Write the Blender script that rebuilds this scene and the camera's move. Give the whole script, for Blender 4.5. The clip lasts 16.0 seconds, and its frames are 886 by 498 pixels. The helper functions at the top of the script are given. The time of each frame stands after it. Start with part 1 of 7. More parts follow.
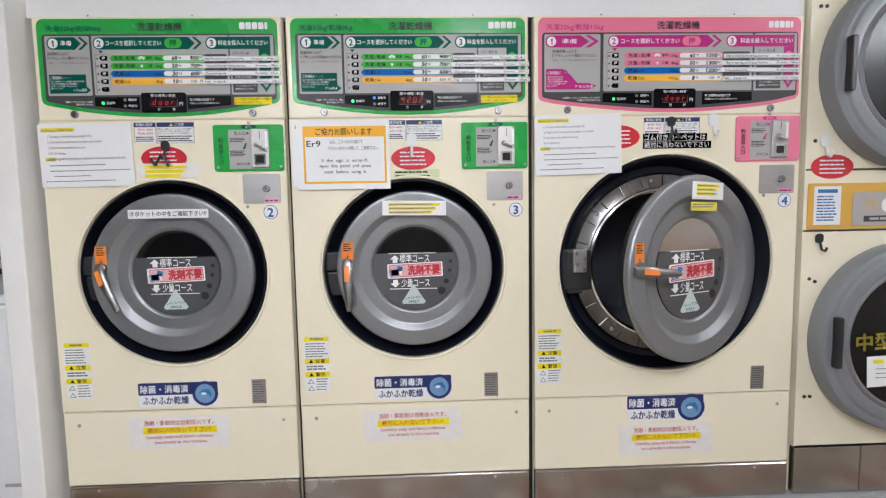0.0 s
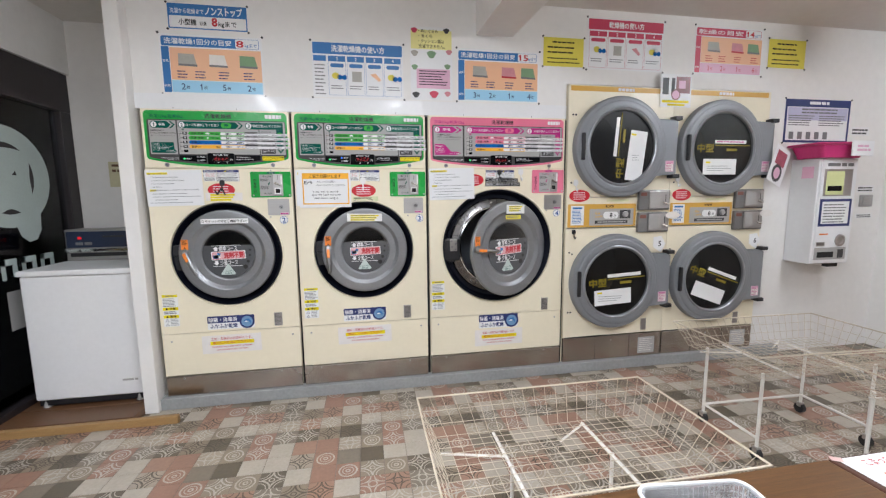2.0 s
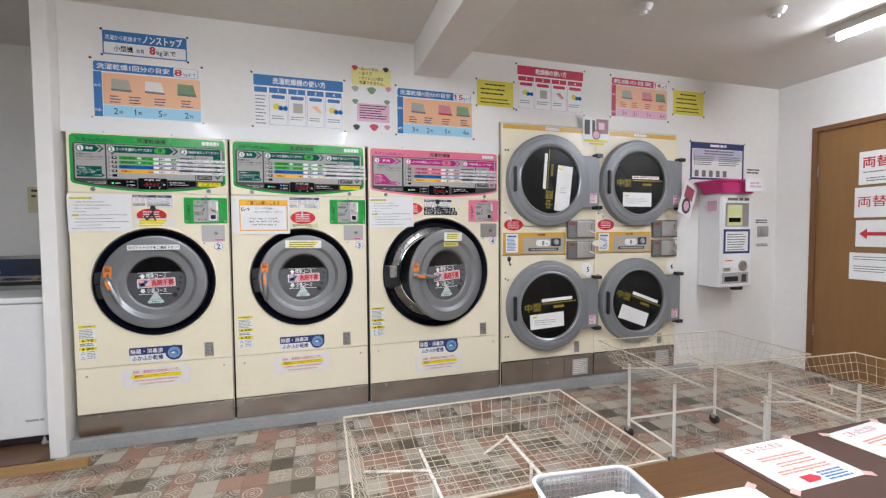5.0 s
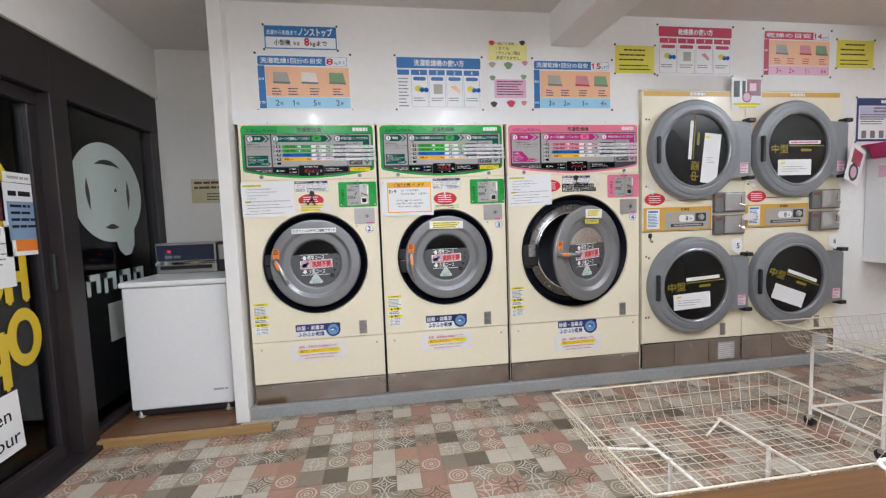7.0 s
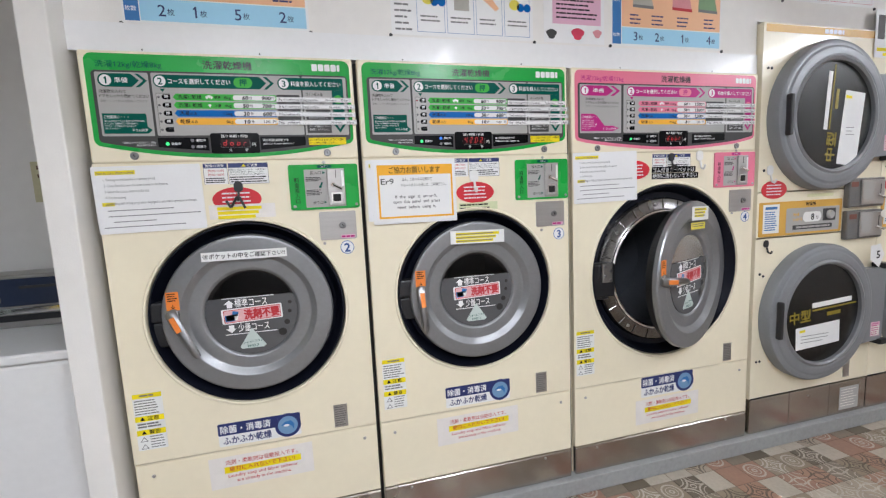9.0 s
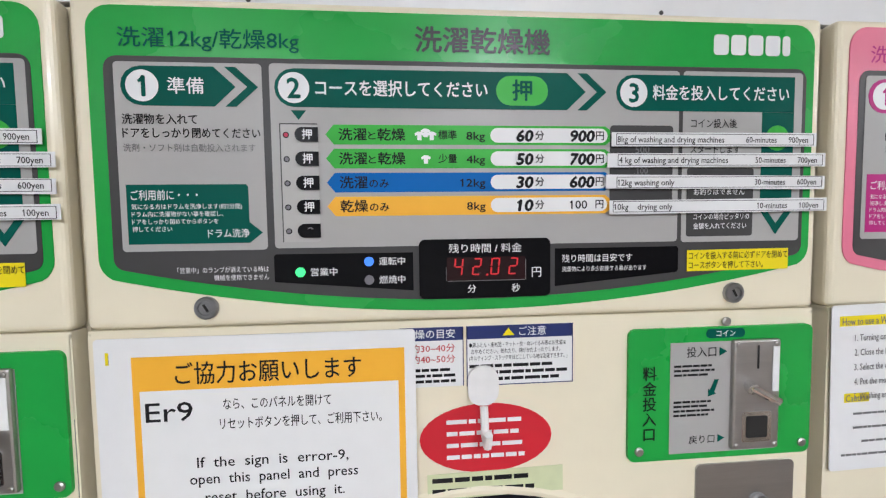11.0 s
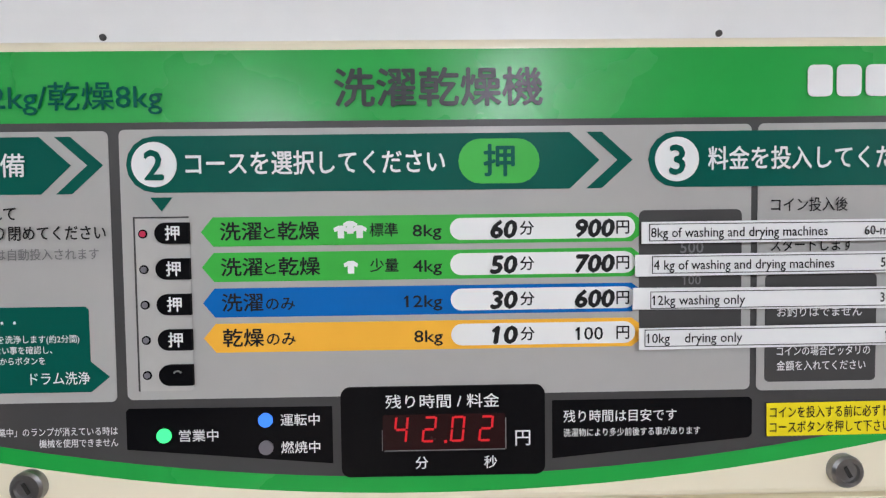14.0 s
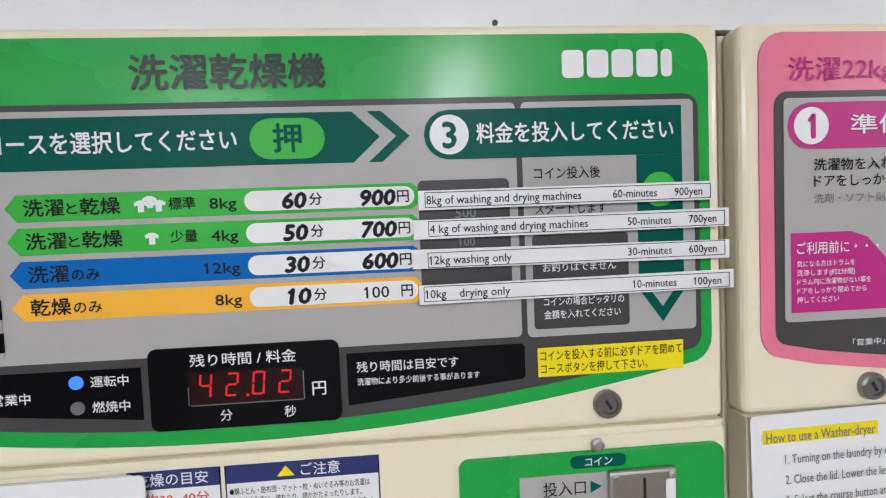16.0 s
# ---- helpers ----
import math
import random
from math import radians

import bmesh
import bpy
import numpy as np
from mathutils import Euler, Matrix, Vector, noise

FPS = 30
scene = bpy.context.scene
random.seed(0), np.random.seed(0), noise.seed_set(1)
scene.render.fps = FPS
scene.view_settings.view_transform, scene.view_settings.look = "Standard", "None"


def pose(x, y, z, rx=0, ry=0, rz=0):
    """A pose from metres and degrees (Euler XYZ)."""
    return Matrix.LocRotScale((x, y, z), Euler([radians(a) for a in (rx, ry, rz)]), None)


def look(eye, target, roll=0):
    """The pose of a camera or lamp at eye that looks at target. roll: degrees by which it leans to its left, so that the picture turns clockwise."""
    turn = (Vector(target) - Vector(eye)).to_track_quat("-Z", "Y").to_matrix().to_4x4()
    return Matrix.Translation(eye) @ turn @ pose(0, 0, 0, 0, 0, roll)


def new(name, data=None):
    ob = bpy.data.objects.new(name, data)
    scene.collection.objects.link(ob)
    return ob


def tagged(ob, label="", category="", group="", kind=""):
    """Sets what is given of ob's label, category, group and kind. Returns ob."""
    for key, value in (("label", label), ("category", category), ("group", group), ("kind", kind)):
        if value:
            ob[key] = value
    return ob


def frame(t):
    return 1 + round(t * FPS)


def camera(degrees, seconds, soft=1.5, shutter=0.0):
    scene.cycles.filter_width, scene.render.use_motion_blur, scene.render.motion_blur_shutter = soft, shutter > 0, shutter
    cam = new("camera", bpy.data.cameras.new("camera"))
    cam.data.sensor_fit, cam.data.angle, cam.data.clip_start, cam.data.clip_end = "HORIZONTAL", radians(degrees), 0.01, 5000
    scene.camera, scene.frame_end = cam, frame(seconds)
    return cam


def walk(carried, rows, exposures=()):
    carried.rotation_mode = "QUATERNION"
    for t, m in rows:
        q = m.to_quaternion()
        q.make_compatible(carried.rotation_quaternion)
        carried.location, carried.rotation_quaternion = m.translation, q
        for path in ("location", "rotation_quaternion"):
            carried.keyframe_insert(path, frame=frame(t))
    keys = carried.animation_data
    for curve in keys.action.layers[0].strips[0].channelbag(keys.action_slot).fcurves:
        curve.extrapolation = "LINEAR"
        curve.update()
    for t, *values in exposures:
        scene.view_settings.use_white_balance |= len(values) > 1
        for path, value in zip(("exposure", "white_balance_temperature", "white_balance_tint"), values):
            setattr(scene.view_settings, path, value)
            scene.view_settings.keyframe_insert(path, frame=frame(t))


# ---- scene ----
cam = camera(94.1, 16.0, 1.25)
PATH = [
    (0, (-0.007, 0.016, 1.048), (0.054, 2.011, 0.911), -1.0),
    (0.5, (0.01, -0.141, 1.048), (0.085, 1.852, 0.904), -1.0),
    (1, (0.047, -0.224, 1.041), (0.157, 1.767, 0.886), -1.0),
    (1.5, (0.091, -0.453, 1.06), (0.277, 1.53, 0.878), -0.9),
    (1.6, (0.082, -0.636, 1.101), (0.293, 1.341, 0.889), -0.9),
    (1.7, (0.051, -0.796, 1.122), (0.301, 1.176, 0.902), -0.9),
    (1.8, (0.029, -0.96, 1.158), (0.308, 1.006, 0.925), -0.8),
    (1.9, (0.005, -1.067, 1.189), (0.317, 0.893, 0.94), -0.7),
    (2, (-0.037, -1.163, 1.211), (0.316, 0.789, 0.958), -0.6),
    (2.5, (-0.032, -1.209, 1.221), (0.451, 0.717, 0.986), -0.5),
    (3, (-0.028, -1.212, 1.195), (0.588, 0.682, 1.022), -0.6),
    (3.2, (-0.022, -1.224, 1.198), (0.633, 0.66, 1.051), -0.6),
    (5.3, (0.05, -1.262, 1.137), (0.563, 0.669, 1.056), -0.1),
    (5.5, (0.039, -1.257, 1.122), (0.502, 0.686, 1.033), -0.1),
    (6, (-0.108, -1.266, 1.118), (0.249, 0.7, 1.022), -0.6),
    (6.5, (-0.342, -1.262, 1.137), (-0.059, 0.714, 1.009), -1.3),
    (7, (-0.445, -1.125, 1.13), (-0.156, 0.848, 0.982), -2.0),
    (7.5, (-0.5, -0.838, 1.144), (-0.136, 1.121, 0.973), -2.4),
    (8, (-0.573, -0.601, 1.146), (-0.097, 1.332, 0.957), -2.6),
    (8.2, (-0.596, -0.495, 1.155), (-0.081, 1.428, 0.96), -2.6),
    (10.3, (-0.3205, 0.6398, 1.3663), (0.0176, 2.5924, 1.0961), -1.93),
    (10.5, (-0.2768, 0.7411, 1.3918), (0.0249, 2.7064, 1.176), -1.61),
    (10.8, (-0.1794, 0.8681, 1.45), (0.0176, 2.8505, 1.274), -0.99),
    (11.0, (-0.1362, 0.9404, 1.4753), (0.0337, 2.9301, 1.3644), -0.78),
    (11.2, (-0.1076, 0.9902, 1.508), (0.0135, 2.9839, 1.4054), -0.33),
    (11.5, (-0.104, 1.0529, 1.5356), (-0.0232, 3.0498, 1.4588), -0.03),
    (12.0, (-0.1232, 1.1016, 1.5515), (-0.1137, 3.1013, 1.5142), 0.18),
    (12.5, (-0.1196, 1.1056, 1.5606), (-0.1319, 3.1052, 1.5229), 0.06),
    (13.0, (-0.1113, 1.1009, 1.5597), (-0.1247, 3.1005, 1.5212), -0.11),
    (13.5, (-0.087, 1.0972, 1.5576), (-0.0881, 3.0966, 1.5102), -0.31),
    (14.0, (-0.0585, 1.0857, 1.5618), (-0.0334, 3.0847, 1.5036), -0.74),
    (14.5, (-0.0151, 1.0744, 1.5599), (0.0385, 3.0723, 1.486), -1.19),
    (15.0, (0.0289, 1.0662, 1.547), (0.1139, 3.0626, 1.4633), -1.69),
    (15.5, (0.0637, 1.055, 1.5396), (0.1756, 3.0498, 1.4507), -2.1),
    (16.0, (0.0731, 1.0489, 1.5379), (0.2046, 3.0431, 1.4619), -2.31),
]
walk(cam, [(t, look(eye, target, roll)) for t, eye, target, roll in PATH])
F, W, CEIL = 1.363, 1.388, 2.37      # machine fronts, wall behind them, ceiling height

# ---- world and lamps ----
world = bpy.data.worlds.new("night")
scene.world = world
world.use_nodes = True
world.node_tree.nodes["Background"].inputs[0].default_value = (0.05, 0.06, 0.08, 1)
world.node_tree.nodes["Background"].inputs[1].default_value = 0.8
TUBES = [(0.32, -0.75, 31), (3.05, -0.10, 5), (-1.15, -1.35, 39)]
TUBE_COLOUR = (0.872, 0.925, 1.02)


# ---- materials ----
def shade(name, col, rough=0.5, metal=0.0, var=0.06, scale=6.0, bump=0.0, bscale=120.0, coat=0.0, spec=0.5, stretch=None):
    m = bpy.data.materials.new(name)
    m.use_nodes = True
    nt = m.node_tree
    b = nt.nodes["Principled BSDF"]
    b.inputs["Base Color"].default_value = (*col, 1)
    b.inputs["Roughness"].default_value = rough
    b.inputs["Metallic"].default_value = metal
    b.inputs["Coat Weight"].default_value = coat
    b.inputs["Coat Roughness"].default_value = 0.08
    b.inputs["Specular IOR Level"].default_value = spec
    tc = nt.nodes.new("ShaderNodeNewGeometry").outputs["Position"]
    if stretch:
        mp = nt.nodes.new("ShaderNodeMapping")
        mp.inputs["Scale"].default_value = stretch
        nt.links.new(tc, mp.inputs["Vector"])
        tc = mp.outputs[0]
    if var:
        n1 = nt.nodes.new("ShaderNodeTexNoise")
        n1.inputs["Scale"].default_value = scale
        n1.inputs["Detail"].default_value = 5
        n2 = nt.nodes.new("ShaderNodeTexNoise")
        n2.inputs["Scale"].default_value = scale * 14
        n2.inputs["Detail"].default_value = 3
        add = nt.nodes.new("ShaderNodeMath")
        add.operation = "ADD"
        nt.links.new(tc, n1.inputs["Vector"])
        nt.links.new(tc, n2.inputs["Vector"])
        nt.links.new(n1.outputs[0], add.inputs[0])
        nt.links.new(n2.outputs[0], add.inputs[1])
        rng = nt.nodes.new("ShaderNodeMapRange")
        rng.inputs["From Min"].default_value, rng.inputs["From Max"].default_value = 0.6, 1.4
        rng.inputs["To Min"].default_value, rng.inputs["To Max"].default_value = 1 - var, 1 + var
        nt.links.new(add.outputs[0], rng.inputs["Value"])
        hs = nt.nodes.new("ShaderNodeHueSaturation")
        hs.inputs["Color"].default_value = (*col, 1)
        nt.links.new(rng.outputs[0], hs.inputs["Value"])
        nt.links.new(hs.outputs[0], b.inputs["Base Color"])
        rr = nt.nodes.new("ShaderNodeMapRange")
        rr.inputs["To Min"].default_value, rr.inputs["To Max"].default_value = max(0.02, rough - 0.08), min(1, rough + 0.08)
        nt.links.new(n1.outputs[0], rr.inputs["Value"])
        nt.links.new(rr.outputs[0], b.inputs["Roughness"])
    if bump:
        nb = nt.nodes.new("ShaderNodeTexNoise")
        nb.inputs["Scale"].default_value = bscale
        nb.inputs["Detail"].default_value = 4
        nt.links.new(tc, nb.inputs["Vector"])
        bp = nt.nodes.new("ShaderNodeBump")
        bp.inputs["Strength"].default_value = bump
        bp.inputs["Distance"].default_value = 0.002
        nt.links.new(nb.outputs[0], bp.inputs["Height"])
        nt.links.new(bp.outputs[0], b.inputs["Normal"])
    return m


def glow(name, col, strength):
    m = bpy.data.materials.new(name)
    m.use_nodes = True
    b = m.node_tree.nodes["Principled BSDF"]
    b.inputs["Base Color"].default_value = (col[0] * 0.03, col[1] * 0.03, col[2] * 0.03, 1)
    b.inputs["Emission Color"].default_value = (*col, 1)
    b.inputs["Emission Strength"].default_value = strength
    return m


def clear(name, tint, rough=0.02, ior=1.5):
    m = bpy.data.materials.new(name)
    m.use_nodes = True
    nt = m.node_tree
    nt.nodes.clear()
    out = nt.nodes.new("ShaderNodeOutputMaterial")
    tr = nt.nodes.new("ShaderNodeBsdfTransparent")
    tr.inputs[0].default_value = (*tint, 1)
    gl = nt.nodes.new("ShaderNodeBsdfGlossy")
    gl.inputs["Roughness"].default_value = rough
    fr = nt.nodes.new("ShaderNodeFresnel")
    fr.inputs["IOR"].default_value = ior
    mx = nt.nodes.new("ShaderNodeMixShader")
    nt.links.new(fr.outputs[0], mx.inputs[0])
    nt.links.new(tr.outputs[0], mx.inputs[1])
    nt.links.new(gl.outputs[0], mx.inputs[2])
    nt.links.new(mx.outputs[0], out.inputs[0])
    return m


M = dict(
    wall=shade("white_wallpaper", (0.80, 0.78, 0.75), 0.75, var=0.035, scale=1.5, bump=0.25, bscale=260),
    ceil=shade("ceiling_board", (0.72, 0.685, 0.64), 0.85, var=0.04, scale=1.2, bump=0.2, bscale=200),
    cream=shade("cream_enamel", (0.83, 0.755, 0.575), 0.33, var=0.025, scale=2.5, bump=0.03, bscale=60, coat=0.15),
    white=shade("white_enamel", (0.80, 0.80, 0.80), 0.35, var=0.03, scale=3, coat=0.1),
    whiteplastic=shade("white_plastic", (0.78, 0.77, 0.75), 0.4, var=0.04),
    steel=shade("stainless_skirt", (0.50, 0.46, 0.43), 0.24, 1.0, var=0.035, scale=2.0, bump=0.015, bscale=40),
    plate=shade("brushed_plate", (0.46, 0.445, 0.43), 0.42, 1.0, var=0.07, scale=4, bump=0.05, stretch=(1, 1, 40)),
    ringsteel=shade("polished_ring", (0.21, 0.205, 0.20), 0.26, 1.0, var=0.12),
    lever=shade("worn_lever_metal", (0.30, 0.30, 0.305), 0.36, 1.0, var=0.1, scale=30),
    chrome=shade("chrome", (0.82, 0.82, 0.82), 0.12, 1.0, var=0.04),
    silver=shade("grey_door_paint", (0.27, 0.275, 0.285), 0.36, 0.6, var=0.07, scale=5, bump=0.12, bscale=420),
    silverd=shade("dryer_door_paint", (0.235, 0.245, 0.26), 0.42, 0.25, var=0.05, scale=5, bump=0.05, bscale=300),
    navy=shade("black_recess_rubber", (0.005, 0.006, 0.012), 0.35, var=0.1, spec=0.3),
    black=shade("black_plastic", (0.015, 0.015, 0.017), 0.4, var=0.1),
    # near-black: printed spots, slots, and the shade painted into gaps
    gap=shade("dark_gap", (0.012, 0.011, 0.010), 0.8),
    drum=shade("drum_steel", (0.17, 0.185, 0.21), 0.42, 0.5, var=0.1),
    green=shade("green_print", (0.014, 0.345, 0.055), 0.27, var=0.02, spec=0.30),
    dgreen=shade("dark_green_print", (0.001, 0.090, 0.066), 0.4, var=0.02, spec=0.07),
    lgreen=shade("light_green_print", (0.040, 0.42, 0.050), 0.4, var=0.02, spec=0.2),
    pink=shade("pink_print", (0.76, 0.19, 0.29), 0.33, var=0.02, spec=0.35),
    magenta=shade("magenta_print", (0.48, 0.020, 0.20), 0.4, var=0.02, spec=0.2),
    grey=shade("grey_print", (0.40, 0.39, 0.375), 0.36, var=0.02, spec=0.25),
    dgrey=shade("dark_grey_print", (0.055, 0.053, 0.053), 0.4, var=0.03, spec=0.25),
    lblack=shade("black_print", (0.004, 0.004, 0.005), 0.25, var=0.03, spec=0.10),
    blue=shade("blue_print", (0.002, 0.125, 0.42), 0.4, var=0.02, spec=0.10),
    amber=shade("amber_print", (0.90, 0.46, 0.045), 0.4, var=0.02, spec=0.2),
    ochre=shade("ochre_band", (0.66, 0.37, 0.06), 0.4, var=0.03),
    navyprint=shade("navy_print", (0.012, 0.025, 0.13), 0.35, var=0.02),
    red=shade("red_print", (0.60, 0.015, 0.03), 0.35, var=0.02),
    paper=shade("white_paper", (0.80, 0.80, 0.79), 0.55, var=0.02, scale=3),
    film=shade("laminated_paper", (0.80, 0.80, 0.80), 0.42, var=0.02),
    badge=shade("badge_blue", (0.012, 0.07, 0.25), 0.4, var=0),
    emblem=shade("emblem_blue", (0.16, 0.30, 0.48), 0.4, var=0.05),
    ink=shade("black_ink", (0.012, 0.012, 0.013), 0.6, var=0, spec=0.15),
    greyink=shade("grey_ink", (0.17, 0.17, 0.17), 0.5, var=0),
    whiteink=shade("white_ink", (0.80, 0.80, 0.80), 0.45, var=0),
    redink=shade("red_ink", (0.50, 0.02, 0.03), 0.5, var=0),
    yellow=shade("yellow_marker", (0.84, 0.69, 0.012), 0.5, var=0.03, spec=0.2),
    pyellow=shade("pale_yellow_print", (0.80, 0.74, 0.30), 0.5, var=0.03),
    lyellow=shade("yellow_paper", (0.74, 0.64, 0.08), 0.5, var=0.04),
    tape=shade("pale_pink_tape", (0.70, 0.48, 0.44), 0.5, var=0.05),
    orange=shade("orange_sticker", (0.80, 0.22, 0.03), 0.45, var=0.03),
    peach=shade("peach_print", (0.82, 0.47, 0.28), 0.4, var=0.02),
    skyblue=shade("sky_blue_print", (0.33, 0.62, 0.80), 0.4, var=0.02),
    posterblue=shade("poster_blue", (0.025, 0.16, 0.42), 0.4, var=0.02),
    posterred=shade("poster_red", (0.52, 0.03, 0.08), 0.4, var=0.02),
    mauve=shade("mauve_print", (0.72, 0.42, 0.55), 0.4, var=0.02),
    cloth=shade("towel_print", (0.40, 0.38, 0.34), 0.6, var=0.12, scale=40),
    towelg=shade("green_towel_print", (0.19, 0.31, 0.17), 0.6, var=0.12, scale=40),
    towelw=shade("white_towel_print", (0.78, 0.74, 0.70), 0.6, var=0.06, scale=40),
    towelp=shade("pink_towel_print", (0.62, 0.25, 0.28), 0.6, var=0.12, scale=40),
    film_grey=shade("smoked_film", (0.085, 0.087, 0.092), 0.18, var=0.04, coat=0.4),
    concrete=shade("painted_concrete", (0.30, 0.305, 0.30), 0.65, var=0.14, scale=4, bump=0.3, bscale=90),
    wood=shade("brown_wood", (0.125, 0.060, 0.028), 0.42, var=0.22, scale=5, bump=0.1, bscale=40, stretch=(1, 14, 14), coat=0.1),
    table=shade("table_veneer", (0.105, 0.050, 0.019), 0.45, var=0.40, scale=5, bump=0.04, bscale=40, stretch=(0.35, 22, 22), spec=0.25),
    table_red=shade("red_table_veneer", (0.082, 0.036, 0.024), 0.5, var=0.16, scale=5, bump=0.04, bscale=40, stretch=(0.35, 22, 22), spec=0.25),
    strip=shade("oak_strip", (0.34, 0.20, 0.08), 0.5, var=0.2, scale=5, bump=0.1, stretch=(1, 12, 12)),
    doorwood=shade("door_veneer", (0.24, 0.122, 0.042), 0.45, var=0.10, scale=3, stretch=(10, 10, 1)),
    frame=shade("dark_door_frame", (0.020, 0.015, 0.016), 0.45, var=0.15),
    wire=shade("ivory_coated_wire", (0.56, 0.48, 0.37), 0.38, var=0.12, scale=14),
    wirew=shade("white_coated_wire", (0.74, 0.71, 0.66), 0.38, var=0.12, scale=14),
    frost=shade("frosted_film", (0.50, 0.58, 0.55), 0.6, var=0.05),
    ylfilm=shade("yellow_film", (0.62, 0.43, 0.02), 0.5, var=0.05),
    pinkplastic=shade("magenta_plastic", (0.60, 0.035, 0.19), 0.38, var=0.08, scale=12),
    tilejoint=shade("floor_joint", (0.20, 0.165, 0.135), 0.6, var=0.15),
    asphalt=shade("asphalt", (0.05, 0.05, 0.05), 0.8, var=0.2),
)
M["glass"] = clear("window_glass", (0.70, 0.72, 0.74))
M["smoke"] = clear("smoked_glass", (0.42, 0.38, 0.36), 0.22, 1.35)
M["dryglass"] = clear("dryer_glass", (0.24, 0.24, 0.26), 0.28, 1.5)
M["clearpl"] = clear("clear_plastic", (0.86, 0.88, 0.90), 0.1)
_n = M["clearpl"].node_tree
_d, _x = _n.nodes.new("ShaderNodeBsdfDiffuse"), _n.nodes.new("ShaderNodeMixShader")
_d.inputs[0].default_value, _x.inputs[0].default_value = (0.78, 0.79, 0.80, 1), 0.16
_n.links.new(_n.nodes["Mix Shader"].outputs[0], _x.inputs[1])
_n.links.new(_d.outputs[0], _x.inputs[2])
_n.links.new(_x.outputs[0], _n.nodes["Material Output"].inputs[0])
M["tube"] = glow("lamp_tube", TUBE_COLOUR, 150.0)
M["ledgreen"] = glow("green_led", (0.05, 0.95, 0.25), 1.6)
M["ledblue"] = glow("blue_led", (0.04, 0.22, 1.0), 1.3)
M["ledred"] = glow("red_segments", (0.80, 0.004, 0.015), 0.8)
M["ledpink"] = glow("pink_led", (0.80, 0.02, 0.10), 0.5)
M["redglass"] = shade("dark_red_window", (0.018, 0.004, 0.005), 0.25, var=0.2, scale=60, spec=0.25)
M["stripgrey"] = shade("button_strip_grey", (0.44, 0.43, 0.41), 0.4, var=0.03)
M["titleink"] = shade("dark_title_ink", (0.022, 0.026, 0.028), 0.35, var=0, spec=0.3)
M["dryrim"] = shade("dull_rim_metal", (0.30, 0.31, 0.33), 0.34, 0.7, var=0.08)
M["palepink"] = shade("pale_pink_print", (0.70, 0.40, 0.42), 0.45, var=0.1, scale=30)
M["boxmetal"] = shade("dull_box_metal", (0.20, 0.195, 0.19), 0.4, 0.6, var=0.15, scale=20)
M["brownlabel"] = shade("brown_label", (0.20, 0.07, 0.05), 0.5)
M["ledoff"] = shade("unlit_led", (0.16, 0.15, 0.17), 0.3, var=0)


# ---- mesh helpers ----
def link(name, bm, mat, parent=None, label="", smooth=False):
    me = bpy.data.meshes.new(name)
    bm.normal_update()
    bm.to_mesh(me)
    bm.free()
    if smooth:
        me.polygons.foreach_set("use_smooth", [True] * len(me.polygons))
        me.set_sharp_from_angle(angle=radians(35))
    me.materials.append(M[mat] if isinstance(mat, str) else mat)
    ob = new(name, me)
    if parent is not None:
        ob.parent = parent
    if label:
        ob["label"] = label
    return ob


def part(name, bm, mat, parent, label="", smooth=False):
    return link(name, bm, mat, parent, label, smooth)


def base(name, x, y, z, label, category, group="", kind=""):
    ob = new(name)
    ob.location = (x, y, z)
    ob.empty_display_size = 0.05
    return tagged(ob, label, category, group, kind)


def box(x0, x1, y0, y1, z0, z1, bevel=0.0, seg=2, bm=None):
    bm2 = bmesh.new()
    bmesh.ops.create_cube(bm2, size=1, matrix=Matrix.Translation(((x0 + x1) / 2, (y0 + y1) / 2, (z0 + z1) / 2)) @ Matrix.Diagonal((x1 - x0, y1 - y0, z1 - z0, 1)))
    if bevel:
        bmesh.ops.bevel(bm2, geom=bm2.edges[:], offset=bevel, segments=seg, affect="EDGES", profile=0.5)
    if bm is None:
        return bm2
    me = bpy.data.meshes.new("tmp")
    bm2.to_mesh(me)
    bm2.free()
    bm.from_mesh(me)
    bpy.data.meshes.remove(me)
    return bm


def slab(pts, d, thick=0.0004, bm=None):
    """A thin slab from a flat outline in (x, z), its face d in front of the plane y = 0, facing -y."""
    bm = bm or bmesh.new()
    a = sum(p[0] * q[1] - q[0] * p[1] for p, q in zip(pts, pts[1:] + pts[:1]))
    if a < 0:
        pts = pts[::-1]
    f = [bm.verts.new((x, -d, z)) for x, z in pts]
    bk = [bm.verts.new((x, -d + thick, z)) for x, z in pts]
    bm.faces.new(f)
    n = len(pts)
    for i in range(n):
        bm.faces.new((f[i], bk[i], bk[(i + 1) % n], f[(i + 1) % n]))
    return bm


def rect(x0, z0, x1, z1, tilt=0.0):
    cx, cz = (x0 + x1) / 2, (z0 + z1) / 2
    c, s = math.cos(radians(tilt)), math.sin(radians(tilt))
    return [(cx + (x - cx) * c - (z - cz) * s, cz + (x - cx) * s + (z - cz) * c) for x, z in ((x0, z0), (x1, z0), (x1, z1), (x0, z1))]


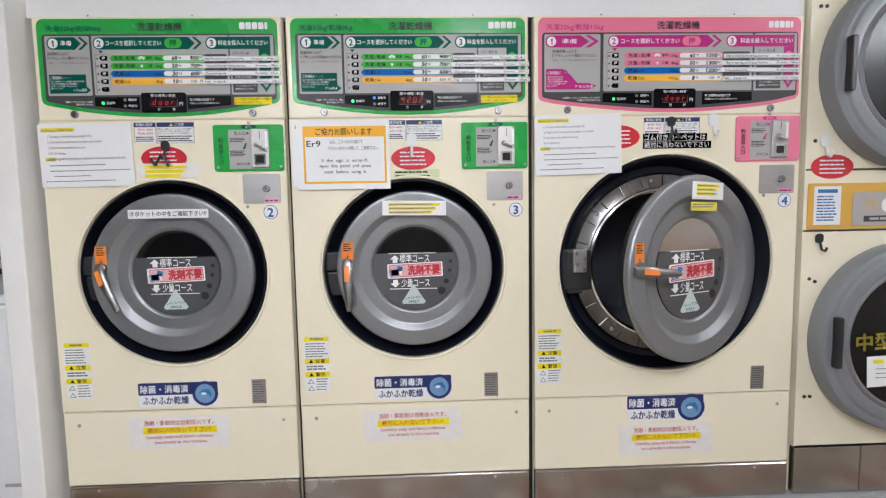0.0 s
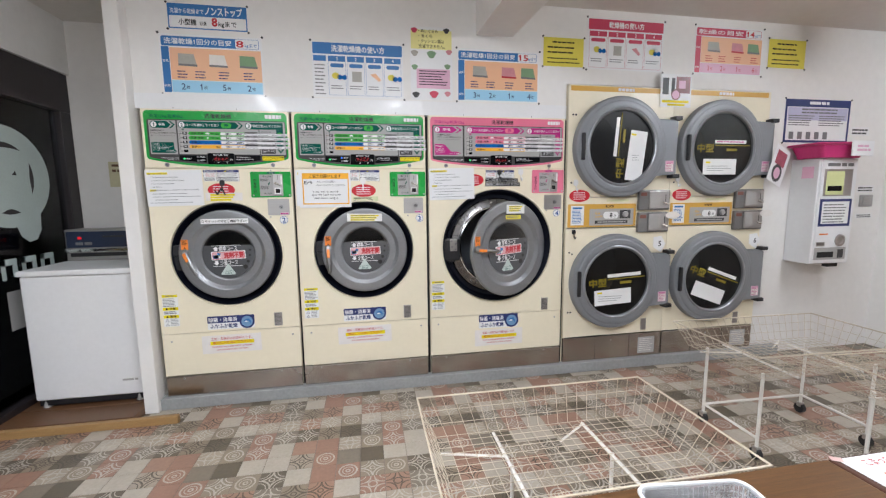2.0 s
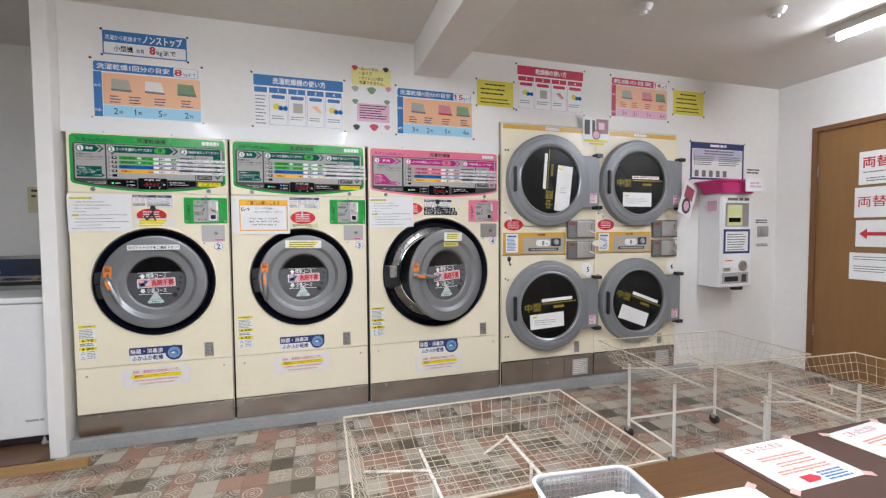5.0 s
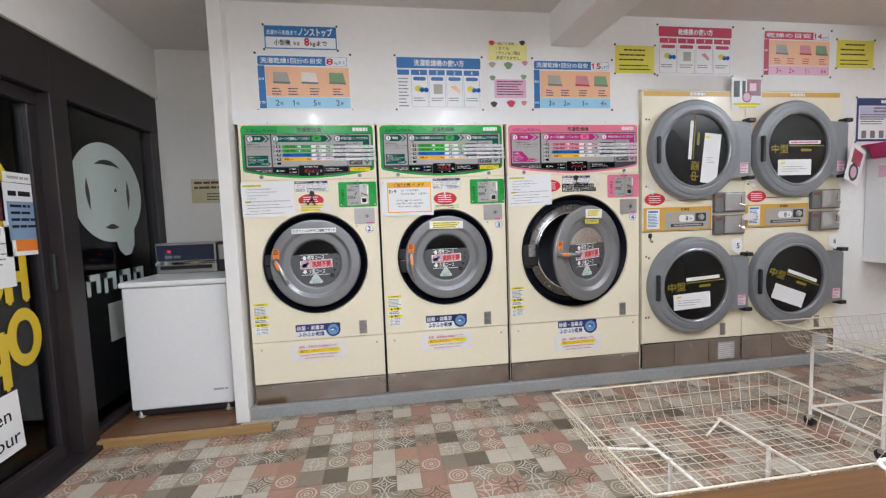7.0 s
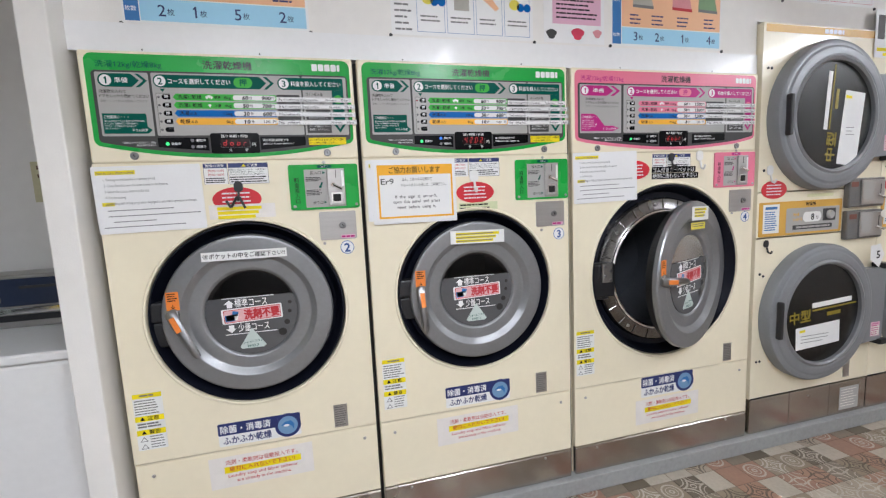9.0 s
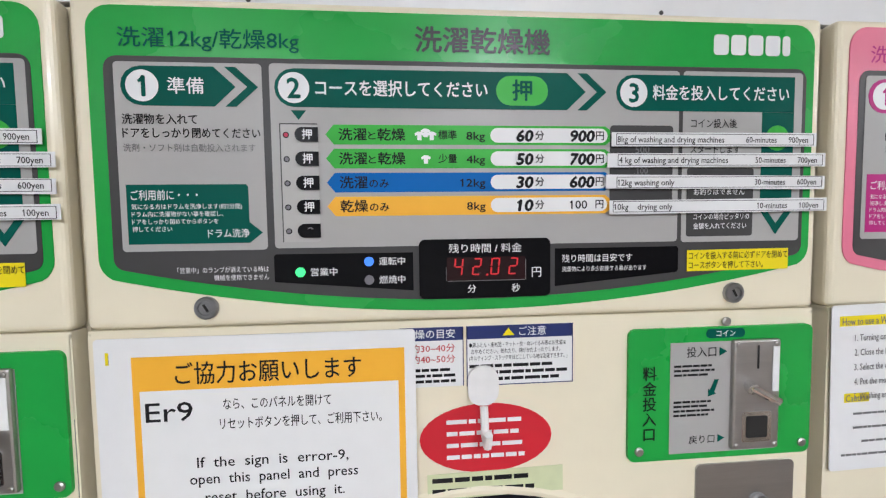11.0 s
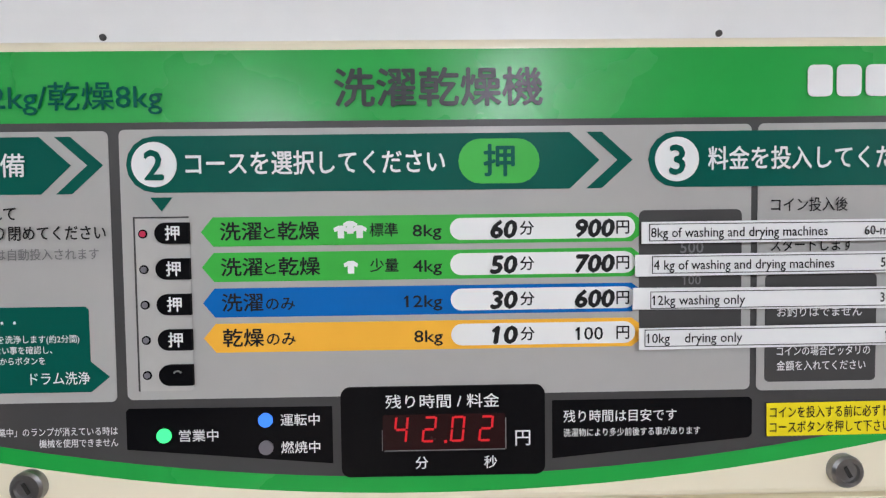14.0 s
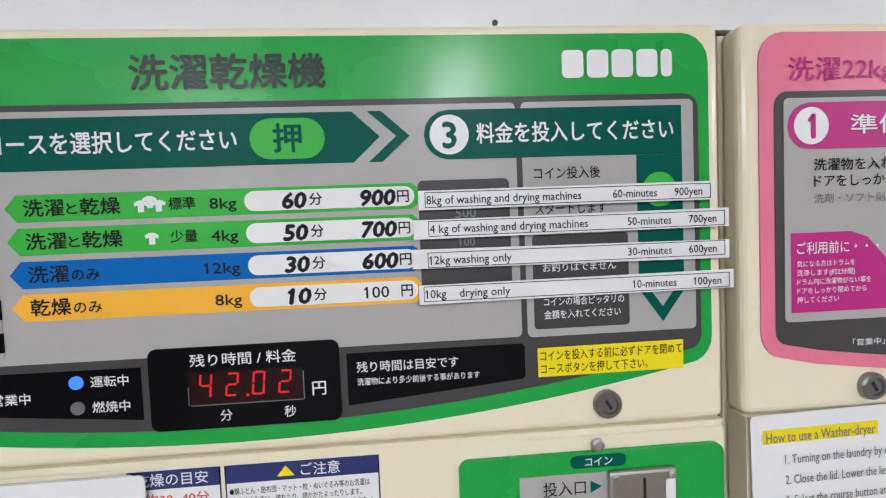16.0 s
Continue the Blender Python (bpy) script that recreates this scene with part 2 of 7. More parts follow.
def rrect(x0, z0, x1, z1, r, n=5, tilt=0.0):
    pts = []
    for cx, cz, a in ((x1 - r, z0 + r, -90), (x1 - r, z1 - r, 0), (x0 + r, z1 - r, 90), (x0 + r, z0 + r, 180)):
        for i in range(n + 1):
            t = radians(a + 90 * i / n)
            pts.append((cx + r * math.cos(t), cz + r * math.sin(t)))
    if tilt:
        mx, mz = (x0 + x1) / 2, (z0 + z1) / 2
        c, s = math.cos(radians(tilt)), math.sin(radians(tilt))
        pts = [(mx + (x - mx) * c - (z - mz) * s, mz + (x - mx) * s + (z - mz) * c) for x, z in pts]
    return pts


def disc(cx, cz, r, n=28, rz=None):
    return [(cx + r * math.cos(2 * math.pi * i / n), cz + (rz or r) * math.sin(2 * math.pi * i / n)) for i in range(n)]


def lathe(profile, n=64, cx=0.0, cz=0.0, bm=None, close=False):
    """Turns (radius, depth in front) round the y axis through (cx, cz)."""
    bm = bm or bmesh.new()
    rings = []
    for r, d in profile:
        if r < 1e-6:
            rings.append([bm.verts.new((cx, -d, cz))])
        else:
            rings.append([bm.verts.new((cx + r * math.cos(2 * math.pi * i / n), -d, cz + r * math.sin(2 * math.pi * i / n))) for i in range(n)])
    pairs = list(zip(rings, rings[1:])) + ([(rings[-1], rings[0])] if close else [])
    for a, b in pairs:
        for i in range(n):
            j = (i + 1) % n
            if len(a) == 1 and len(b) == 1:
                continue
            if len(a) == 1:
                bm.faces.new((a[0], b[j], b[i]))
            elif len(b) == 1:
                bm.faces.new((a[i], a[j], b[0]))
            else:
                bm.faces.new((a[i], a[j], b[j], b[i]))
    bmesh.ops.recalc_face_normals(bm, faces=bm.faces[:])
    return bm


def rod(p, q, r, bm=None, n=6):
    bm = bm or bmesh.new()
    p, q = Vector(p), Vector(q)
    m = (q - p).to_track_quat("Z", "Y").to_matrix()
    a, b = [], []
    for i in range(n):
        o = m @ Vector((r * math.cos(2 * math.pi * i / n), r * math.sin(2 * math.pi * i / n), 0))
        a.append(bm.verts.new(p + o))
        b.append(bm.verts.new(q + o))
    for i in range(n):
        j = (i + 1) % n
        bm.faces.new((a[i], a[j], b[j], b[i]))
    bm.faces.new(a[::-1])
    bm.faces.new(b)
    return bm


_curve = bpy.data.curves.new("lettering", "FONT")
_curve.resolution_u = 2
_writer = new("lettering_source", _curve)


class Print:
    """Lettering and flat marks of one ink on one surface; every line of text and every mark becomes a part."""

    def __init__(self, d):
        self.pieces, self.d = [], d

    def text(self, body, x, z, size, width=None, align="l", bold=0.0, tilt=0.0, mirror=False, vertical=False, bm=None, slant=0.0):
        if vertical:
            bm = bmesh.new()
            for i, ch in enumerate(body):
                self.text(ch, x, z - i * size * 1.02, size, align="c", bold=bold, bm=bm)
            self.pieces.append(bm)
            return self
        flags = []
        if "1" in body and len(body) < 20:
            for i, ch in enumerate(body):
                if ch == "1":
                    _curve.body = body[:i + 1]
                    one = bpy.data.meshes.new_from_object(_writer)
                    flags.append((max(v.co.x for v in one.vertices), max(v.co.y for v in one.vertices) if i == 0 else 0.68))
                    bpy.data.meshes.remove(one)
        _curve.body, _curve.size = body, 1.0
        me = bpy.data.meshes.new_from_object(_writer)
        if flags:
            fb = bmesh.new()
            fb.from_mesh(me)
            for x1, y1 in flags:
                fb.faces.new([fb.verts.new((a, c, 0)) for a, c in ((x1 - 0.05, y1), (x1 - 0.20, y1 - 0.13), (x1 - 0.20, y1 - 0.21), (x1 - 0.05, y1 - 0.12))])
            fb.to_mesh(me)
            fb.free()
        xs = [v.co.x for v in me.vertices]
        w, lo = max(xs) - min(xs), min(xs)
        sx = size if width is None else width / w
        off = {"l": 0.0, "c": -w * sx / 2, "r": -w * sx}[align]
        m = Matrix.Translation((x, -self.d, z)) @ Matrix.Rotation(radians(-tilt), 4, "Y") @ Matrix(((sx, slant * size, 0, off - lo * sx), (0, 0, -1, 0), (0, size, 0, -size * 0.36), (0, 0, 0, 1)))
        if mirror:
            m = Matrix.Translation((x, 0, 0)) @ Matrix.Diagonal((-1, 1, 1, 1)) @ Matrix.Translation((-x, 0, 0)) @ m
        me.transform(m)
        own = bm is None
        bm = bm or bmesh.new()
        bm.from_mesh(me)
        e = max(bold, 0.006) * size
        for dx, dz in ((-e, 0), (2 * e, 0), (-e, e), (0, -2 * e)):
            me.transform(Matrix.Translation((dx, 1e-5, dz)))
            bm.from_mesh(me)
        bpy.data.meshes.remove(me)
        if own:
            self.pieces.append(bm)
        return self

    def shape(self, pts):
        self.pieces.append(slab(pts, self.d, 0.0002))
        return self

    def bars(self, x0, x1, z, n, step, h, rnd, ragged=0.25):
        """Rows of unreadable writing as broken bars."""
        bm = bmesh.new()
        for i in range(n):
            end = x1 - (x1 - x0) * ragged * rnd.random()
            x = x0
            while x < end - h:
                w = min(end - x, h * rnd.uniform(1.5, 5))
                slab(rect(x, z - i * step - h / 2, x + w, z - i * step + h / 2), self.d, 0.0002, bm)
                x += w + h * 0.45
        self.pieces.append(bm)
        return self

    def done(self, name, mat, parent, label=""):
        for bm in self.pieces:
            ob = part(name, bm, mat, parent, label)
        return ob


def sheet(name, pts, d, mat, parent, label="", thick=0.0005):
    return part(name, slab(pts, d, thick), mat, parent, label)


def screw(x, z, d, r, parent, name="screw", mat="plate"):
    b = lathe([(r, d), (r, d + r * 0.35), (r * 0.7, d + r * 0.6), (0, d + r * 0.65)], 12, x, z)
    return part(name, b, mat, parent, smooth=True)


def lock(x, z, d, parent):
    k = part("lock", lathe([(0.0112, d), (0.0112, d + 0.004), (0.0098, d + 0.0055), (0.0072, d + 0.0055), (0.0066, d + 0.004), (0, d + 0.004)], 24, x, z), "lever", parent, smooth=True)
    part("key_slot", slab(rect(x - 0.0012, z - 0.0042, x + 0.0012, z + 0.0042, 30), d + 0.0046), "gap", k)
    return k


# ---- structure ----
def solid(name, x0, x1, y0, y1, z0, z1, mat, label, category, bevel=0.0):
    return tagged(link(name, box(x0, x1, y0, y1, z0, z1, bevel), mat), label, category, kind="structure")


XL, XR, YB = -1.98, 3.87, -3.3
solid("wall_north_upper", -1.245, XR + 0.1, W, W + 0.12, 1.915, CEIL, "wall", "white papered wall above the machines", "wall")
solid("wall_north_lintel", -1.245, 1.236, W, W + 0.12, 1.702, 1.915, "wall", "white wall strip over the washer dryers", "wall")
solid("wall_north_east", 2.775, XR + 0.1, W, W + 0.12, 0, 1.915, "wall", "white papered wall beside the dryers", "wall")
solid("trim_over_machines", -1.245, 1.236, W - 0.006, W - 0.0001, 1.6975, 1.778, "white", "white board strip along the machine tops", "trim")
solid("wall_machine_back", -1.245, 2.9, 2.10, 2.2, 0, CEIL, "wall", "plain wall behind the machines", "wall")
solid("wall_partition", -1.318, -1.2455, 1.31, 2.10, 0, CEIL, "wall", "white end of the partition beside the machines", "wall", 0.004)
solid("wall_alcove", XL - 0.3, -1.318, 2.085, 2.2, 0, CEIL, "wall", "white wall of the alcove behind the small washer", "wall")
solid("wall_west_upper", XL - 0.12, XL + 0.03, YB, 2.085, 2.03, CEIL, "wall", "white wall above the glass front", "wall")
solid("wall_south", XL - 0.3, XR + 0.1, YB - 0.1, YB, 0, CEIL, "wall", "plain white wall at the back of the room", "wall")
solid("wall_east_near", XR, XR + 0.1, YB, 0.13, 0, CEIL, "wall", "white wall beyond the door", "wall")
solid("wall_east_corner", XR, XR + 0.1, 1.118, W, 0, CEIL, "wall", "white wall between door and corner", "wall")
solid("wall_east_over_door", XR, XR + 0.1, 0.13, 1.118, 1.972, CEIL, "wall", "white wall over the brown door", "wall")
solid("floor", XL - 0.3, XR + 0.1, YB - 0.1, 2.2, -0.12, -0.0025, "tilejoint", "patterned tile floor bed", "floor")
solid("ceiling", XL - 0.3, XR + 0.2, YB - 0.1, 2.2, CEIL, CEIL + 0.1, "ceil", "plain off-white ceiling", "ceiling")
beam = solid("ceiling_beam", 0, 0.235, -4.7, 0.03, 2.175, CEIL, "wall", "white ceiling beam running from the wall", "beam", 0.004)
beam.location, beam.rotation_euler = (0.640, W - 0.03, 0), (0, 0, radians(1.6))
solid("plinth", -1.245, 2.98, 1.335, 2.05, 0, 0.068, "concrete", "grey painted concrete plinth under the machines", "plinth", 0.004)
solid("ground_outside", -30, XL - 0.3, -30, 30, -0.2, -0.06, "asphalt", "dark street outside the glass front", "ground")

# door in the east wall
d1 = base("door_1", XR, 0.624, 0, "closed brown veneer door with paper notices", "door", kind="structure")
b = box(-0.012, 0.09, 0.458, 0.494, 0, 1.972)
box(-0.012, 0.09, -0.494, -0.458, 0, 1.972, bm=b)
box(-0.012, 0.09, -0.458, 0.458, 1.934, 1.972, bm=b)
part("door_frame", b, shade("brown_frame", (0.19, 0.085, 0.035), 0.45, var=0.12), d1)
part("leaf", box(0.006, 0.05, -0.457, 0.457, 0.008, 1.933, 0.002), "doorwood", d1)
for z in (0.35, 1.62):
    part("hinge", box(-0.004, 0.006, 0.448, 0.462, z - 0.05, z + 0.05, 0.002), "chrome", d1)
h = rod((0.006, -0.17, 0.875), (-0.045, -0.17, 0.875), 0.009, n=10)
rod((-0.045, -0.18, 0.875), (-0.045, -0.05, 0.875), 0.009, h, 10)
part("door_handle", h, "chrome", d1, "brushed lever handle", True)


def wall_sheet(name, y0, z0, y1, z1, label):
    """A sheet of paper on the door, lettered later; its local x runs along the wall."""
    ob = base(name, XR + 0.005, 0, 0, label, "notice")
    ob.rotation_euler = (0, 0, radians(-90))
    part("paper", slab(rect(-y0, z0, -y1, z1), 0.0012), "film", ob)
    return ob


n = wall_sheet("notice", 0.815, 1.485, 0.535, 1.725, "white laminated sign with dark red characters")
Print(0.0016).text("両替機", -0.675, 1.645, 0.085, 0.235, "c", 0.02).done("lettering", "redink", n)
p = Print(0.0016).bars(-0.79, -0.56, 1.575, 1, 0.02, 0.008, random.Random(3), 0)
p.bars(-0.77, -0.60, 1.53, 2, 0.018, 0.008, random.Random(4)).done("small_print", "greyink", n)
n = wall_sheet("notice", 0.835, 1.245, 0.545, 1.465, "white laminated sign with red brushed characters")
Print(0.0016).text("両替機", -0.69, 1.36, 0.085, 0.25, "c").done("lettering", "redink", n)
n = wall_sheet("notice", 0.822, 1.03, 0.575, 1.225, "white sheet with a red arrow pointing to the changer")
Print(0.0016).shape([(-0.80, 1.125), (-0.755, 1.165), (-0.755, 1.138), (-0.60, 1.138), (-0.60, 1.112), (-0.755, 1.112), (-0.755, 1.085)]).done("arrow", "redink", n)
n = wall_sheet("notice", 0.855, 0.785, 0.565, 0.985, "white sheet of small print")
p = Print(0.0016).bars(-0.83, -0.60, 0.955, 2, 0.018, 0.006, random.Random(5))
p.bars(-0.83, -0.60, 0.885, 3, 0.018, 0.006, random.Random(6)).done("small_print", "greyink", n)

# glass front in the west wall
gf = base("window_1", XL, 1.64, 0, "dark framed glass front panel with white film print", "window", kind="structure")
b = box(-0.06, 0.012, -0.50, 0.445, 1.785, 2.03, 0.004)
part("lintel", b, "frame", gf)
part("post", box(-0.05, 0.025, -0.54, -0.43, 0, 1.785, 0.004), "frame", gf)
part("post", box(-0.05, 0.01, 0.35, 0.445, 0, 1.785, 0.004), "frame", gf)
part("bottom_rail", box(-0.05, 0.01, -0.43, 0.35, 0, 0.08, 0.004), "frame", gf)
g = part("pane", box(-0.032, -0.026, -0.43, 0.35, 0.08, 1.785), "glass", gf)
g.visible_shadow = False
g2 = base("door_2", XL, 0.45, 0, "dark framed glass sliding door with yellow film letters", "door", kind="structure")
part("door_rail", box(-0.09, -0.03, -0.6, 0.66, 1.72, 1.80, 0.003), "frame", g2)
part("top_rail", box(-0.06, 0.012, -3.74, 0.69, 1.785, 2.03, 0.004), "frame", g2)
part("stile", box(-0.09, -0.04, 0.60, 0.70, 0.0, 1.72, 0.003), "frame", g2)
part("bottom_rail", box(-0.09, -0.03, -0.6, 0.60, 0.0, 0.10, 0.003), "frame", g2)
g = part("pane", box(-0.068, -0.062, -0.6, 0.60, 0.10, 1.72), "glass", g2)
g.visible_shadow = False
part("stile", box(-0.09, -0.04, -0.70, -0.6, 0.0, 1.72, 0.003), "frame", g2)
g = part("pane", box(-0.068, -0.062, -3.7, -0.70, 0.0, 1.785), "glass", g2)
g.visible_shadow = False
h = part("pull_handle", box(-0.040, -0.012, 0.632, 0.692, 0.845, 1.025, 0.006), "black", g2)
part("label_strip", box(-0.0118, -0.011, 0.668, 0.684, 0.87, 1.00), "paper", h)
solid("threshold", XL - 0.09, XL + 0.06, YB, 1.20, -0.002, 0.025, "frame", "dark door threshold rail", "threshold", 0.003)

# raised wooden deck under the small washer
dk = base("washer_deck", -1.65, 1.2, 0, "brown wooden deck under the small washer", "platform", kind="structure")
for i in range(5):
    part("plank", box(-0.33, 0.332, 0.002 + i * 0.176, 0.174 + i * 0.176, 0, 0.045, 0.003), "wood", dk)
part("edge_strip", box(-0.30, 0.56, -0.032, -0.001, 0, 0.042, 0.003), "strip", dk)

# ceiling lamps
for x, y, watts in TUBES:
    la = base("ceiling_light", x, y, CEIL, "white fluorescent ceiling lamp, switched on", "ceiling light", "ceiling lights")
    part("housing", box(-0.045, 0.045, -0.63, 0.63, -0.045, 0, 0.006), "whiteplastic", la)
    part("tube", rod((0, -0.59, -0.062), (0, 0.59, -0.062), 0.014, n=12), "tube", la, "glowing white tube", True)
    ld = bpy.data.lights.new("lamp_light", "AREA")
    ld.shape, ld.size, ld.size_y, ld.energy, ld.color = "RECTANGLE", 0.07, 1.18, watts, TUBE_COLOUR
    lo = new("lamp_light", ld)
    lo.location, lo.parent = (0, 0, -0.082), la
    for s in (-1, 1):
        part("socket", box(-0.018, 0.018, s * 0.61 - 0.02, s * 0.61 + 0.02, -0.08, -0.045, 0.003), "whiteplastic", la)
for x, y in ((2.477, 0.451), (-0.644, 1.10), (1.74, 0.62)):
    sd = base("smoke_detector", x, y, CEIL, "small round white detector on the ceiling", "detector", "ceiling detectors")
    bm = bmesh.new()
    bmesh.ops.create_cone(bm, cap_ends=True, segments=24, radius1=0.032, radius2=0.05, depth=0.03, matrix=Matrix.Translation((0, 0, -0.015)))
    part("body", bm, "whiteplastic", sd, smooth=True)
    bm = bmesh.new()
    bmesh.ops.create_cone(bm, cap_ends=True, segments=16, radius1=0.016, radius2=0.022, depth=0.014, matrix=Matrix.Translation((0, 0, -0.037)))
    part("sensor", bm, "whiteplastic", sd, smooth=True)


# ---- washer dryers ----
def front_plate(w, z0, z1, cx, cz, r, d=0.0):
    """A front sheet with a round hole and a rolled lip."""
    bm = bmesh.new()
    n = 64
    ring, outer = [], []
    for i in range(n):
        t = 2 * math.pi * i / n
        c, s = math.cos(t), math.sin(t)
        k = 1e9
        if c > 1e-6:
            k = min(k, (w - 0.003 - cx) / c)
        if c < -1e-6:
            k = min(k, (0.003 - cx) / c)
        if s > 1e-6:
            k = min(k, (z1 - 0.003 - cz) / s)
        if s < -1e-6:
            k = min(k, (z0 + 0.003 - cz) / s)
        outer.append(bm.verts.new((cx + c * k, -d, cz + s * k)))
        ring.append([bm.verts.new((cx + c * q, y, cz + s * q)) for q, y in ((r + 0.008, -d), (r + 0.003, -d - 0.004), (r - 0.002, -d - 0.003), (r - 0.006, 0.02))])
    for i in range(n):
        j = (i + 1) % n
        a, b = outer[i].co, outer[j].co
        fs = [ring[i][0], ring[j][0], outer[j]]
        if abs(a.x - b.x) > 1e-4 and abs(a.z - b.z) > 1e-4:
            cxx = a.x if abs(a.x - 0.003) < 1e-4 or abs(a.x - w + 0.003) < 1e-4 else b.x
            czz = a.z if cxx == b.x else b.z
            fs.append(bm.verts.new((cxx, -d, czz)))
        fs.append(outer[i])
        bm.faces.new(fs)
        for p, q in zip(range(3), range(1, 4)):
            bm.faces.new((ring[i][p], ring[i][q], ring[j][q], ring[j][p]))
    bmesh.ops.recalc_face_normals(bm, faces=bm.faces[:])
    return bm


def washer_dryer(x0, w, cx, cz, R, col, number, label):
    """One front-loading washer dryer; col holds its panel colours."""
    th = base("washer_dryer", x0, F, 0.068, label, "washer dryer", "washer dryers")
    th.location.z = 0.0
    # cabinet behind the front sheets
    for x in ((0.0, 0.02), (w - 0.02, w)):
        part("side_panel", box(x[0], x[1], 0.0245, 0.60, 0.069, 1.695), "cream", th)
    part("top_panel", box(0.02, w - 0.02, 0.0245, 0.60, 1.675, 1.695), "cream", th)
    part("bottom_panel", box(0.02, w - 0.02, 0.0245, 0.60, 0.069, 0.089), "cream", th)
    part("back_panel", box(0.02, w - 0.02, 0.58, 0.60, 0.089, 1.675), "cream", th)
    part("control_housing", box(0, w, -0.0, 0.024, 1.3782, 1.695, 0.007, 4), "cream", th)
    fp = front_plate(w, 0.4415, 1.3755, cx, cz, R)
    part("front_panel", fp, "cream", th, smooth=True)
    e = box(0.001, 0.003, 0.0, 0.02, 0.442, 1.375)
    for q in ((w - 0.003, w - 0.001, 0.442, 1.375), (0.001, w - 0.001, 0.4395, 0.4415), (0.001, w - 0.001, 1.3722, 1.3776)):
        box(q[0], q[1], 0.0008, 0.02, q[2], q[3], bm=e)
    part("panel_edge", e, "cream", th)
    part("service_panel", box(0.001, w - 0.001, 0.0, 0.02, 0.192, 0.4385, 0.003, 2), "cream", th)
    part("skirt", box(0.001, w - 0.001, -0.004, 0.02, 0.07, 0.189, 0.006, 3), "steel", th, "brushed stainless skirt")
    for x in (0.05, w - 0.045):
        screw(x, 0.398, 0, 0.0055, th)
    for x in (0.10, w - 0.12):
        screw(x, 0.175, 0.004, 0.005, th)
    # recess
    part("door_recess", lathe([(R - 0.006, -0.0195), (R - 0.008, -0.001), (R - 0.012, -0.001), (R - 0.022, -0.03), (R - 0.035, -0.05), (R * 0.83, -0.055), (R * 0.74, -0.055), (R * 0.74, -0.07)], 72, cx, cz), "navy", th, smooth=True)
    return th


# added dark strips put the deep shade between machines into colour
for fx0, fx1 in ((-0.4605, -0.4485), (0.3185, 0.3345), (1.2235, 1.2425)):
    solid("trim_gap_shade", fx0, fx1, F + 0.028, F + 0.05, 0.069, 1.69, "gap", "added dark strip standing for the shade in the gap between machines", "trim")
machines = []
GREEN = dict(main="green", dark="dgreen", light="lgreen")
PINK = dict(main="pink", dark="magenta", light="pink")
machines.append(washer_dryer(-1.218, 0.757, 0.383, 0.893, 0.301, GREEN, "2", "cream washer dryer with green panel and closed grey door"))
machines.append(washer_dryer(-0.448, 0.766, 0.385, 0.892, 0.299, GREEN, "3", "cream washer dryer with green panel, running, closed door"))
machines.append(washer_dryer(0.335, 0.888, 0.445, 0.891, 0.364, PINK, "4", "larger cream washer dryer with pink panel, door ajar"))


def logo(x0, z0, x1, z1, d, parent, mat="whiteink"):
    """A maker's mark as plain blocks."""
    p = Print(d)
    w = (x1 - x0) / 5
    for i in range(5):
        p.shape(rrect(x0 + i * w, z0, x0 + (i + (0.45 if i == 4 else 0.86)) * w, z1, (z1 - z0) * 0.18, 3))
    return p.done("maker_mark", mat, parent)


def seven(p, x, z, h, ch):
    """One seven-segment figure."""
    on = {"0": "abcdef", "2": "abged", "4": "fgbc", "d": "bcdeg", "o": "cdeg", "r": "eg"}[ch]
    w, t, sl = h * 0.52, h * 0.085, 0.10

    def seg(x0, z0, x1, z1):
        p.shape([(x + a + sl * (c), z + c) for a, c in ((x0, z0), (x1, z0), (x1, z1), (x0, z1))])
    for s in on:
        if s == "a": seg(t, h - t, w - t, h)
        if s == "g": seg(t, h / 2 - t / 2, w - t, h / 2 + t / 2)
        if s == "d": seg(t, 0, w - t, t)
        if s == "f": seg(0, h / 2 + t * 0.4, t, h - t * 0.4)
        if s == "b": seg(w - t, h / 2 + t * 0.4, w, h - t * 0.4)
        if s == "e": seg(0, t * 0.4, t, h / 2 - t * 0.4)
        if s == "c": seg(w - t, t * 0.4, w, h / 2 - t * 0.4)


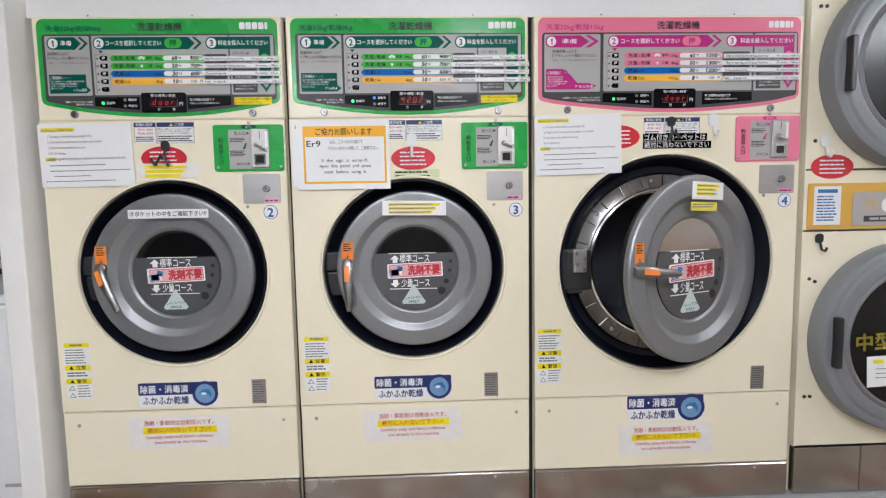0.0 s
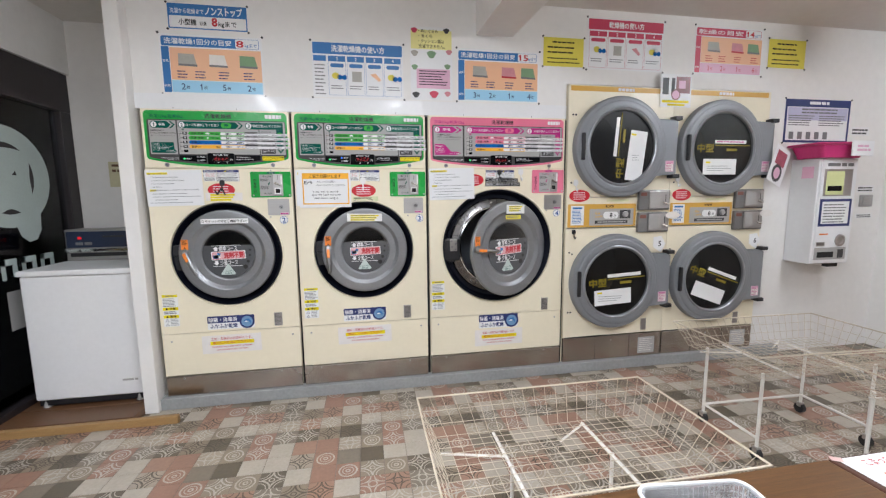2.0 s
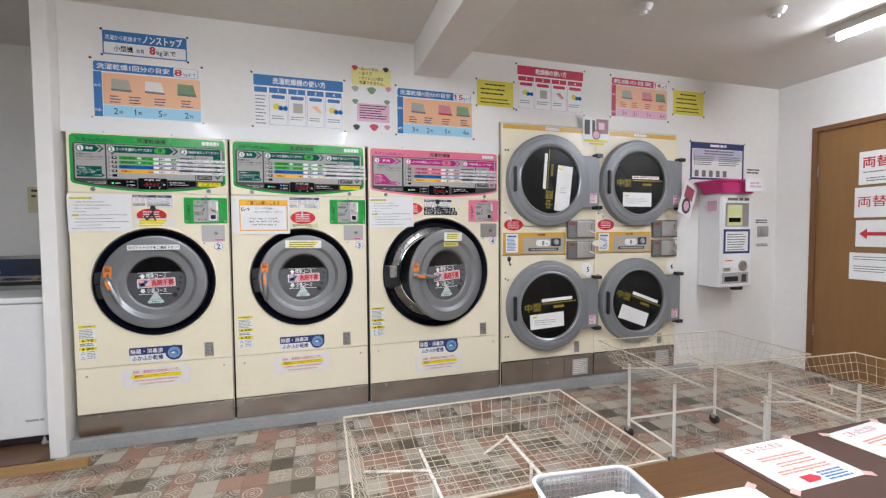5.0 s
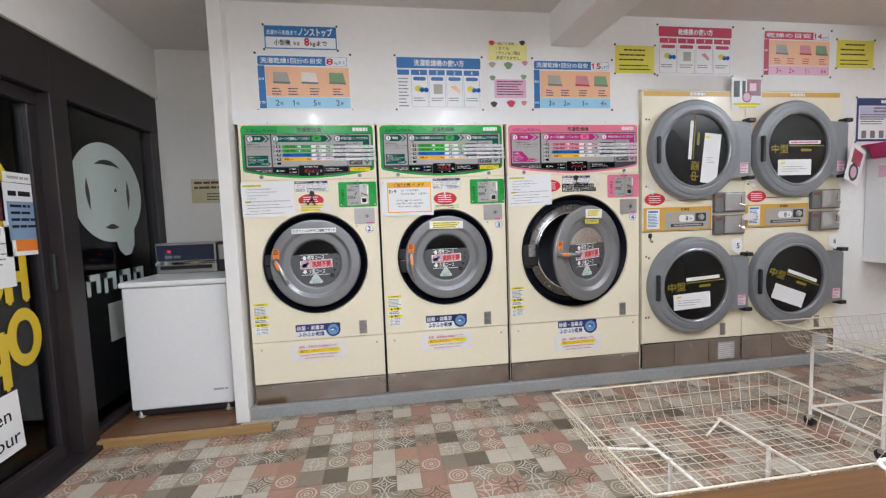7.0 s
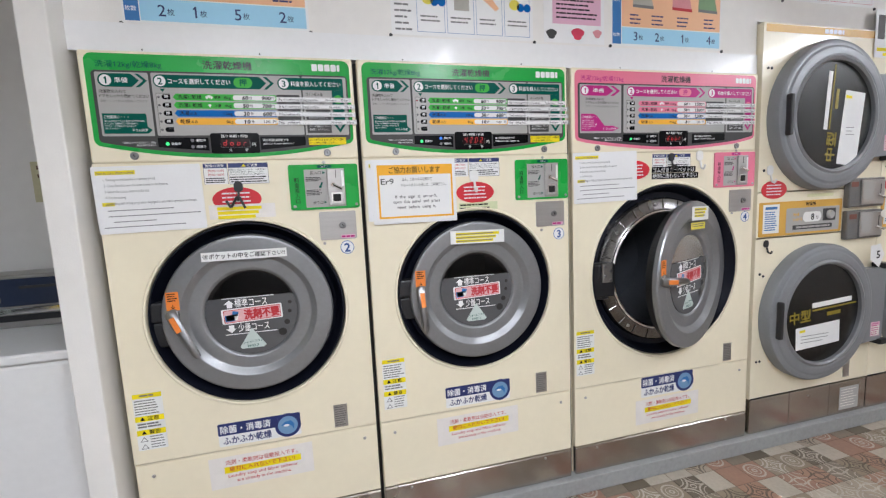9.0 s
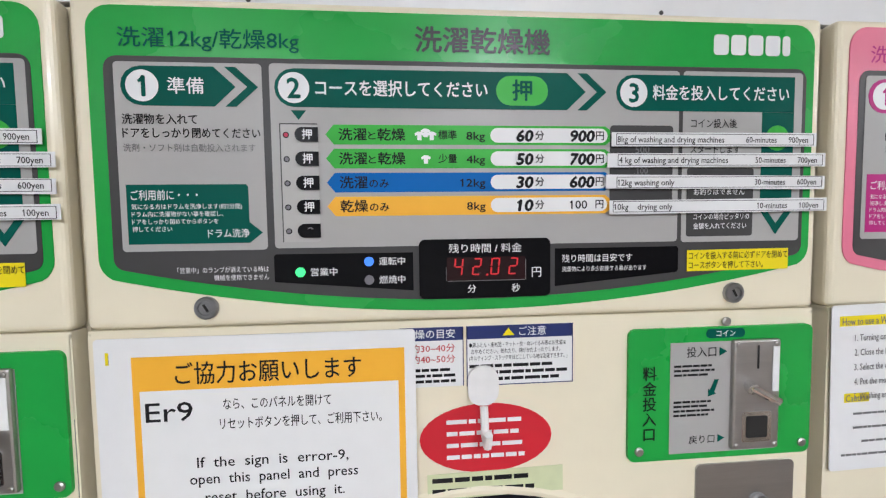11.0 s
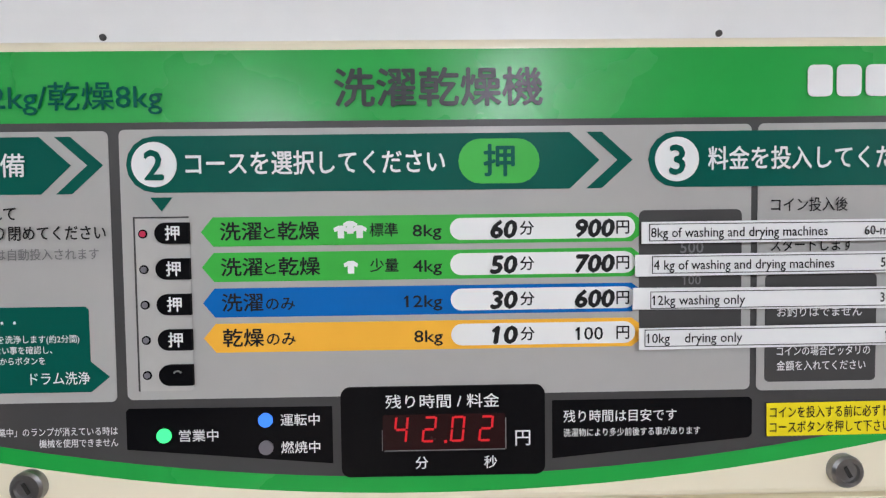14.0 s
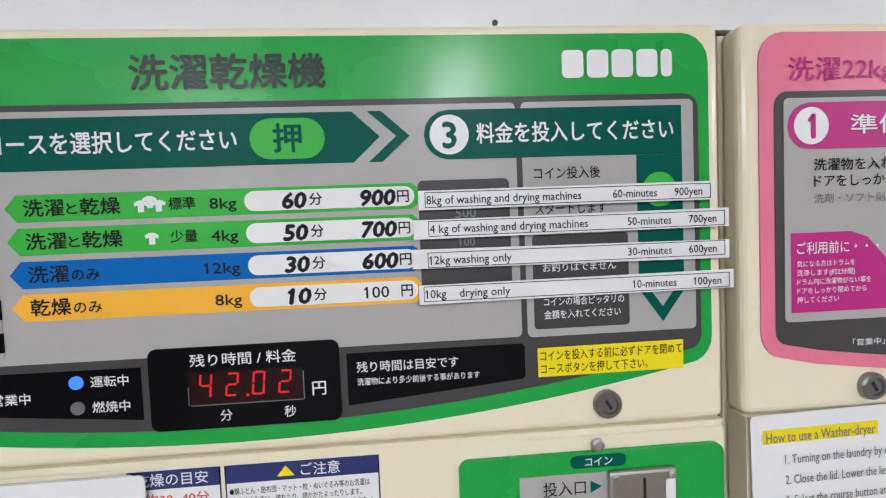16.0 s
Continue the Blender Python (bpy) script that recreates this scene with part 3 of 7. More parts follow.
def control_panel(th, w, col, titles, rows, show, running, strips):
    """The printed control panel; x is laid out on a 0.766 m wide machine and stretched to w."""
    k = w / 0.766
    X = lambda x: (x + 0.448) * k
    if k > 1.05:
        # the wide machine's panel has its own column spacing
        X = lambda x: float(np.interp(x, (-0.432, -0.384, -0.244, 0.102, 0.190, 0.307), (0.0138, 0.0558, 0.258, 0.645, 0.766, 0.874)))
    WX = lambda x, ww: X(x + ww) - X(x)
    dark, main = col["dark"], col["main"]

    def curve(lift, xa, xb, n=24):
        return [(X(xa + (xb - xa) * i / n), 1.388 + lift + 0.31 * (xa + (xb - xa) * i / n + 0.064) ** 2) for i in range(n + 1)]

    def rounded(xa, xb, top, lift, r):
        pts = curve(lift, xa + r, xb - r)
        zr, zl = pts[-1][1], pts[0][1]
        for i in range(1, 6):
            a = radians(-80 + 80 * i / 5)
            pts.append((X(xb - r + r * math.cos(a)), zr + r + r * math.sin(a)))
        for i in range(6):
            a = radians(90 * i / 5)
            pts.append((X(xb - r + r * math.cos(a)), top - r + r * math.sin(a)))
        for i in range(6):
            a = radians(90 + 90 * i / 5)
            pts.append((X(xa + r + r * math.cos(a)), top - r + r * math.sin(a)))
        for i in range(5):
            a = radians(180 + 80 * i / 5)
            pts.append((X(xa + r + r * math.cos(a)), zl + r + r * math.sin(a)))
        return pts
    cp = part("control_panel", slab(rounded(-0.432, 0.307, 1.686, 0.0, 0.022), 0.0012, 0.001), main, th, "printed control panel")
    sub = lambda name, pts, d, mat, label="": sheet(name, pts, d, mat, cp, label, 0.0003)
    sub("inner_field", rounded(-0.418, 0.298, 1.6395, 0.0115, 0.012), 0.0016, "dgrey")
    sub("step_field", rrect(X(-0.409), 1.4545, X(-0.274), 1.634, 0.004), 0.0020, "grey")
    sub("step_field", rrect(X(-0.267), 1.4555, X(0.1525), 1.6348, 0.004), 0.0020, "grey")
    sub("step_field", rrect(X(0.157), 1.4545, X(0.2935), 1.635, 0.004), 0.0020, "grey")
    # step banners
    bz0, bz1 = 1.593, 1.6305
    bm = (bz0 + bz1) / 2

    def banner(xa, xb, tip):
        pts = [(X(xb), bz0), (X(tip), bm), (X(xb), bz1)]
        for i in range(9):
            a = radians(90 + 180 * i / 8)
            pts.append((X(xa + 0.0185) + 0.0185 * math.cos(a), bm + 0.0185 * math.sin(a)))
        return pts
    sub("banner", banner(-0.403, -0.3185, -0.2985), 0.0024, dark)
    sub("banner", banner(-0.2625, 0.030, 0.050), 0.0024, dark)
    ch = Print(0.0024)
    for tip in (-0.2775, 0.0722):
        ch.shape([(X(tip - 0.031), bz1), (X(tip - 0.0208), bz1), (X(tip), bm), (X(tip - 0.0208), bz0), (X(tip - 0.031), bz0), (X(tip - 0.0102), bm)])
    ch.shape([(X(-0.2475), 1.5902), (X(-0.233), 1.5902), (X(-0.2403), 1.581)])
    ch.shape([(X(0.2475), 1.487), (X(0.256), 1.487), (X(0.266), 1.4735), (X(0.276), 1.487), (X(0.2845), 1.487), (X(0.266), 1.4615)])
    ch.done("chevron", dark, cp)
    pts = [(X(0.2838), bz0), (X(0.2838), bz1)]
    for i in range(9):
        a = radians(90 + 180 * i / 8)
        pts.append((X(0.0827 + 0.0185) + 0.0185 * math.cos(a), bm + 0.0185 * math.sin(a)))
    sub("banner", pts, 0.0024, dark)
    sub("arrow_stripe", rect(X(0.2469), 1.500, X(0.2838), 1.5928), 0.0024, dark)
    sub("round_mark", disc(X(0.2649), 1.5656, 0.0135), 0.0027, "lgreen" if dark == "dgreen" else "pink")
    # coloured course rows
    for i, (zc, c) in enumerate(zip((1.567, 1.5435, 1.5198, 1.4962), (col["light"], col["light"], "blue", "amber"))):
        h = 0.0097
        sub("course_field", [(X(-0.215), zc), (X(-0.207), zc - h), (X(0.0715), zc - h), (X(0.0765), zc - h * 0.6), (X(0.0765), zc + h * 0.6), (X(0.0715), zc + h), (X(-0.207), zc + h)], 0.0024, c)
        sub("price_field", rrect(X(-0.0503), zc - 0.0073, X(0.0737), zc + 0.0073, 0.0072), 0.0028, "paper")
    sub("coin_note", rrect(X(0.0765), 1.488, X(0.146), 1.578, 0.004), 0.0024, "dgrey")
    sub("coin_note", rrect(X(0.1625), 1.4605, X(0.2386), 1.5335, 0.003), 0.0024, "dgrey")
    pts = [(X(-0.403), 1.4615), (X(-0.2905), 1.4615), (X(-0.2781), 1.4715), (X(-0.2905), 1.482), (X(-0.2905), 1.5165), (X(-0.2925), 1.5188), (X(-0.403), 1.5188)]
    if dark == "magenta":
        pts = [(X(-0.403), 1.462), (X(-0.30), 1.462), (X(-0.281), 1.4725), (X(-0.30), 1.482), (X(-0.325), 1.482), (X(-0.35), 1.5215), (X(-0.36), 1.5265), (X(-0.403), 1.5265)]
    sub("note_field", pts, 0.0024, dark)
    # button column
    sx0, sx1 = X(-0.2588), X(-0.2588) + 0.0362
    sub("button_strip", rrect(sx0, 1.4615, sx1, 1.5775, 0.002), 0.0026, "stripgrey")
    for q in ((sx0, 1.5765, sx1, 1.5775), (sx0, 1.4615, sx0 + 0.0009, 1.5775)):
        sub("strip_edge", rect(*q), 0.0030, "dgrey")
    for i in range(5):
        zc = 1.5666 - 0.02353 * i
        bl = sx0 + 0.0146
        bp = [(bl + 0.0222, zc - 0.0070), (bl + 0.0222, zc + 0.0070)] + [(bl + 0.0070 + 0.0070 * math.cos(radians(90 + 18 * j)), zc + 0.0070 * math.sin(radians(90 + 18 * j))) for j in range(11)]
        part("button", slab(bp, 0.0046, 0.0022), "lblack", cp, "black push button")
        part("lamp_ring", slab(disc(sx0 + 0.0060, zc - 0.0003, 0.0030, 16), 0.0030, 0.0005), "lblack", cp)
        part("pilot_lamp", slab(disc(sx0 + 0.0060, zc - 0.0003, 0.0020, 14), 0.0034, 0.0006), "ledpink" if running and i == 0 else "ledoff", cp)
    # flat grey crescent on the lowest button
    part("button_arc", slab([(bl + 0.0125 + 0.0034 * math.cos(radians(a)), zc + 0.0034 * math.sin(radians(a))) for a in range(30, 151, 20)] + [(bl + 0.0125 + 0.0024 * math.cos(radians(a)), zc + 0.0024 * math.sin(radians(a))) for a in range(150, 29, -20)], 0.0049, 0.0003), "greyink", cp)
    # lower bars and display
    sub("lamp_bar", [(X(-0.2684), 1.4219), (X(-0.131), 1.4100), (X(-0.131), 1.4490), (X(-0.2665), 1.4496), (X(-0.2684), 1.4476)], 0.0022, "lblack")
    sub("note_bar", [(X(0.0175), 1.4105), (X(0.152), 1.4225), (X(0.1541), 1.4250), (X(0.1541), 1.4482), (X(0.152), 1.4503), (X(0.0175), 1.4503)], 0.0022, "lblack")
    hs = part("display", slab(rrect(X(-0.125), 1.4008, X(-0.125) + 0.1372, 1.4618, 0.006), 0.0036, 0.003), "lblack", cp, "black display window with red figures")
    x0 = X(-0.125) + 0.028
    sheet("window_edge", rrect(x0 - 0.0008, 1.4184, x0 + 0.0832, 1.4436, 0.002), 0.0040, "lblack", cp)
    # the glint on the window's edges is drawn in grey ink
    for q in ((x0 + 0.001, 1.4184, x0 + 0.082, 1.4190), (x0 + 0.0822, 1.4190, x0 + 0.0829, 1.4400), (x0 - 0.0006, 1.4190, x0 - 0.0002, 1.4330)):
        sheet("window_glint", rect(*q), 0.0043, "greyink", cp)
    sheet("window", rrect(x0, 1.4192, x0 + 0.0822, 1.4432, 0.0015), 0.0044, "redglass", cp)
    p = Print(0.0050)
    for i, ch_ in enumerate(show):
        seven(p, x0 + 0.0068 + 0.0190 * i, 1.4245, 0.0176, ch_)
    if running:
        p.shape(rect(x0 + 0.0410, 1.4238, x0 + 0.0430, 1.4258))
    p.done("figure", "ledred", cp, "lit red figures")
    part("green_lamp", slab(disc(X(-0.2432), 1.4312, 0.0048, 18), 0.0034, 0.001), "ledgreen", cp, "lit green lamp")
    part("upper_lamp", slab(disc(X(-0.1755), 1.4406, 0.0048, 18), 0.0034, 0.001), "ledblue" if running else "ledoff", cp)
    part("lower_lamp", slab(disc(X(-0.1755), 1.4219, 0.0048, 18), 0.0034, 0.001), "ledoff", cp)
    # lettering
    circ = Print(0.0028)
    for x in (-0.3835, -0.2440, 0.1018):
        circ.shape(disc(X(x), bm, 0.0148))
    circ.done("step_disc", "whiteink", cp)
    pill = Print(0.0028).shape(rrect(X(-0.0441), bm - 0.0148, X(0.0098), bm + 0.0148, 0.0146))
    pill.done("push_mark", col["light"], cp)
    t = Print(0.0032)
    for x, s in ((-0.3835, "1"), (-0.2440, "2"), (0.1018, "3")):
        t.text(s, X(x), bm, 0.027, align="c", bold=0.025)
    t.text("押", X(-0.0172), bm, 0.0225, align="c", bold=0.02)
    t.done("step_figure", dark, cp)
    t = Print(0.0020).text(titles[0], X(-0.404), 1.6565, 0.0200, 0.166 if k < 1.05 else 0.186, bold=0.006)
    t.done("capacity_lettering", "dgreen" if dark == "dgreen" else "magenta", cp)
    t = Print(0.0020).text("洗濯乾燥機", X(-0.0565), 1.6605, 0.0268, 0.1372 * min(k, 1.02), "c", bold=0.02)
    t.done("title_lettering", "titleink", cp)
    logo(X(0.190), 1.6525, X(0.288), 1.6735, 0.0020, cp)
    wt = Print(0.0032)
    wt.text("準備", X(-0.3605), bm, 0.0165, WX(-0.3605, 0.033), bold=0.008)
    wt.text("コースを選択してください", X(-0.2232), bm, 0.0168, WX(-0.225, 0.170), bold=0.014)
    wt.text("料金を投入してください", X(0.1225), bm, 0.0165, WX(0.1225, 0.154), bold=0.014)
    nx, nz = X(-0.3985), 1.5085 if dark == "dgreen" else 1.514
    wt.text("ご利用前に・・・", nx, nz, 0.0105, 0.061 * k)
    if dark == "dgreen":
        for i, s in enumerate(("気になる方はドラムを洗浄します(約2分間)", "ドラム内に洗濯物がない事を確認し、", "ドアをしっかり閉めてからボタンを", "押してください")):
            wt.text(s, nx, 1.4975 - 0.0072 * i, 0.0056, (0.102, 0.084, 0.079, 0.036)[i] * k)
    else:
        for i, s in enumerate(("気になる方はドラムを", "洗浄します(約2分間)", "ドラム内に洗濯物がない事を", "ドアをしっかり閉めてから", "押してください")):
            wt.text(s, nx, 1.5015 - 0.0073 * i, 0.0054, (0.05, 0.05, 0.064, 0.06, 0.036)[i])
    wt.text("ドラム洗浄", X(-0.2905), 1.4711, 0.0092, WX(-0.289 - 0.039, 0.039), "r", 0.008)
    wt.text("「営業中」のランプが消えている時は", X(-0.2735), 1.4353, 0.0062, WX(-0.275 - 0.086, 0.086), "r")
    wt.text("機械を使用できません", X(-0.2735), 1.4275, 0.0062, WX(-0.275 - 0.052, 0.052), "r")
    wt.text("営業中", X(-0.233), 1.4310, 0.0088, WX(-0.235, 0.026))
    wt.text("運転中", X(-0.1653), 1.4405, 0.0088, WX(-0.1665, 0.026))
    wt.text("燃焼中", X(-0.1653), 1.4218, 0.0088, WX(-0.1665, 0.026))
    wt.text("残り時間は目安です", X(0.0249), 1.4394, 0.0090, WX(0.0265, 0.077))
    wt.text("洗濯物により多少前後する事があります", X(0.0249), 1.4283, 0.0060, WX(0.0265, 0.093))
    for s, z in (("戻りません", 1.491), ("コインの場合ピッタリの", 1.4815), ("金額を入れてください", 1.4715)):
        wt.text(s, X(0.170), z, 0.0072, {"戻りません": 0.035, "コインの場合ピッタリの": 0.064, "金額を入れてください": 0.061}[s] * k)
    wt.text("お釣りはでません", X(0.170), 1.508, 0.0072, WX(0.170, 0.058))
    wt.done("white_lettering", "whiteink", cp)
    wt = Print(0.0049)
    dx = X(-0.125) - (-0.125 + 0.448)
    D = lambda x: x + 0.448 + dx
    wt.text("残り時間 / 料金", D(-0.0568), 1.4521, 0.0100, 0.076, "c", 0.004)
    wt.text("円", D(-0.0031), 1.4265, 0.0120, align="c")
    wt.text("分", D(-0.0711), 1.4105, 0.0092, align="c")
    wt.text("秒", D(-0.025), 1.4103, 0.0092, align="c")
    for i in range(4):
        wt.text("押", X(-0.2588) + 0.0265, 1.5666 - 0.02353 * i, 0.0105, align="c", bold=0.015)
    wt.done("key_lettering", "whiteink", cp)
    bt = Print(0.0028)
    tx = -0.403 if k < 1.05 else -0.382
    bt.text("洗濯物を入れて", X(tx), 1.5805, 0.0105, 0.068 * k, bold=0.012)
    bt.text("ドアをしっかり閉めてください", X(tx), 1.5675, 0.0105, 0.126 * k, bold=0.012)
    bt.text("コイン投入後", X(0.1656), 1.5805, 0.0102, WX(0.170, 0.052))
    bt.text("スタートします", X(0.1656), 1.5535, 0.0102, WX(0.170, 0.056))
    for i, (a, small, cap, mins, price) in enumerate(rows):
        zc = 1.567 - 0.0236 * i
        if a.endswith("のみ"):
            bt.text(a[:-2], X(-0.2022), zc, 0.0130, WX(-0.2022, 0.027), bold=0.016)
            bt.text("のみ", X(-0.1732), zc - 0.001, 0.0100, WX(-0.1732, 0.0190), bold=0.014)
        else:
            bt.text(a[:2], X(-0.2022), zc, 0.0130, WX(-0.2022, 0.0272), bold=0.016)
            bt.text(a[2], X(-0.1735), zc - 0.001, 0.0092, WX(-0.1735, 0.0072), bold=0.016)
            bt.text(a[3:], X(-0.1642), zc, 0.0130, WX(-0.1642, 0.0272), bold=0.016)
        if small:
            bt.text(small, X(-0.1036), zc, 0.0098, WX(-0.1036, 0.0187), bold=0.012)
        bt.text(cap, X(-0.0560), zc - 0.0005, 0.0112, WX(-0.0751, 0.0190 if len(cap) == 3 else 0.0255), "r", bold=0.012)
    bt.done("black_lettering", "ink", cp)
    gt = Print(0.0028).text("洗剤・ソフト剤は自動投入されます", X(tx), 1.5535, 0.0082, 0.121 * k)
    gt.text("500", X(0.112), 1.553, 0.011, align="c", bold=0.01).text("100", X(0.112), 1.531, 0.009, align="c", bold=0.01)
    gt.done("grey_lettering", "greyink", cp)
    pt = Print(0.0032)
    for i, (a, small, cap, mins, price) in enumerate(rows):
        zc = 1.567 - 0.0236 * i
        pt.text(mins, X(-0.0070), zc - 0.0002, 0.0160, 0.0165 if len(mins) == 2 else 0.008, "r", bold=0.045, slant=0.16)
        pt.text("分", X(-0.0036), zc, 0.0100, bold=0.016)
        small_price = price == "100"
        pt.text(price, X(0.0518 if small_price else 0.0583), zc - 0.0002, 0.0125 if small_price else 0.0160, (0.0185 if small_price else 0.0255) if len(price) == 3 else 0.036, "r", bold=0.008 if small_price else 0.045, slant=0.0 if small_price else 0.16)
        pt.text("円", X(0.0610), zc, 0.0102, bold=0.014)
    pt.done("price_lettering", "ink", cp)
    sp = Print(0.0030)
    for zc, x, n in ((1.567, -0.1164, 3), (1.5435, -0.1164, 1)):
        for j in range(n):
            q, s = X(x) + (j - (n - 1) / 2) * 0.0062, 0.0042
            zz = zc + (0.002 if j == 1 else -0.001)
            sp.shape([(q - 0.5 * s, zz - s), (q + 0.5 * s, zz - s), (q + 0.5 * s, zz + 0.2 * s), (q + s, zz), (q + 1.15 * s, zz + 0.55 * s), (q + 0.4 * s, zz + s), (q - 0.4 * s, zz + s), (q - 1.15 * s, zz + 0.55 * s), (q - s, zz), (q - 0.5 * s, zz + 0.2 * s)])
    sp.done("shirt_mark", "whiteink", cp)
    # pasted English strips
    geo = ((0.0765, 0.3074, 1.5630, 0.1), (0.072, 0.3183, 1.5415, 0.2), (0.0702, 0.3179, 1.5182, -0.5), (0.0742, 0.3209, 1.4930, 0.3))
    for i, ((xa, xb, zc, tl), (a, m, y)) in enumerate(zip(geo, strips)):
        xb = min(xb, 0.3) if k > 1.05 else xb
        st = sheet("pasted_strip", rect(X(xa), zc - 0.0072, X(xb), zc + 0.0072, tl), 0.0062 + 0.0004 * i, "film", cp, "white paper strip with English prices", 0.0006)
        q = Print(0.0066 + 0.0004 * i)
        ins = (0.0048, 0.0110, 0.0115, 0.0035)[i]
        q.text(a, X(xa + ins + 0.0012), zc, 0.0090, {34: 0.118, 36: 0.120, 17: 0.062, 19: 0.064, 18: 0.062}.get(len(a), len(a) * 0.00345) * k)
        q.text(m, X(xb - 0.104 + 0.022), zc, 0.0088, 0.035 * k)
        q.text(y, X(xb - 0.033), zc, 0.0088, 0.0225 * k)
        e = 0.0005
        for r in ((X(xa + ins), zc + 0.0052, X(xb - 0.004), zc + 0.0052 + e), (X(xa + ins), zc - 0.0058, X(xb - 0.004), zc - 0.0058 + e), (X(xb - 0.004), zc - 0.0058, X(xb - 0.004) + e, zc + 0.0057), (X(xa + ins), zc - 0.0058, X(xa + ins) + e, zc + 0.0057)):
            q.shape(rect(*r))
        q.done("strip_lettering", "ink", cp)
    if dark == "dgreen":
        sub("yellow_note", rect(X(0.1640), 1.4232, X(0.2818), 1.4460, 0.2), 0.0026, "yellow", "yellow sticker with black characters")
        Print(0.0030).text("コインを投入する前に必ずドアを閉めて", X(0.166), 1.4395, 0.0088, 0.1145).text("コースボタンを押して下さい。", X(0.166), 1.4292, 0.0088, 0.086).done("note_lettering", "ink", cp)
    for x in (-0.3345, 0.2190):
        lock(X(x if k < 1.05 else x - 0.0125), 1.398, 0.0, th)
    return cp


def coin_panel(th, x0, x1, z0, z1, col):
    """Coin slot plate with its metal acceptor."""
    k = (x1 - x0) / 0.21
    X = lambda u: x0 + u * k
    cp = part("coin_panel", slab(rrect(x0, z0, x1, z1, 0.008), 0.004, 0.004), col["main"], th, "coin slot panel")
    sheet("grey_field", rect(X(0.046), z0 + 0.007, X(0.168), z1 - 0.016), 0.0045, "grey", cp)
    sheet("title_pill", rrect(X(0.086), z1 - 0.012, X(0.13), z1 - 0.002, 0.0045), 0.0046, col["dark"], cp)
    Print(0.005).text("コイン", X(0.108), z1 - 0.007, 0.008, align="c").done("title_lettering", "whiteink", cp)
    p = Print(0.005)
    p.text("投入口", X(0.064), z1 - 0.027, 0.0125, 0.034)
    p.text("戻り口", X(0.068), z0 + 0.022, 0.0105, 0.030)
    p.bars(X(0.05), X(0.098), z1 - 0.042, 3, 0.005, 0.0024, random.Random(11))
    p.bars(X(0.05), X(0.098), z1 - 0.082, 4, 0.005, 0.0024, random.Random(12))
    p.text("料金投入口", X(0.023), z1 - 0.049, 0.0165, bold=0.01, vertical=True)
    p.done("black_lettering", "ink", cp)
    p = Print(0.005)
    p.shape([(X(0.101), z1 - 0.032), (X(0.110), z1 - 0.027), (X(0.101), z1 - 0.022)])
    p.shape([(X(0.101), z0 + 0.018), (X(0.109), z0 + 0.0225), (X(0.101), z0 + 0.027)])
    p.shape([(X(0.096), z1 - 0.058), (X(0.101), z1 - 0.058), (X(0.096), z1 - 0.072), (X(0.098), z1 - 0.074), (X(0.089), z1 - 0.077), (X(0.089), z1 - 0.068), (X(0.091), z1 - 0.070)])
    p.done("arrow_mark", col["dark"], cp)
    ac = part("coin_acceptor", box(X(0.114), X(0.168), -0.010, -0.004, z0 + 0.010, z1 - 0.014, 0.0025), "plate", cp, "brushed metal coin acceptor")
    zm = z0 + 0.037
    part("return_cup", slab(rrect(X(0.124), zm - 0.018, X(0.158), zm + 0.016, 0.003), 0.0108, 0.001), "chrome", cp)
    part("return_hole", slab(rrect(X(0.129), zm - 0.013, X(0.153), zm + 0.011, 0.002), 0.0114, 0.001), "gap", cp)
    part("coin_slot", slab(rect(X(0.1405), z1 - 0.046, X(0.1425), z1 - 0.020), 0.0105, 0.0004), "gap", cp)
    lv = rod((X(0.132), -0.013, z1 - 0.066), (X(0.158), -0.020, z1 - 0.080), 0.0045, n=10)
    rod((X(0.132), -0.008, z1 - 0.064), (X(0.132), -0.016, z1 - 0.067), 0.007, lv, 10)
    part("reject_lever", lv, "chrome", cp, smooth=True)
    sheet("side_note", rect(X(0.158), z1 - 0.072, X(0.1655), z1 - 0.022), 0.0108, "paper", cp)
    for sx, sz in ((X(0.012), z0 + 0.012), (x1 - 0.010, z0 + 0.012), (X(0.108), z1 + 0.006)):
        screw(sx, sz, 0.004, 0.005, cp)
    for sx in (X(0.119), X(0.163)):
        for sz in (z0 + 0.015, z1 - 0.019):
            screw(sx, sz, 0.010, 0.003, cp)


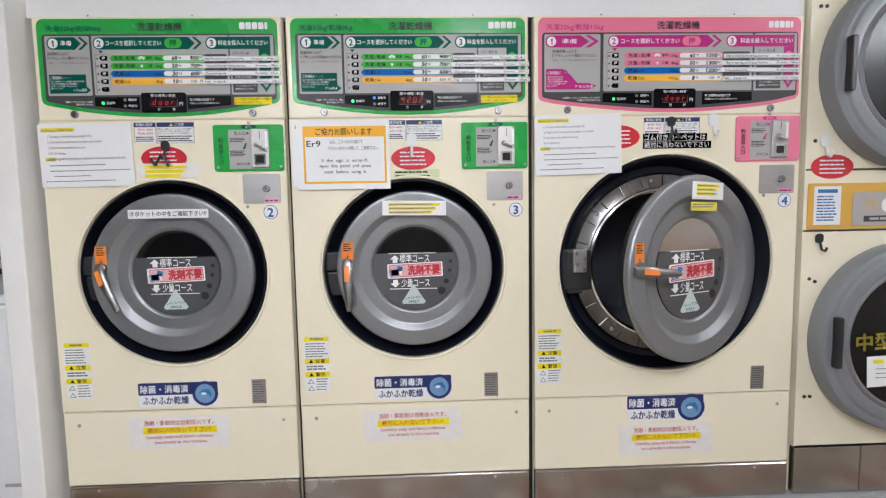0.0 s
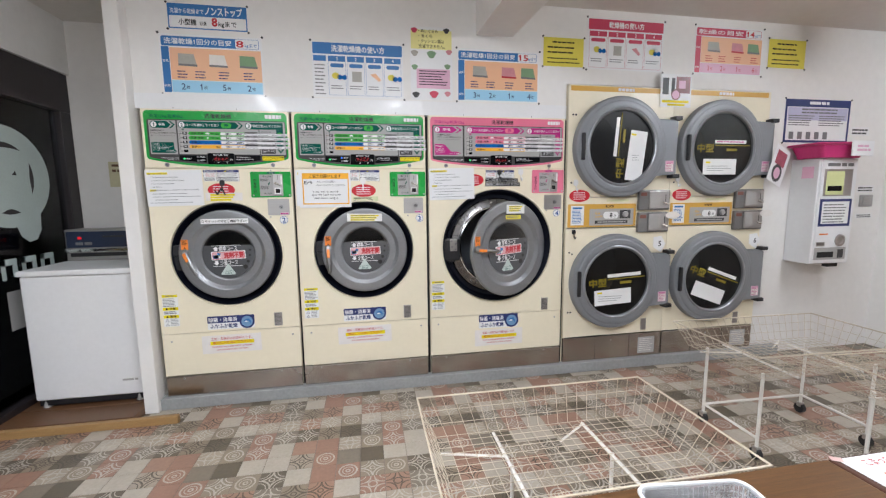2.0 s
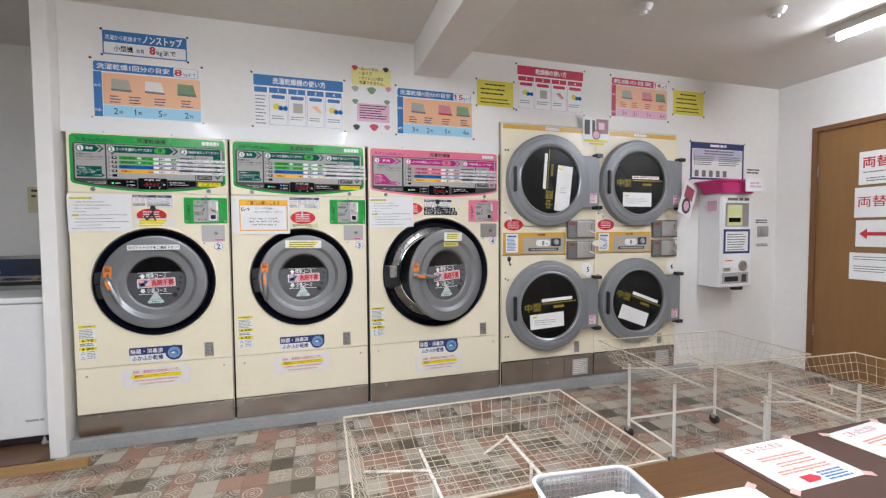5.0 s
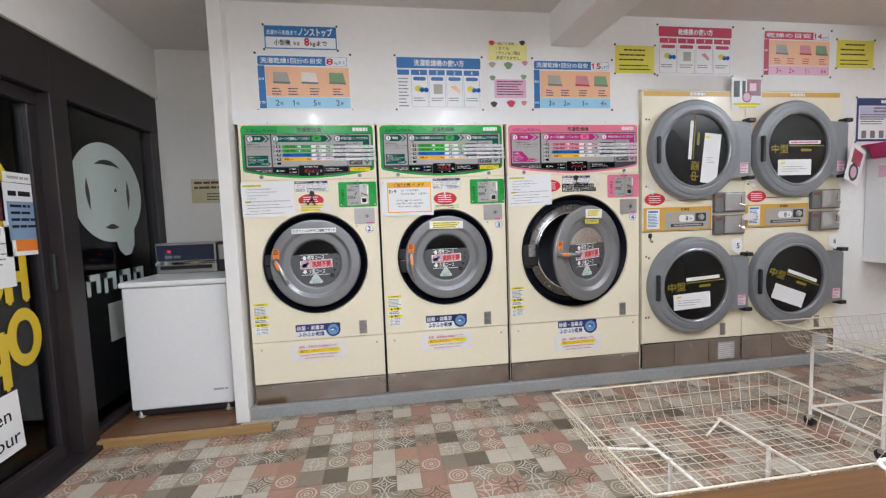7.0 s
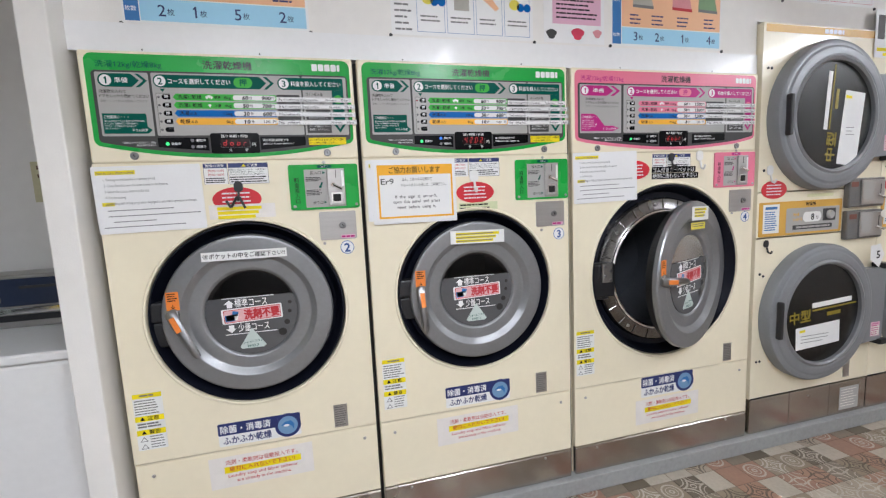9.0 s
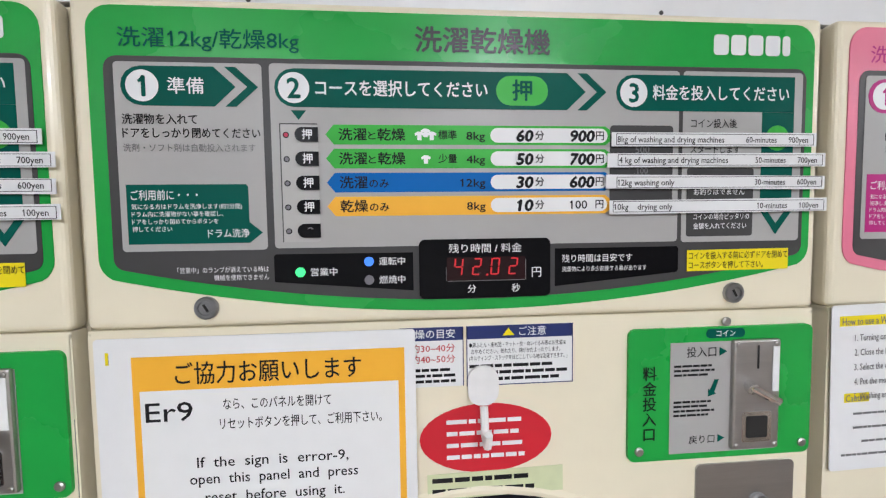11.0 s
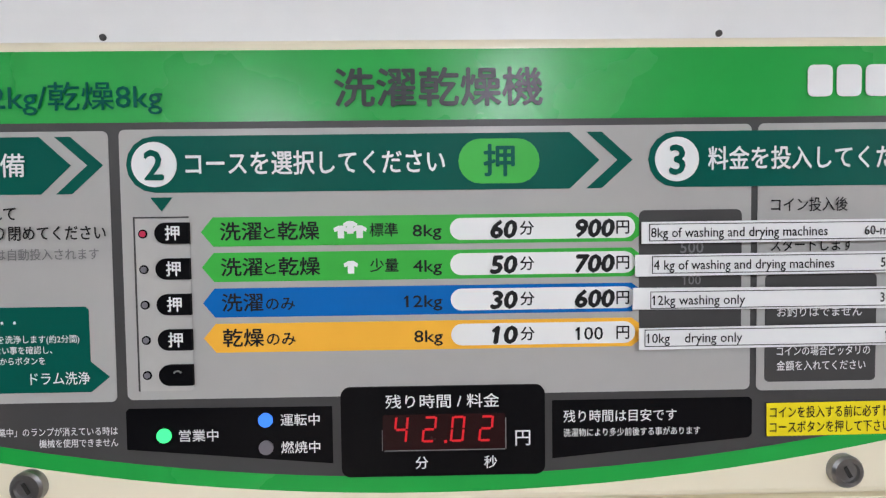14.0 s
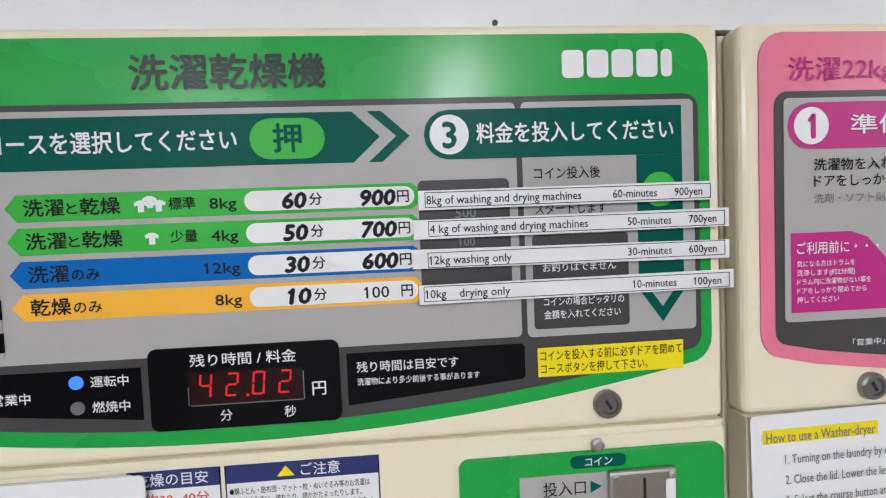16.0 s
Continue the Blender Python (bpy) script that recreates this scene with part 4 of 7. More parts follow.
def door(th, cx, cz, Rd, open_deg, dy, dx, handle_tilt, pasted):
    """A round door; built about its own middle, then hung in the machine."""
    q = Rd / 0.256
    dr = part("door", lathe([(Rd - 0.034, -0.050), (Rd - 0.006, -0.020), (Rd, -0.014), (Rd, 0.001), (Rd - 0.004, 0.0062), (Rd - 0.009, 0.0075), (Rd - 0.0125, 0.0076), (0.2075 * q, 0.0084), (0.205 * q, 0.0083), (0.202 * q, 0.0072), (0.187 * q, -0.0080), (0.184 * q, -0.0092), (0.181 * q, -0.0094), (0.1515 * q, -0.0095), (0.149 * q, -0.0098), (0.145 * q, -0.0115), (0.141 * q, -0.0165), (0.137 * q, -0.020), (0.130 * q, -0.035), (0.137 * q, -0.05)], 96, close=True), "silver", th, "round grey painted door", True)
    dr.location, dr.rotation_euler = (cx + dx, -dy, cz), (0, 0, radians(open_deg))
    part("gasket", lathe([(Rd - 0.030, -0.052), (Rd - 0.022, -0.050), (Rd - 0.006, -0.024), (Rd - 0.001, -0.016)], 72), "black", dr, "black rubber edge of the door", True)
    rg = 0.140 * q
    g = part("door_glass", lathe([(rg, -0.0185), (0, -0.0185)], 48), "smoke", dr, "smoked round glass")
    zc = 0.052 * q
    a0 = math.asin(zc / rg)
    pts = [(rg * 0.995 * math.cos(t), rg * 0.995 * math.sin(t)) for t in [math.pi - a0 + (math.pi + 2 * a0) * i / 40 for i in range(41)]]
    sheet("grey_film", pts, -0.0135, "film_grey", dr)
    p = Print(-0.0128)
    p.shape(rect(-0.088 * q, 0.050 * q, 0.070 * q, 0.0525 * q)).shape(rect(-0.085 * q, -0.069 * q, 0.072 * q, -0.0665 * q))
    p.text("標準コース", -0.050 * q, 0.0335 * q, 0.030 * q, 0.098 * q, bold=0.006)
    p.text("少量コース", -0.046 * q, -0.0485 * q, 0.030 * q, 0.094 * q, bold=0.006)
    s = q
    p.shape([(-0.066 * s, 0.0455 * s), (-0.083 * s, 0.032 * s), (-0.074 * s, 0.032 * s), (-0.074 * s, 0.020 * s), (-0.058 * s, 0.020 * s), (-0.058 * s, 0.032 * s), (-0.049 * s - 0.003, 0.032 * s)])
    p.shape([(-0.066 * s, -0.0625 * s), (-0.083 * s, -0.049 * s), (-0.074 * s, -0.049 * s), (-0.074 * s, -0.037 * s), (-0.058 * s, -0.037 * s), (-0.058 * s, -0.049 * s), (-0.052 * s, -0.049 * s)])
    p.done("white_lettering", "whiteink", dr)
    sheet("red_sticker", rrect(-0.092 * q, -0.030 * q, 0.092 * q, 0.019 * q, 0.004, tilt=2), -0.0126, "paper", dr, "white and red sticker")
    for qx in (rrect(-0.086 * q, -0.0265 * q, 0.087 * q, 0.0155 * q, 0.005, tilt=2),):
        sheet("sticker_border", qx, -0.0123, "redink", dr)
    sheet("sticker_field", rrect(-0.084 * q, -0.0245 * q, 0.085 * q, 0.0135 * q, 0.004, tilt=2), -0.0121, "palepink", dr)
    Print(-0.0118).text("洗剤不要", 0.029 * q, -0.005 * q, 0.034 * q, 0.106 * q, "c", 0.05, 2).done("sticker_lettering", "redink", dr)
    sheet("bucket_mark", [(-0.078 * q, -0.022 * q), (-0.046 * q, -0.021 * q), (-0.040 * q, -0.002 * q), (-0.078 * q, -0.003 * q)], -0.0118, "paper", dr)
    pb = Print(-0.0118).shape(rect(-0.082 * q, -0.024 * q, -0.054 * q, -0.003 * q, 5)).shape(rect(-0.060 * q, -0.008 * q, -0.042 * q, 0.008 * q, -12))
    pb.done("bottle_mark", "posterblue", dr)
    tri = sheet("triangle_sticker", [(-0.006 * q, -0.052 * q), (0.034 * q, -0.112 * q), (0.026 * q, -0.119 * q), (-0.040 * q, -0.119 * q), (-0.046 * q, -0.112 * q)], -0.0122, "frost", dr, "pale green triangular sticker")
    Print(-0.0118).text("シャットアウト", -0.006 * q, -0.098 * q, 0.010 * q, 0.058 * q, "c", 0.02, 3).text("PM2.5", -0.006 * q, -0.111 * q, 0.011 * q, 0.034 * q, "c", 0.02, 3).done("sticker_print", "dgreen", dr)
    for bx, bz, br in ((0.118, 0.022, 0.006), (0.115, -0.008, 0.006), (0.104, -0.044, 0.009), (0.088, -0.076, 0.013)):
        sheet("spot", disc(bx * q, bz * q, br * q, 14), -0.0130, "gap", dr)
    # orange sticker and lever
    hx = -Rd + 0.038
    sheet("orange_sticker", rect(hx - 0.018, 0.035, hx + 0.018, 0.092), 0.0092, "orange", dr, "orange sticker")
    Print(0.0096).bars(hx - 0.013, hx + 0.013, 0.086, 4, 0.007, 0.0035, random.Random(5)).text("↓", hx, 0.046, 0.018, align="c").done("sticker_print", "ink", dr)
    c, sn = math.cos(radians(handle_tilt)), math.sin(radians(handle_tilt))
    L = lambda u, v, d: (hx + u * c - v * sn, -d, 0.012 + u * sn + v * c)
    hb = bmesh.new()
    prof = [(0.024, 0.012, 0.012), (0.014, 0.018, 0.018), (-0.03, 0.0165, 0.028), (-0.08, 0.013, 0.033), (-0.125, 0.0115, 0.036), (-0.140, 0.008, 0.034)]
    rings = []
    for v, hw, d in prof:
        rings.append([hb.verts.new(L(hw * math.cos(a), v, d + 0.008 * math.sin(a))) for a in [2 * math.pi * i / 12 for i in range(12)]])
    for a, b2 in zip(rings, rings[1:]):
        for i in range(12):
            hb.faces.new((a[i], a[(i + 1) % 12], b2[(i + 1) % 12], b2[i]))
    hb.faces.new(rings[0][::-1])
    hb.faces.new(rings[-1])
    bmesh.ops.recalc_face_normals(hb, faces=hb.faces[:])
    part("lever_handle", hb, "lever", dr, "worn metal lever handle", True)
    part("lever_boss", lathe([(0.017, 0.006), (0.017, 0.016), (0.012, 0.020), (0, 0.020)], 20, hx, 0.022), "lever", dr, smooth=True)
    t = bmesh.new()
    f = [t.verts.new(L(u, v, d)) for u, v, d in ((-0.008, 0.004, 0.0305), (0.008, 0.004, 0.0305), (0.008, -0.045, 0.0415), (-0.008, -0.045, 0.0415))]
    t.faces.new(f)
    bmesh.ops.recalc_face_normals(t, faces=t.faces[:])
    part("lever_sticker", t, "orange", dr)
    for kind, x0, z0, x1, z1 in pasted:
        if kind == "text":
            sheet("label_strip", rect(x0, z0, x1, z1), 0.0094, "paper", dr)
            Print(0.0098).text("ポケットの中をご確認下さい!!", x0 + 0.022, (z0 + z1) / 2, 0.0175, x1 - x0 - 0.028, bold=0.015).text("㊟", x0 + 0.004, (z0 + z1) / 2, 0.017).done("strip_lettering", "ink", dr)
        else:
            mt = "paper" if kind == "white" else "lyellow"
            sheet("door_note", rect(x0, z0, x1, z1, -1), 0.0094, mt, dr, "small note with yellow marker")
            if kind == "white":
                p = Print(0.0097)
                n = 3
                for i in range(n):
                    p.shape(rect(x0 + 0.02, z1 - 0.012 - i * 0.0125 - 0.005, x1 - 0.02 - 0.012 * i, z1 - 0.012 - i * 0.0125 + 0.005, -1))
                p.done("marker", "yellow", dr)
                Print(0.0101).bars(x0 + 0.022, x1 - 0.03, z1 - 0.012, 3, 0.0125, 0.0035, random.Random(8)).done("note_print", "greyink", dr)
            else:
                Print(0.0098).bars(x0 + 0.008, x1 - 0.008, z1 - 0.007, 2, 0.008, 0.0035, random.Random(8)).done("note_print", "greyink", dr)
    # drum behind
    part("drum", lathe([(0.235 * q, -0.058), (0.228 * q, -0.30), (0.20 * q, -0.46), (0, -0.46)], 48, cx, cz), "drum", th, "dark steel drum", True)
    part("latch_block", box(cx - Rd - 0.034, cx - Rd + 0.022, 0.012, 0.052, cz - 0.085, cz - 0.006, 0.006), "black", th)
    part("latch_block", box(cx - Rd - 0.034, cx - Rd + 0.022, 0.004, 0.052, cz - 0.003, cz + 0.060, 0.006), "black", th)
    return dr


def stickers(th, w, o, number, col):
    """Labels below and above the door; o holds their left edges."""
    rnd = random.Random(int(number))
    # caution column
    x, z1 = o["caution"]
    c = sheet("caution_label", rect(x, z1 - 0.186, x + 0.082, z1), 0.0006, "paper", th, "white and yellow caution label")
    p = Print(0.0010)
    for za, h in ((0, 0.016), (0.073, 0.019), (0.118, 0.019)):
        p.shape(rect(x + 0.001, z1 - za - h, x + 0.081, z1 - za - 0.001))
    p.done("yellow_bar", "yellow", th)
    p = Print(0.0014).text("注意", x + 0.035, z1 - 0.0825, 0.015, 0.032, bold=0.012).text("警告", x + 0.035, z1 - 0.1275, 0.015, 0.032, bold=0.012)
    p.shape([(x + 0.014, z1 - 0.0885), (x + 0.028, z1 - 0.0885), (x + 0.021, z1 - 0.0765)]).shape([(x + 0.014, z1 - 0.1335), (x + 0.028, z1 - 0.1335), (x + 0.021, z1 - 0.1215)])
    p.done("label_print", "ink", th)
    p = Print(0.0014)
    p.bars(x + 0.004, x + 0.078, z1 - 0.024, 6, 0.0085, 0.0034, rnd)
    p.bars(x + 0.006, x + 0.076, z1 - 0.100, 2, 0.009, 0.005, rnd)
    p.bars(x + 0.036, x + 0.078, z1 - 0.143, 5, 0.0088, 0.003, rnd)
    for zz in (0.152, 0.176):
        p.shape([(x + 0.008, z1 - zz - 0.006), (x + 0.030, z1 - zz - 0.006), (x + 0.019, z1 - zz + 0.011)])
    p.bars(x + 0.02, x + 0.062, z1 - 0.008, 1, 0.01, 0.005, rnd, 0)
    p.done("label_print", "greyink", th)
    p = Print(0.0017)
    for zz in (0.152, 0.176):
        p.shape([(x + 0.0115, z1 - zz - 0.004), (x + 0.0265, z1 - zz - 0.004), (x + 0.019, z1 - zz + 0.0075)])
    p.done("label_mark", "whiteink", th)
    # navy fluffy-drying sticker
    x, z1 = o["fluffy"]
    sw, shh = o["fsize"]
    sheet("fluffy_sticker", rrect(x, z1 - shh, x + sw, z1, 0.005), 0.0006, "paper", th, "navy and white drying sticker")
    sheet("navy_band", rrect(x, z1 - shh * 0.52, x + sw, z1, 0.005), 0.0009, "navyprint", th)
    cxr, czr, rr = x + sw * 0.84, z1 - shh * 0.5, shh * 0.53
    sheet("round_emblem", disc(cxr, czr, rr), 0.0012, "navyprint", th)
    sheet("emblem_field", disc(cxr, czr, rr * 0.76), 0.0015, "emblem", th)
    sheet("emblem_shape", [(cxr + rr * a, czr + rr * b) for a, b in ((-0.5, 0.05), (-0.2, 0.32), (0.25, 0.38), (0.5, 0.05), (0.42, -0.4), (0.3, -0.1), (0.0, 0.08), (-0.2, -0.05))], 0.0018, "posterblue", th)
    sheet("emblem_light", disc(cxr - rr * 0.1, czr + rr * 0.0, rr * 0.22, 14, rr * 0.1), 0.0021, "whiteink", th)
    Print(0.0013).text("除菌・消毒済", x + sw * 0.03, z1 - shh * 0.28, shh * 0.36, sw * 0.60, bold=0.02).done("band_lettering", "whiteink", th)
    Print(0.0011).text("ふかふか乾燥", x + sw * 0.05, z1 - shh * 0.76, shh * 0.36, sw * 0.58, bold=0.025).done("fluffy_lettering", "navyprint", th)
    # type plate
    x, z1 = o["vent"]
    sheet("type_plate", rect(x, z1 - 0.081, x + 0.046, z1), 0.0008, "plate", th, "small metal type plate")
    Print(0.0012).bars(x + 0.004, x + 0.042, z1 - 0.009, 9, 0.008, 0.0035, rnd).done("plate_print", "greyink", th)
    # soap note
    x, z1 = o["soap"]
    sheet("soap_note", rect(x, z1 - 0.108, x + 0.325, z1, 0.4), 0.0008, "towelw", th, "clear laminated note about soap", 0.0004)
    sheet("marker", rect(x + 0.045, z1 - 0.058, x + 0.285, z1 - 0.036, 0.4), 0.0012, "yellow", th)
    q = Print(0.0016).text("洗剤・柔軟剤は自動投入です。", x + 0.050, z1 - 0.022, 0.0185, 0.225, tilt=0.4)
    q.text("絶対に入れないで下さい!", x + 0.060, z1 - 0.046, 0.0190, 0.205, bold=0.01, tilt=0.4)
    q.text("Laundry soap and fabric softener", x + 0.055, z1 - 0.0685, 0.0155, 0.218, tilt=0.4)
    q.text("are already in the machine.", x + 0.08, z1 - 0.0865, 0.0155, 0.172, tilt=0.4)
    q.done("note_lettering", "redink", th)
    # hints label
    x, z1 = o["warn"]
    wa, wb = 0.067, 0.118
    sheet("hint_label", rrect(x, z1 - 0.063, x + wa, z1, 0.003), 0.0006, "paper", th, "white drying times label with navy heading")
    sheet("hint_label", rrect(x + wa + 0.003, z1 - 0.063, x + wa + wb, z1, 0.003), 0.0006, "paper", th, "white notice label with navy heading")
    Print(0.0009).shape(rrect(x, z1 - 0.014, x + wa, z1, 0.002)).shape(rrect(x + wa + 0.003, z1 - 0.014, x + wa + wb, z1, 0.002)).shape(rect(x, z1 - 0.063, x + 0.001, z1)).shape(rect(x + wa - 0.001, z1 - 0.063, x + wa, z1)).shape(rect(x + wa + 0.003, z1 - 0.063, x + wa + 0.004, z1)).shape(rect(x + wa + wb - 0.001, z1 - 0.063, x + wa + wb, z1)).shape(rect(x + wa + 0.003, z1 - 0.064, x + wa + wb, z1 - 0.063)).done("label_heading", "navyprint", th)
    Print(0.0012).text("乾燥の目安", x + 0.006, z1 - 0.007, 0.0105, 0.052).text("ご注意", x + wa + wb * 0.5, z1 - 0.007, 0.0105).done("heading_lettering", "whiteink", th)
    Print(0.0012).shape([(x + wa + wb * 0.35, z1 - 0.011), (x + wa + wb * 0.46, z1 - 0.011), (x + wa + wb * 0.405, z1 - 0.003)]).done("warning_mark", "yellow", th)
    Print(0.0009).text("約30~40分", x + 0.012, z1 - 0.022, 0.0095, 0.046).text("約40~50分", x + 0.012, z1 - 0.0335, 0.0095, 0.046).done("times_lettering", "redink", th)
    p = Print(0.0009)
    p.text("●綿ふとん・座布団・マット・枕・ぬいぐるみ等のお洗濯は", x + wa + 0.006, z1 - 0.0205, 0.0058, wb - 0.014)
    p.text(" おやめください。破れたり、綿がかたよったりします。", x + wa + 0.008, z1 - 0.0275, 0.0058, wb - 0.022)
    p.text("(キルティング・ステッチをほどこしている物は洗濯できます。)", x + wa + 0.006, z1 - 0.0345, 0.0058, wb - 0.012)
    p.bars(x + wa + 0.006, x + wa + wb - 0.006, z1 - 0.043, 3, 0.007, 0.0034, rnd)
    p.bars(x + 0.004, x + wa - 0.004, z1 - 0.045, 3, 0.006, 0.003, rnd)
    p.done("small_print", "ink", th)
    # lock plate and number
    x, z1 = o["plate"]
    sheet("lock_plate", rrect(x, z1 - 0.094, x + 0.118, z1, 0.006), 0.002, "plate", th, "brushed metal lock plate", 0.002)
    lock(x + 0.074, z1 - 0.047, 0.002, th)
    sheet("plate_note", rect(x + 0.066, z1 - 0.091, x + 0.112, z1 - 0.079), 0.0025, "mauve", th)
    Print(0.0028).bars(x + 0.068, x + 0.11, z1 - 0.085, 1, 0.01, 0.006, rnd, 0).done("plate_note_print", "magenta", th)
    screw(o["num"][0] - 0.072, o["num"][1] + 0.018, 0, 0.005, th)
    nx, nz = o["num"]
    sheet("number_badge", disc(nx, nz, 0.0225), 0.0006, "blue", th, "round white number sticker")
    sheet("badge_field", disc(nx, nz, 0.0205), 0.0009, "paper", th)
    Print(0.0012).text(number, nx, nz, 0.040, align="c", bold=0.03).done("badge_figure", "badge", th)


ROWS12 = (("洗濯と乾燥", "標準", "8kg", "60", "900"), ("洗濯と乾燥", "少量", "4kg", "50", "700"), ("洗濯のみ", "", "12kg", "30", "600"), ("乾燥のみ", "", "8kg", "10", "100"))
ROWS22 = (("洗濯と乾燥", "標準", "15kg", "60", "1500"), ("洗濯と乾燥", "少量", "8kg", "50", "1300"), ("洗濯のみ", "", "22kg", "30", "1200"), ("乾燥のみ", "", "15kg", "8", "100"))
EN12 = (("8kg of washing and drying machines", "60-minutes", "900yen"), ("4 kg of washing and drying machines", "50-minutes", "700yen"), ("12kg washing only", "30-minutes", "600yen"), ("10kg    drying only", "10-minutes", "100yen"))
EN22 = (("15kg of washing and drying machines", "60-minutes", "1500yen"), ("8kg of washing and drying machines", "50-minutes", "1300yen"), ("22kg washing only", "30-minutes", "1200yen"), ("15kg    drying only", "8-minutes", "100yen"))
m2, m3, m4 = machines
control_panel(m2, 0.757, GREEN, ("洗濯12kg/乾燥8kg",), ROWS12, "door", False, EN12)
control_panel(m3, 0.766, GREEN, ("洗濯12kg/乾燥8kg",), ROWS12, "4202", True, EN12)
control_panel(m4, 0.888, PINK, ("洗濯22kg/乾燥15kg",), ROWS22, "door", False, EN22)
coin_panel(m2, 0.533, 0.751, 1.216, 1.361, GREEN)
coin_panel(m3, 0.547, 0.7615, 1.214, 1.361, GREEN)
coin_panel(m4, 0.667, 0.882, 1.226, 1.372, PINK)
door(m2, 0.383, 0.893, 0.256, 0, 0.0, 0.0, 26, [("text", -0.125, 0.178, 0.125, 0.206)])
door(m3, 0.385, 0.892, 0.254, 0, 0.0, 0.004, 2, [("white", -0.100, 0.175, 0.105, 0.222)])
door(m4, 0.445, 0.880, 0.298, 22, 0.070, 0.056, 84, [("white", -0.040, 0.220, 0.108, 0.275), ("yellow", -0.045, 0.185, 0.078, 0.212)])
part("door_ring", lathe([(0.308, -0.054), (0.306, -0.040), (0.300, -0.034), (0.262, -0.030), (0.256, -0.026)], 72, 0.445, 0.891), "ringsteel", m4, "dull steel ring round the open drum", True)
part("drum_lip", lathe([(0.256, -0.030), (0.254, -0.022), (0.248, -0.019), (0.241, -0.024), (0.238, -0.045), (0.236, -0.10)], 72, 0.445, 0.891), "chrome", m4, "bright rolled lip of the drum", True)
for a in range(0, 360, 15):
    c, sn = math.cos(radians(a)), math.sin(radians(a))
    part("ring_rib", rod((0.445 + 0.264 * c, 0.0290, 0.891 + 0.264 * sn), (0.445 + 0.298 * c, 0.0330, 0.891 + 0.298 * sn), 0.0024, n=6), "ringsteel", m4, smooth=True)
for a in range(0, 360, 45):
    screw(0.445 + 0.281 * math.cos(radians(a + 8)), 0.891 + 0.281 * math.sin(radians(a + 8)), -0.032, 0.007, m4)
part("drum_lifter", lathe([(0.062, -0.440), (0.060, -0.425), (0.0, -0.418)], 28, 0.36, 0.97), "drum", m4, smooth=True)
part("latch_housing", box(0.088, 0.196, 0.006, 0.05, 0.806, 0.945, 0.008), "black", m4, "black door latch housing")
part("latch_plate", box(0.130, 0.176, -0.004, 0.006, 0.868, 0.945, 0.003), "plate", m4)
for x, z in ((0.14, 0.932), (0.166, 0.915), (0.142, 0.895), (0.165, 0.878)):
    screw(x, z, 0.004, 0.006, m4, mat="lever")
stickers(m2, 0.757, dict(caution=(0.019, 0.675), fluffy=(0.246, 0.534), fsize=(0.256, 0.079), vent=(0.613, 0.537), soap=(0.208, 0.420), warn=(0.289, 1.371), plate=(0.617, 1.207), num=(0.7005, 1.085)), "2", GREEN)
stickers(m3, 0.766, dict(caution=(0.019, 0.675), fluffy=(0.246, 0.534), fsize=(0.256, 0.079), vent=(0.613, 0.537), soap=(0.208, 0.420), warn=(0.301, 1.3705), plate=(0.628, 1.205), num=(0.7225, 1.080)), "3", GREEN)
stickers(m4, 0.888, dict(caution=(0.010, 0.681), fluffy=(0.318, 0.440), fsize=(0.265, 0.089), vent=(0.746, 0.534), soap=(0.291, 0.341), warn=(0.361, 1.3705), plate=(0.752, 1.214), num=(0.841, 1.096)), "4", PINK)


# ---- papers, hooks and stickers on the washer dryers ----
def oval(name, x, z, d=0.0008, back=0.066, rx=0.071, rz=0.0375):
    ob = base(name, x, F - d, z, "red oval sticker with white writing", "sticker", "red oval stickers")
    part("oval", slab(disc(0, 0, rx, 36, rz), 0.0, 0.0005), "red", ob)
    Print(0.0005).bars(-rx * 0.6, rx * 0.65, rz * 0.5, 4, rz * 0.34, rz * 0.12, random.Random(2), 0.1).done("sticker_print", "whiteink", ob)
    return ob


def hook(x, z, mat, label):
    ob = base("hook", x, F - 0.001, z, label, "hook")
    part("pad", slab(rrect(-0.013, -0.004, 0.013, 0.028, 0.011), 0.004, 0.004), mat, ob)
    h = rod((0, -0.006, -0.004), (0, -0.012, -0.026), 0.0035, n=8)
    rod((0, -0.012, -0.026), (0, -0.024, -0.030), 0.0035, h, 8)
    rod((0, -0.024, -0.030), (0, -0.030, -0.018), 0.0035, h, 8)
    part("arm", h, mat, ob, smooth=True)
    if mat == "whiteplastic":
        ob.scale = (1.25, 1, 1.3)
    return ob


LINES = ("How to use a Washer-dryer", "1. Turning on the laundry by opening the lid.", "2. Close the lid. Lower the lever handle to the bottom.", "3. Select the course button at the top.", "4. Put the money.", "5. Washing and drying progress is displayed in automatic operation and stops.", "Caution")


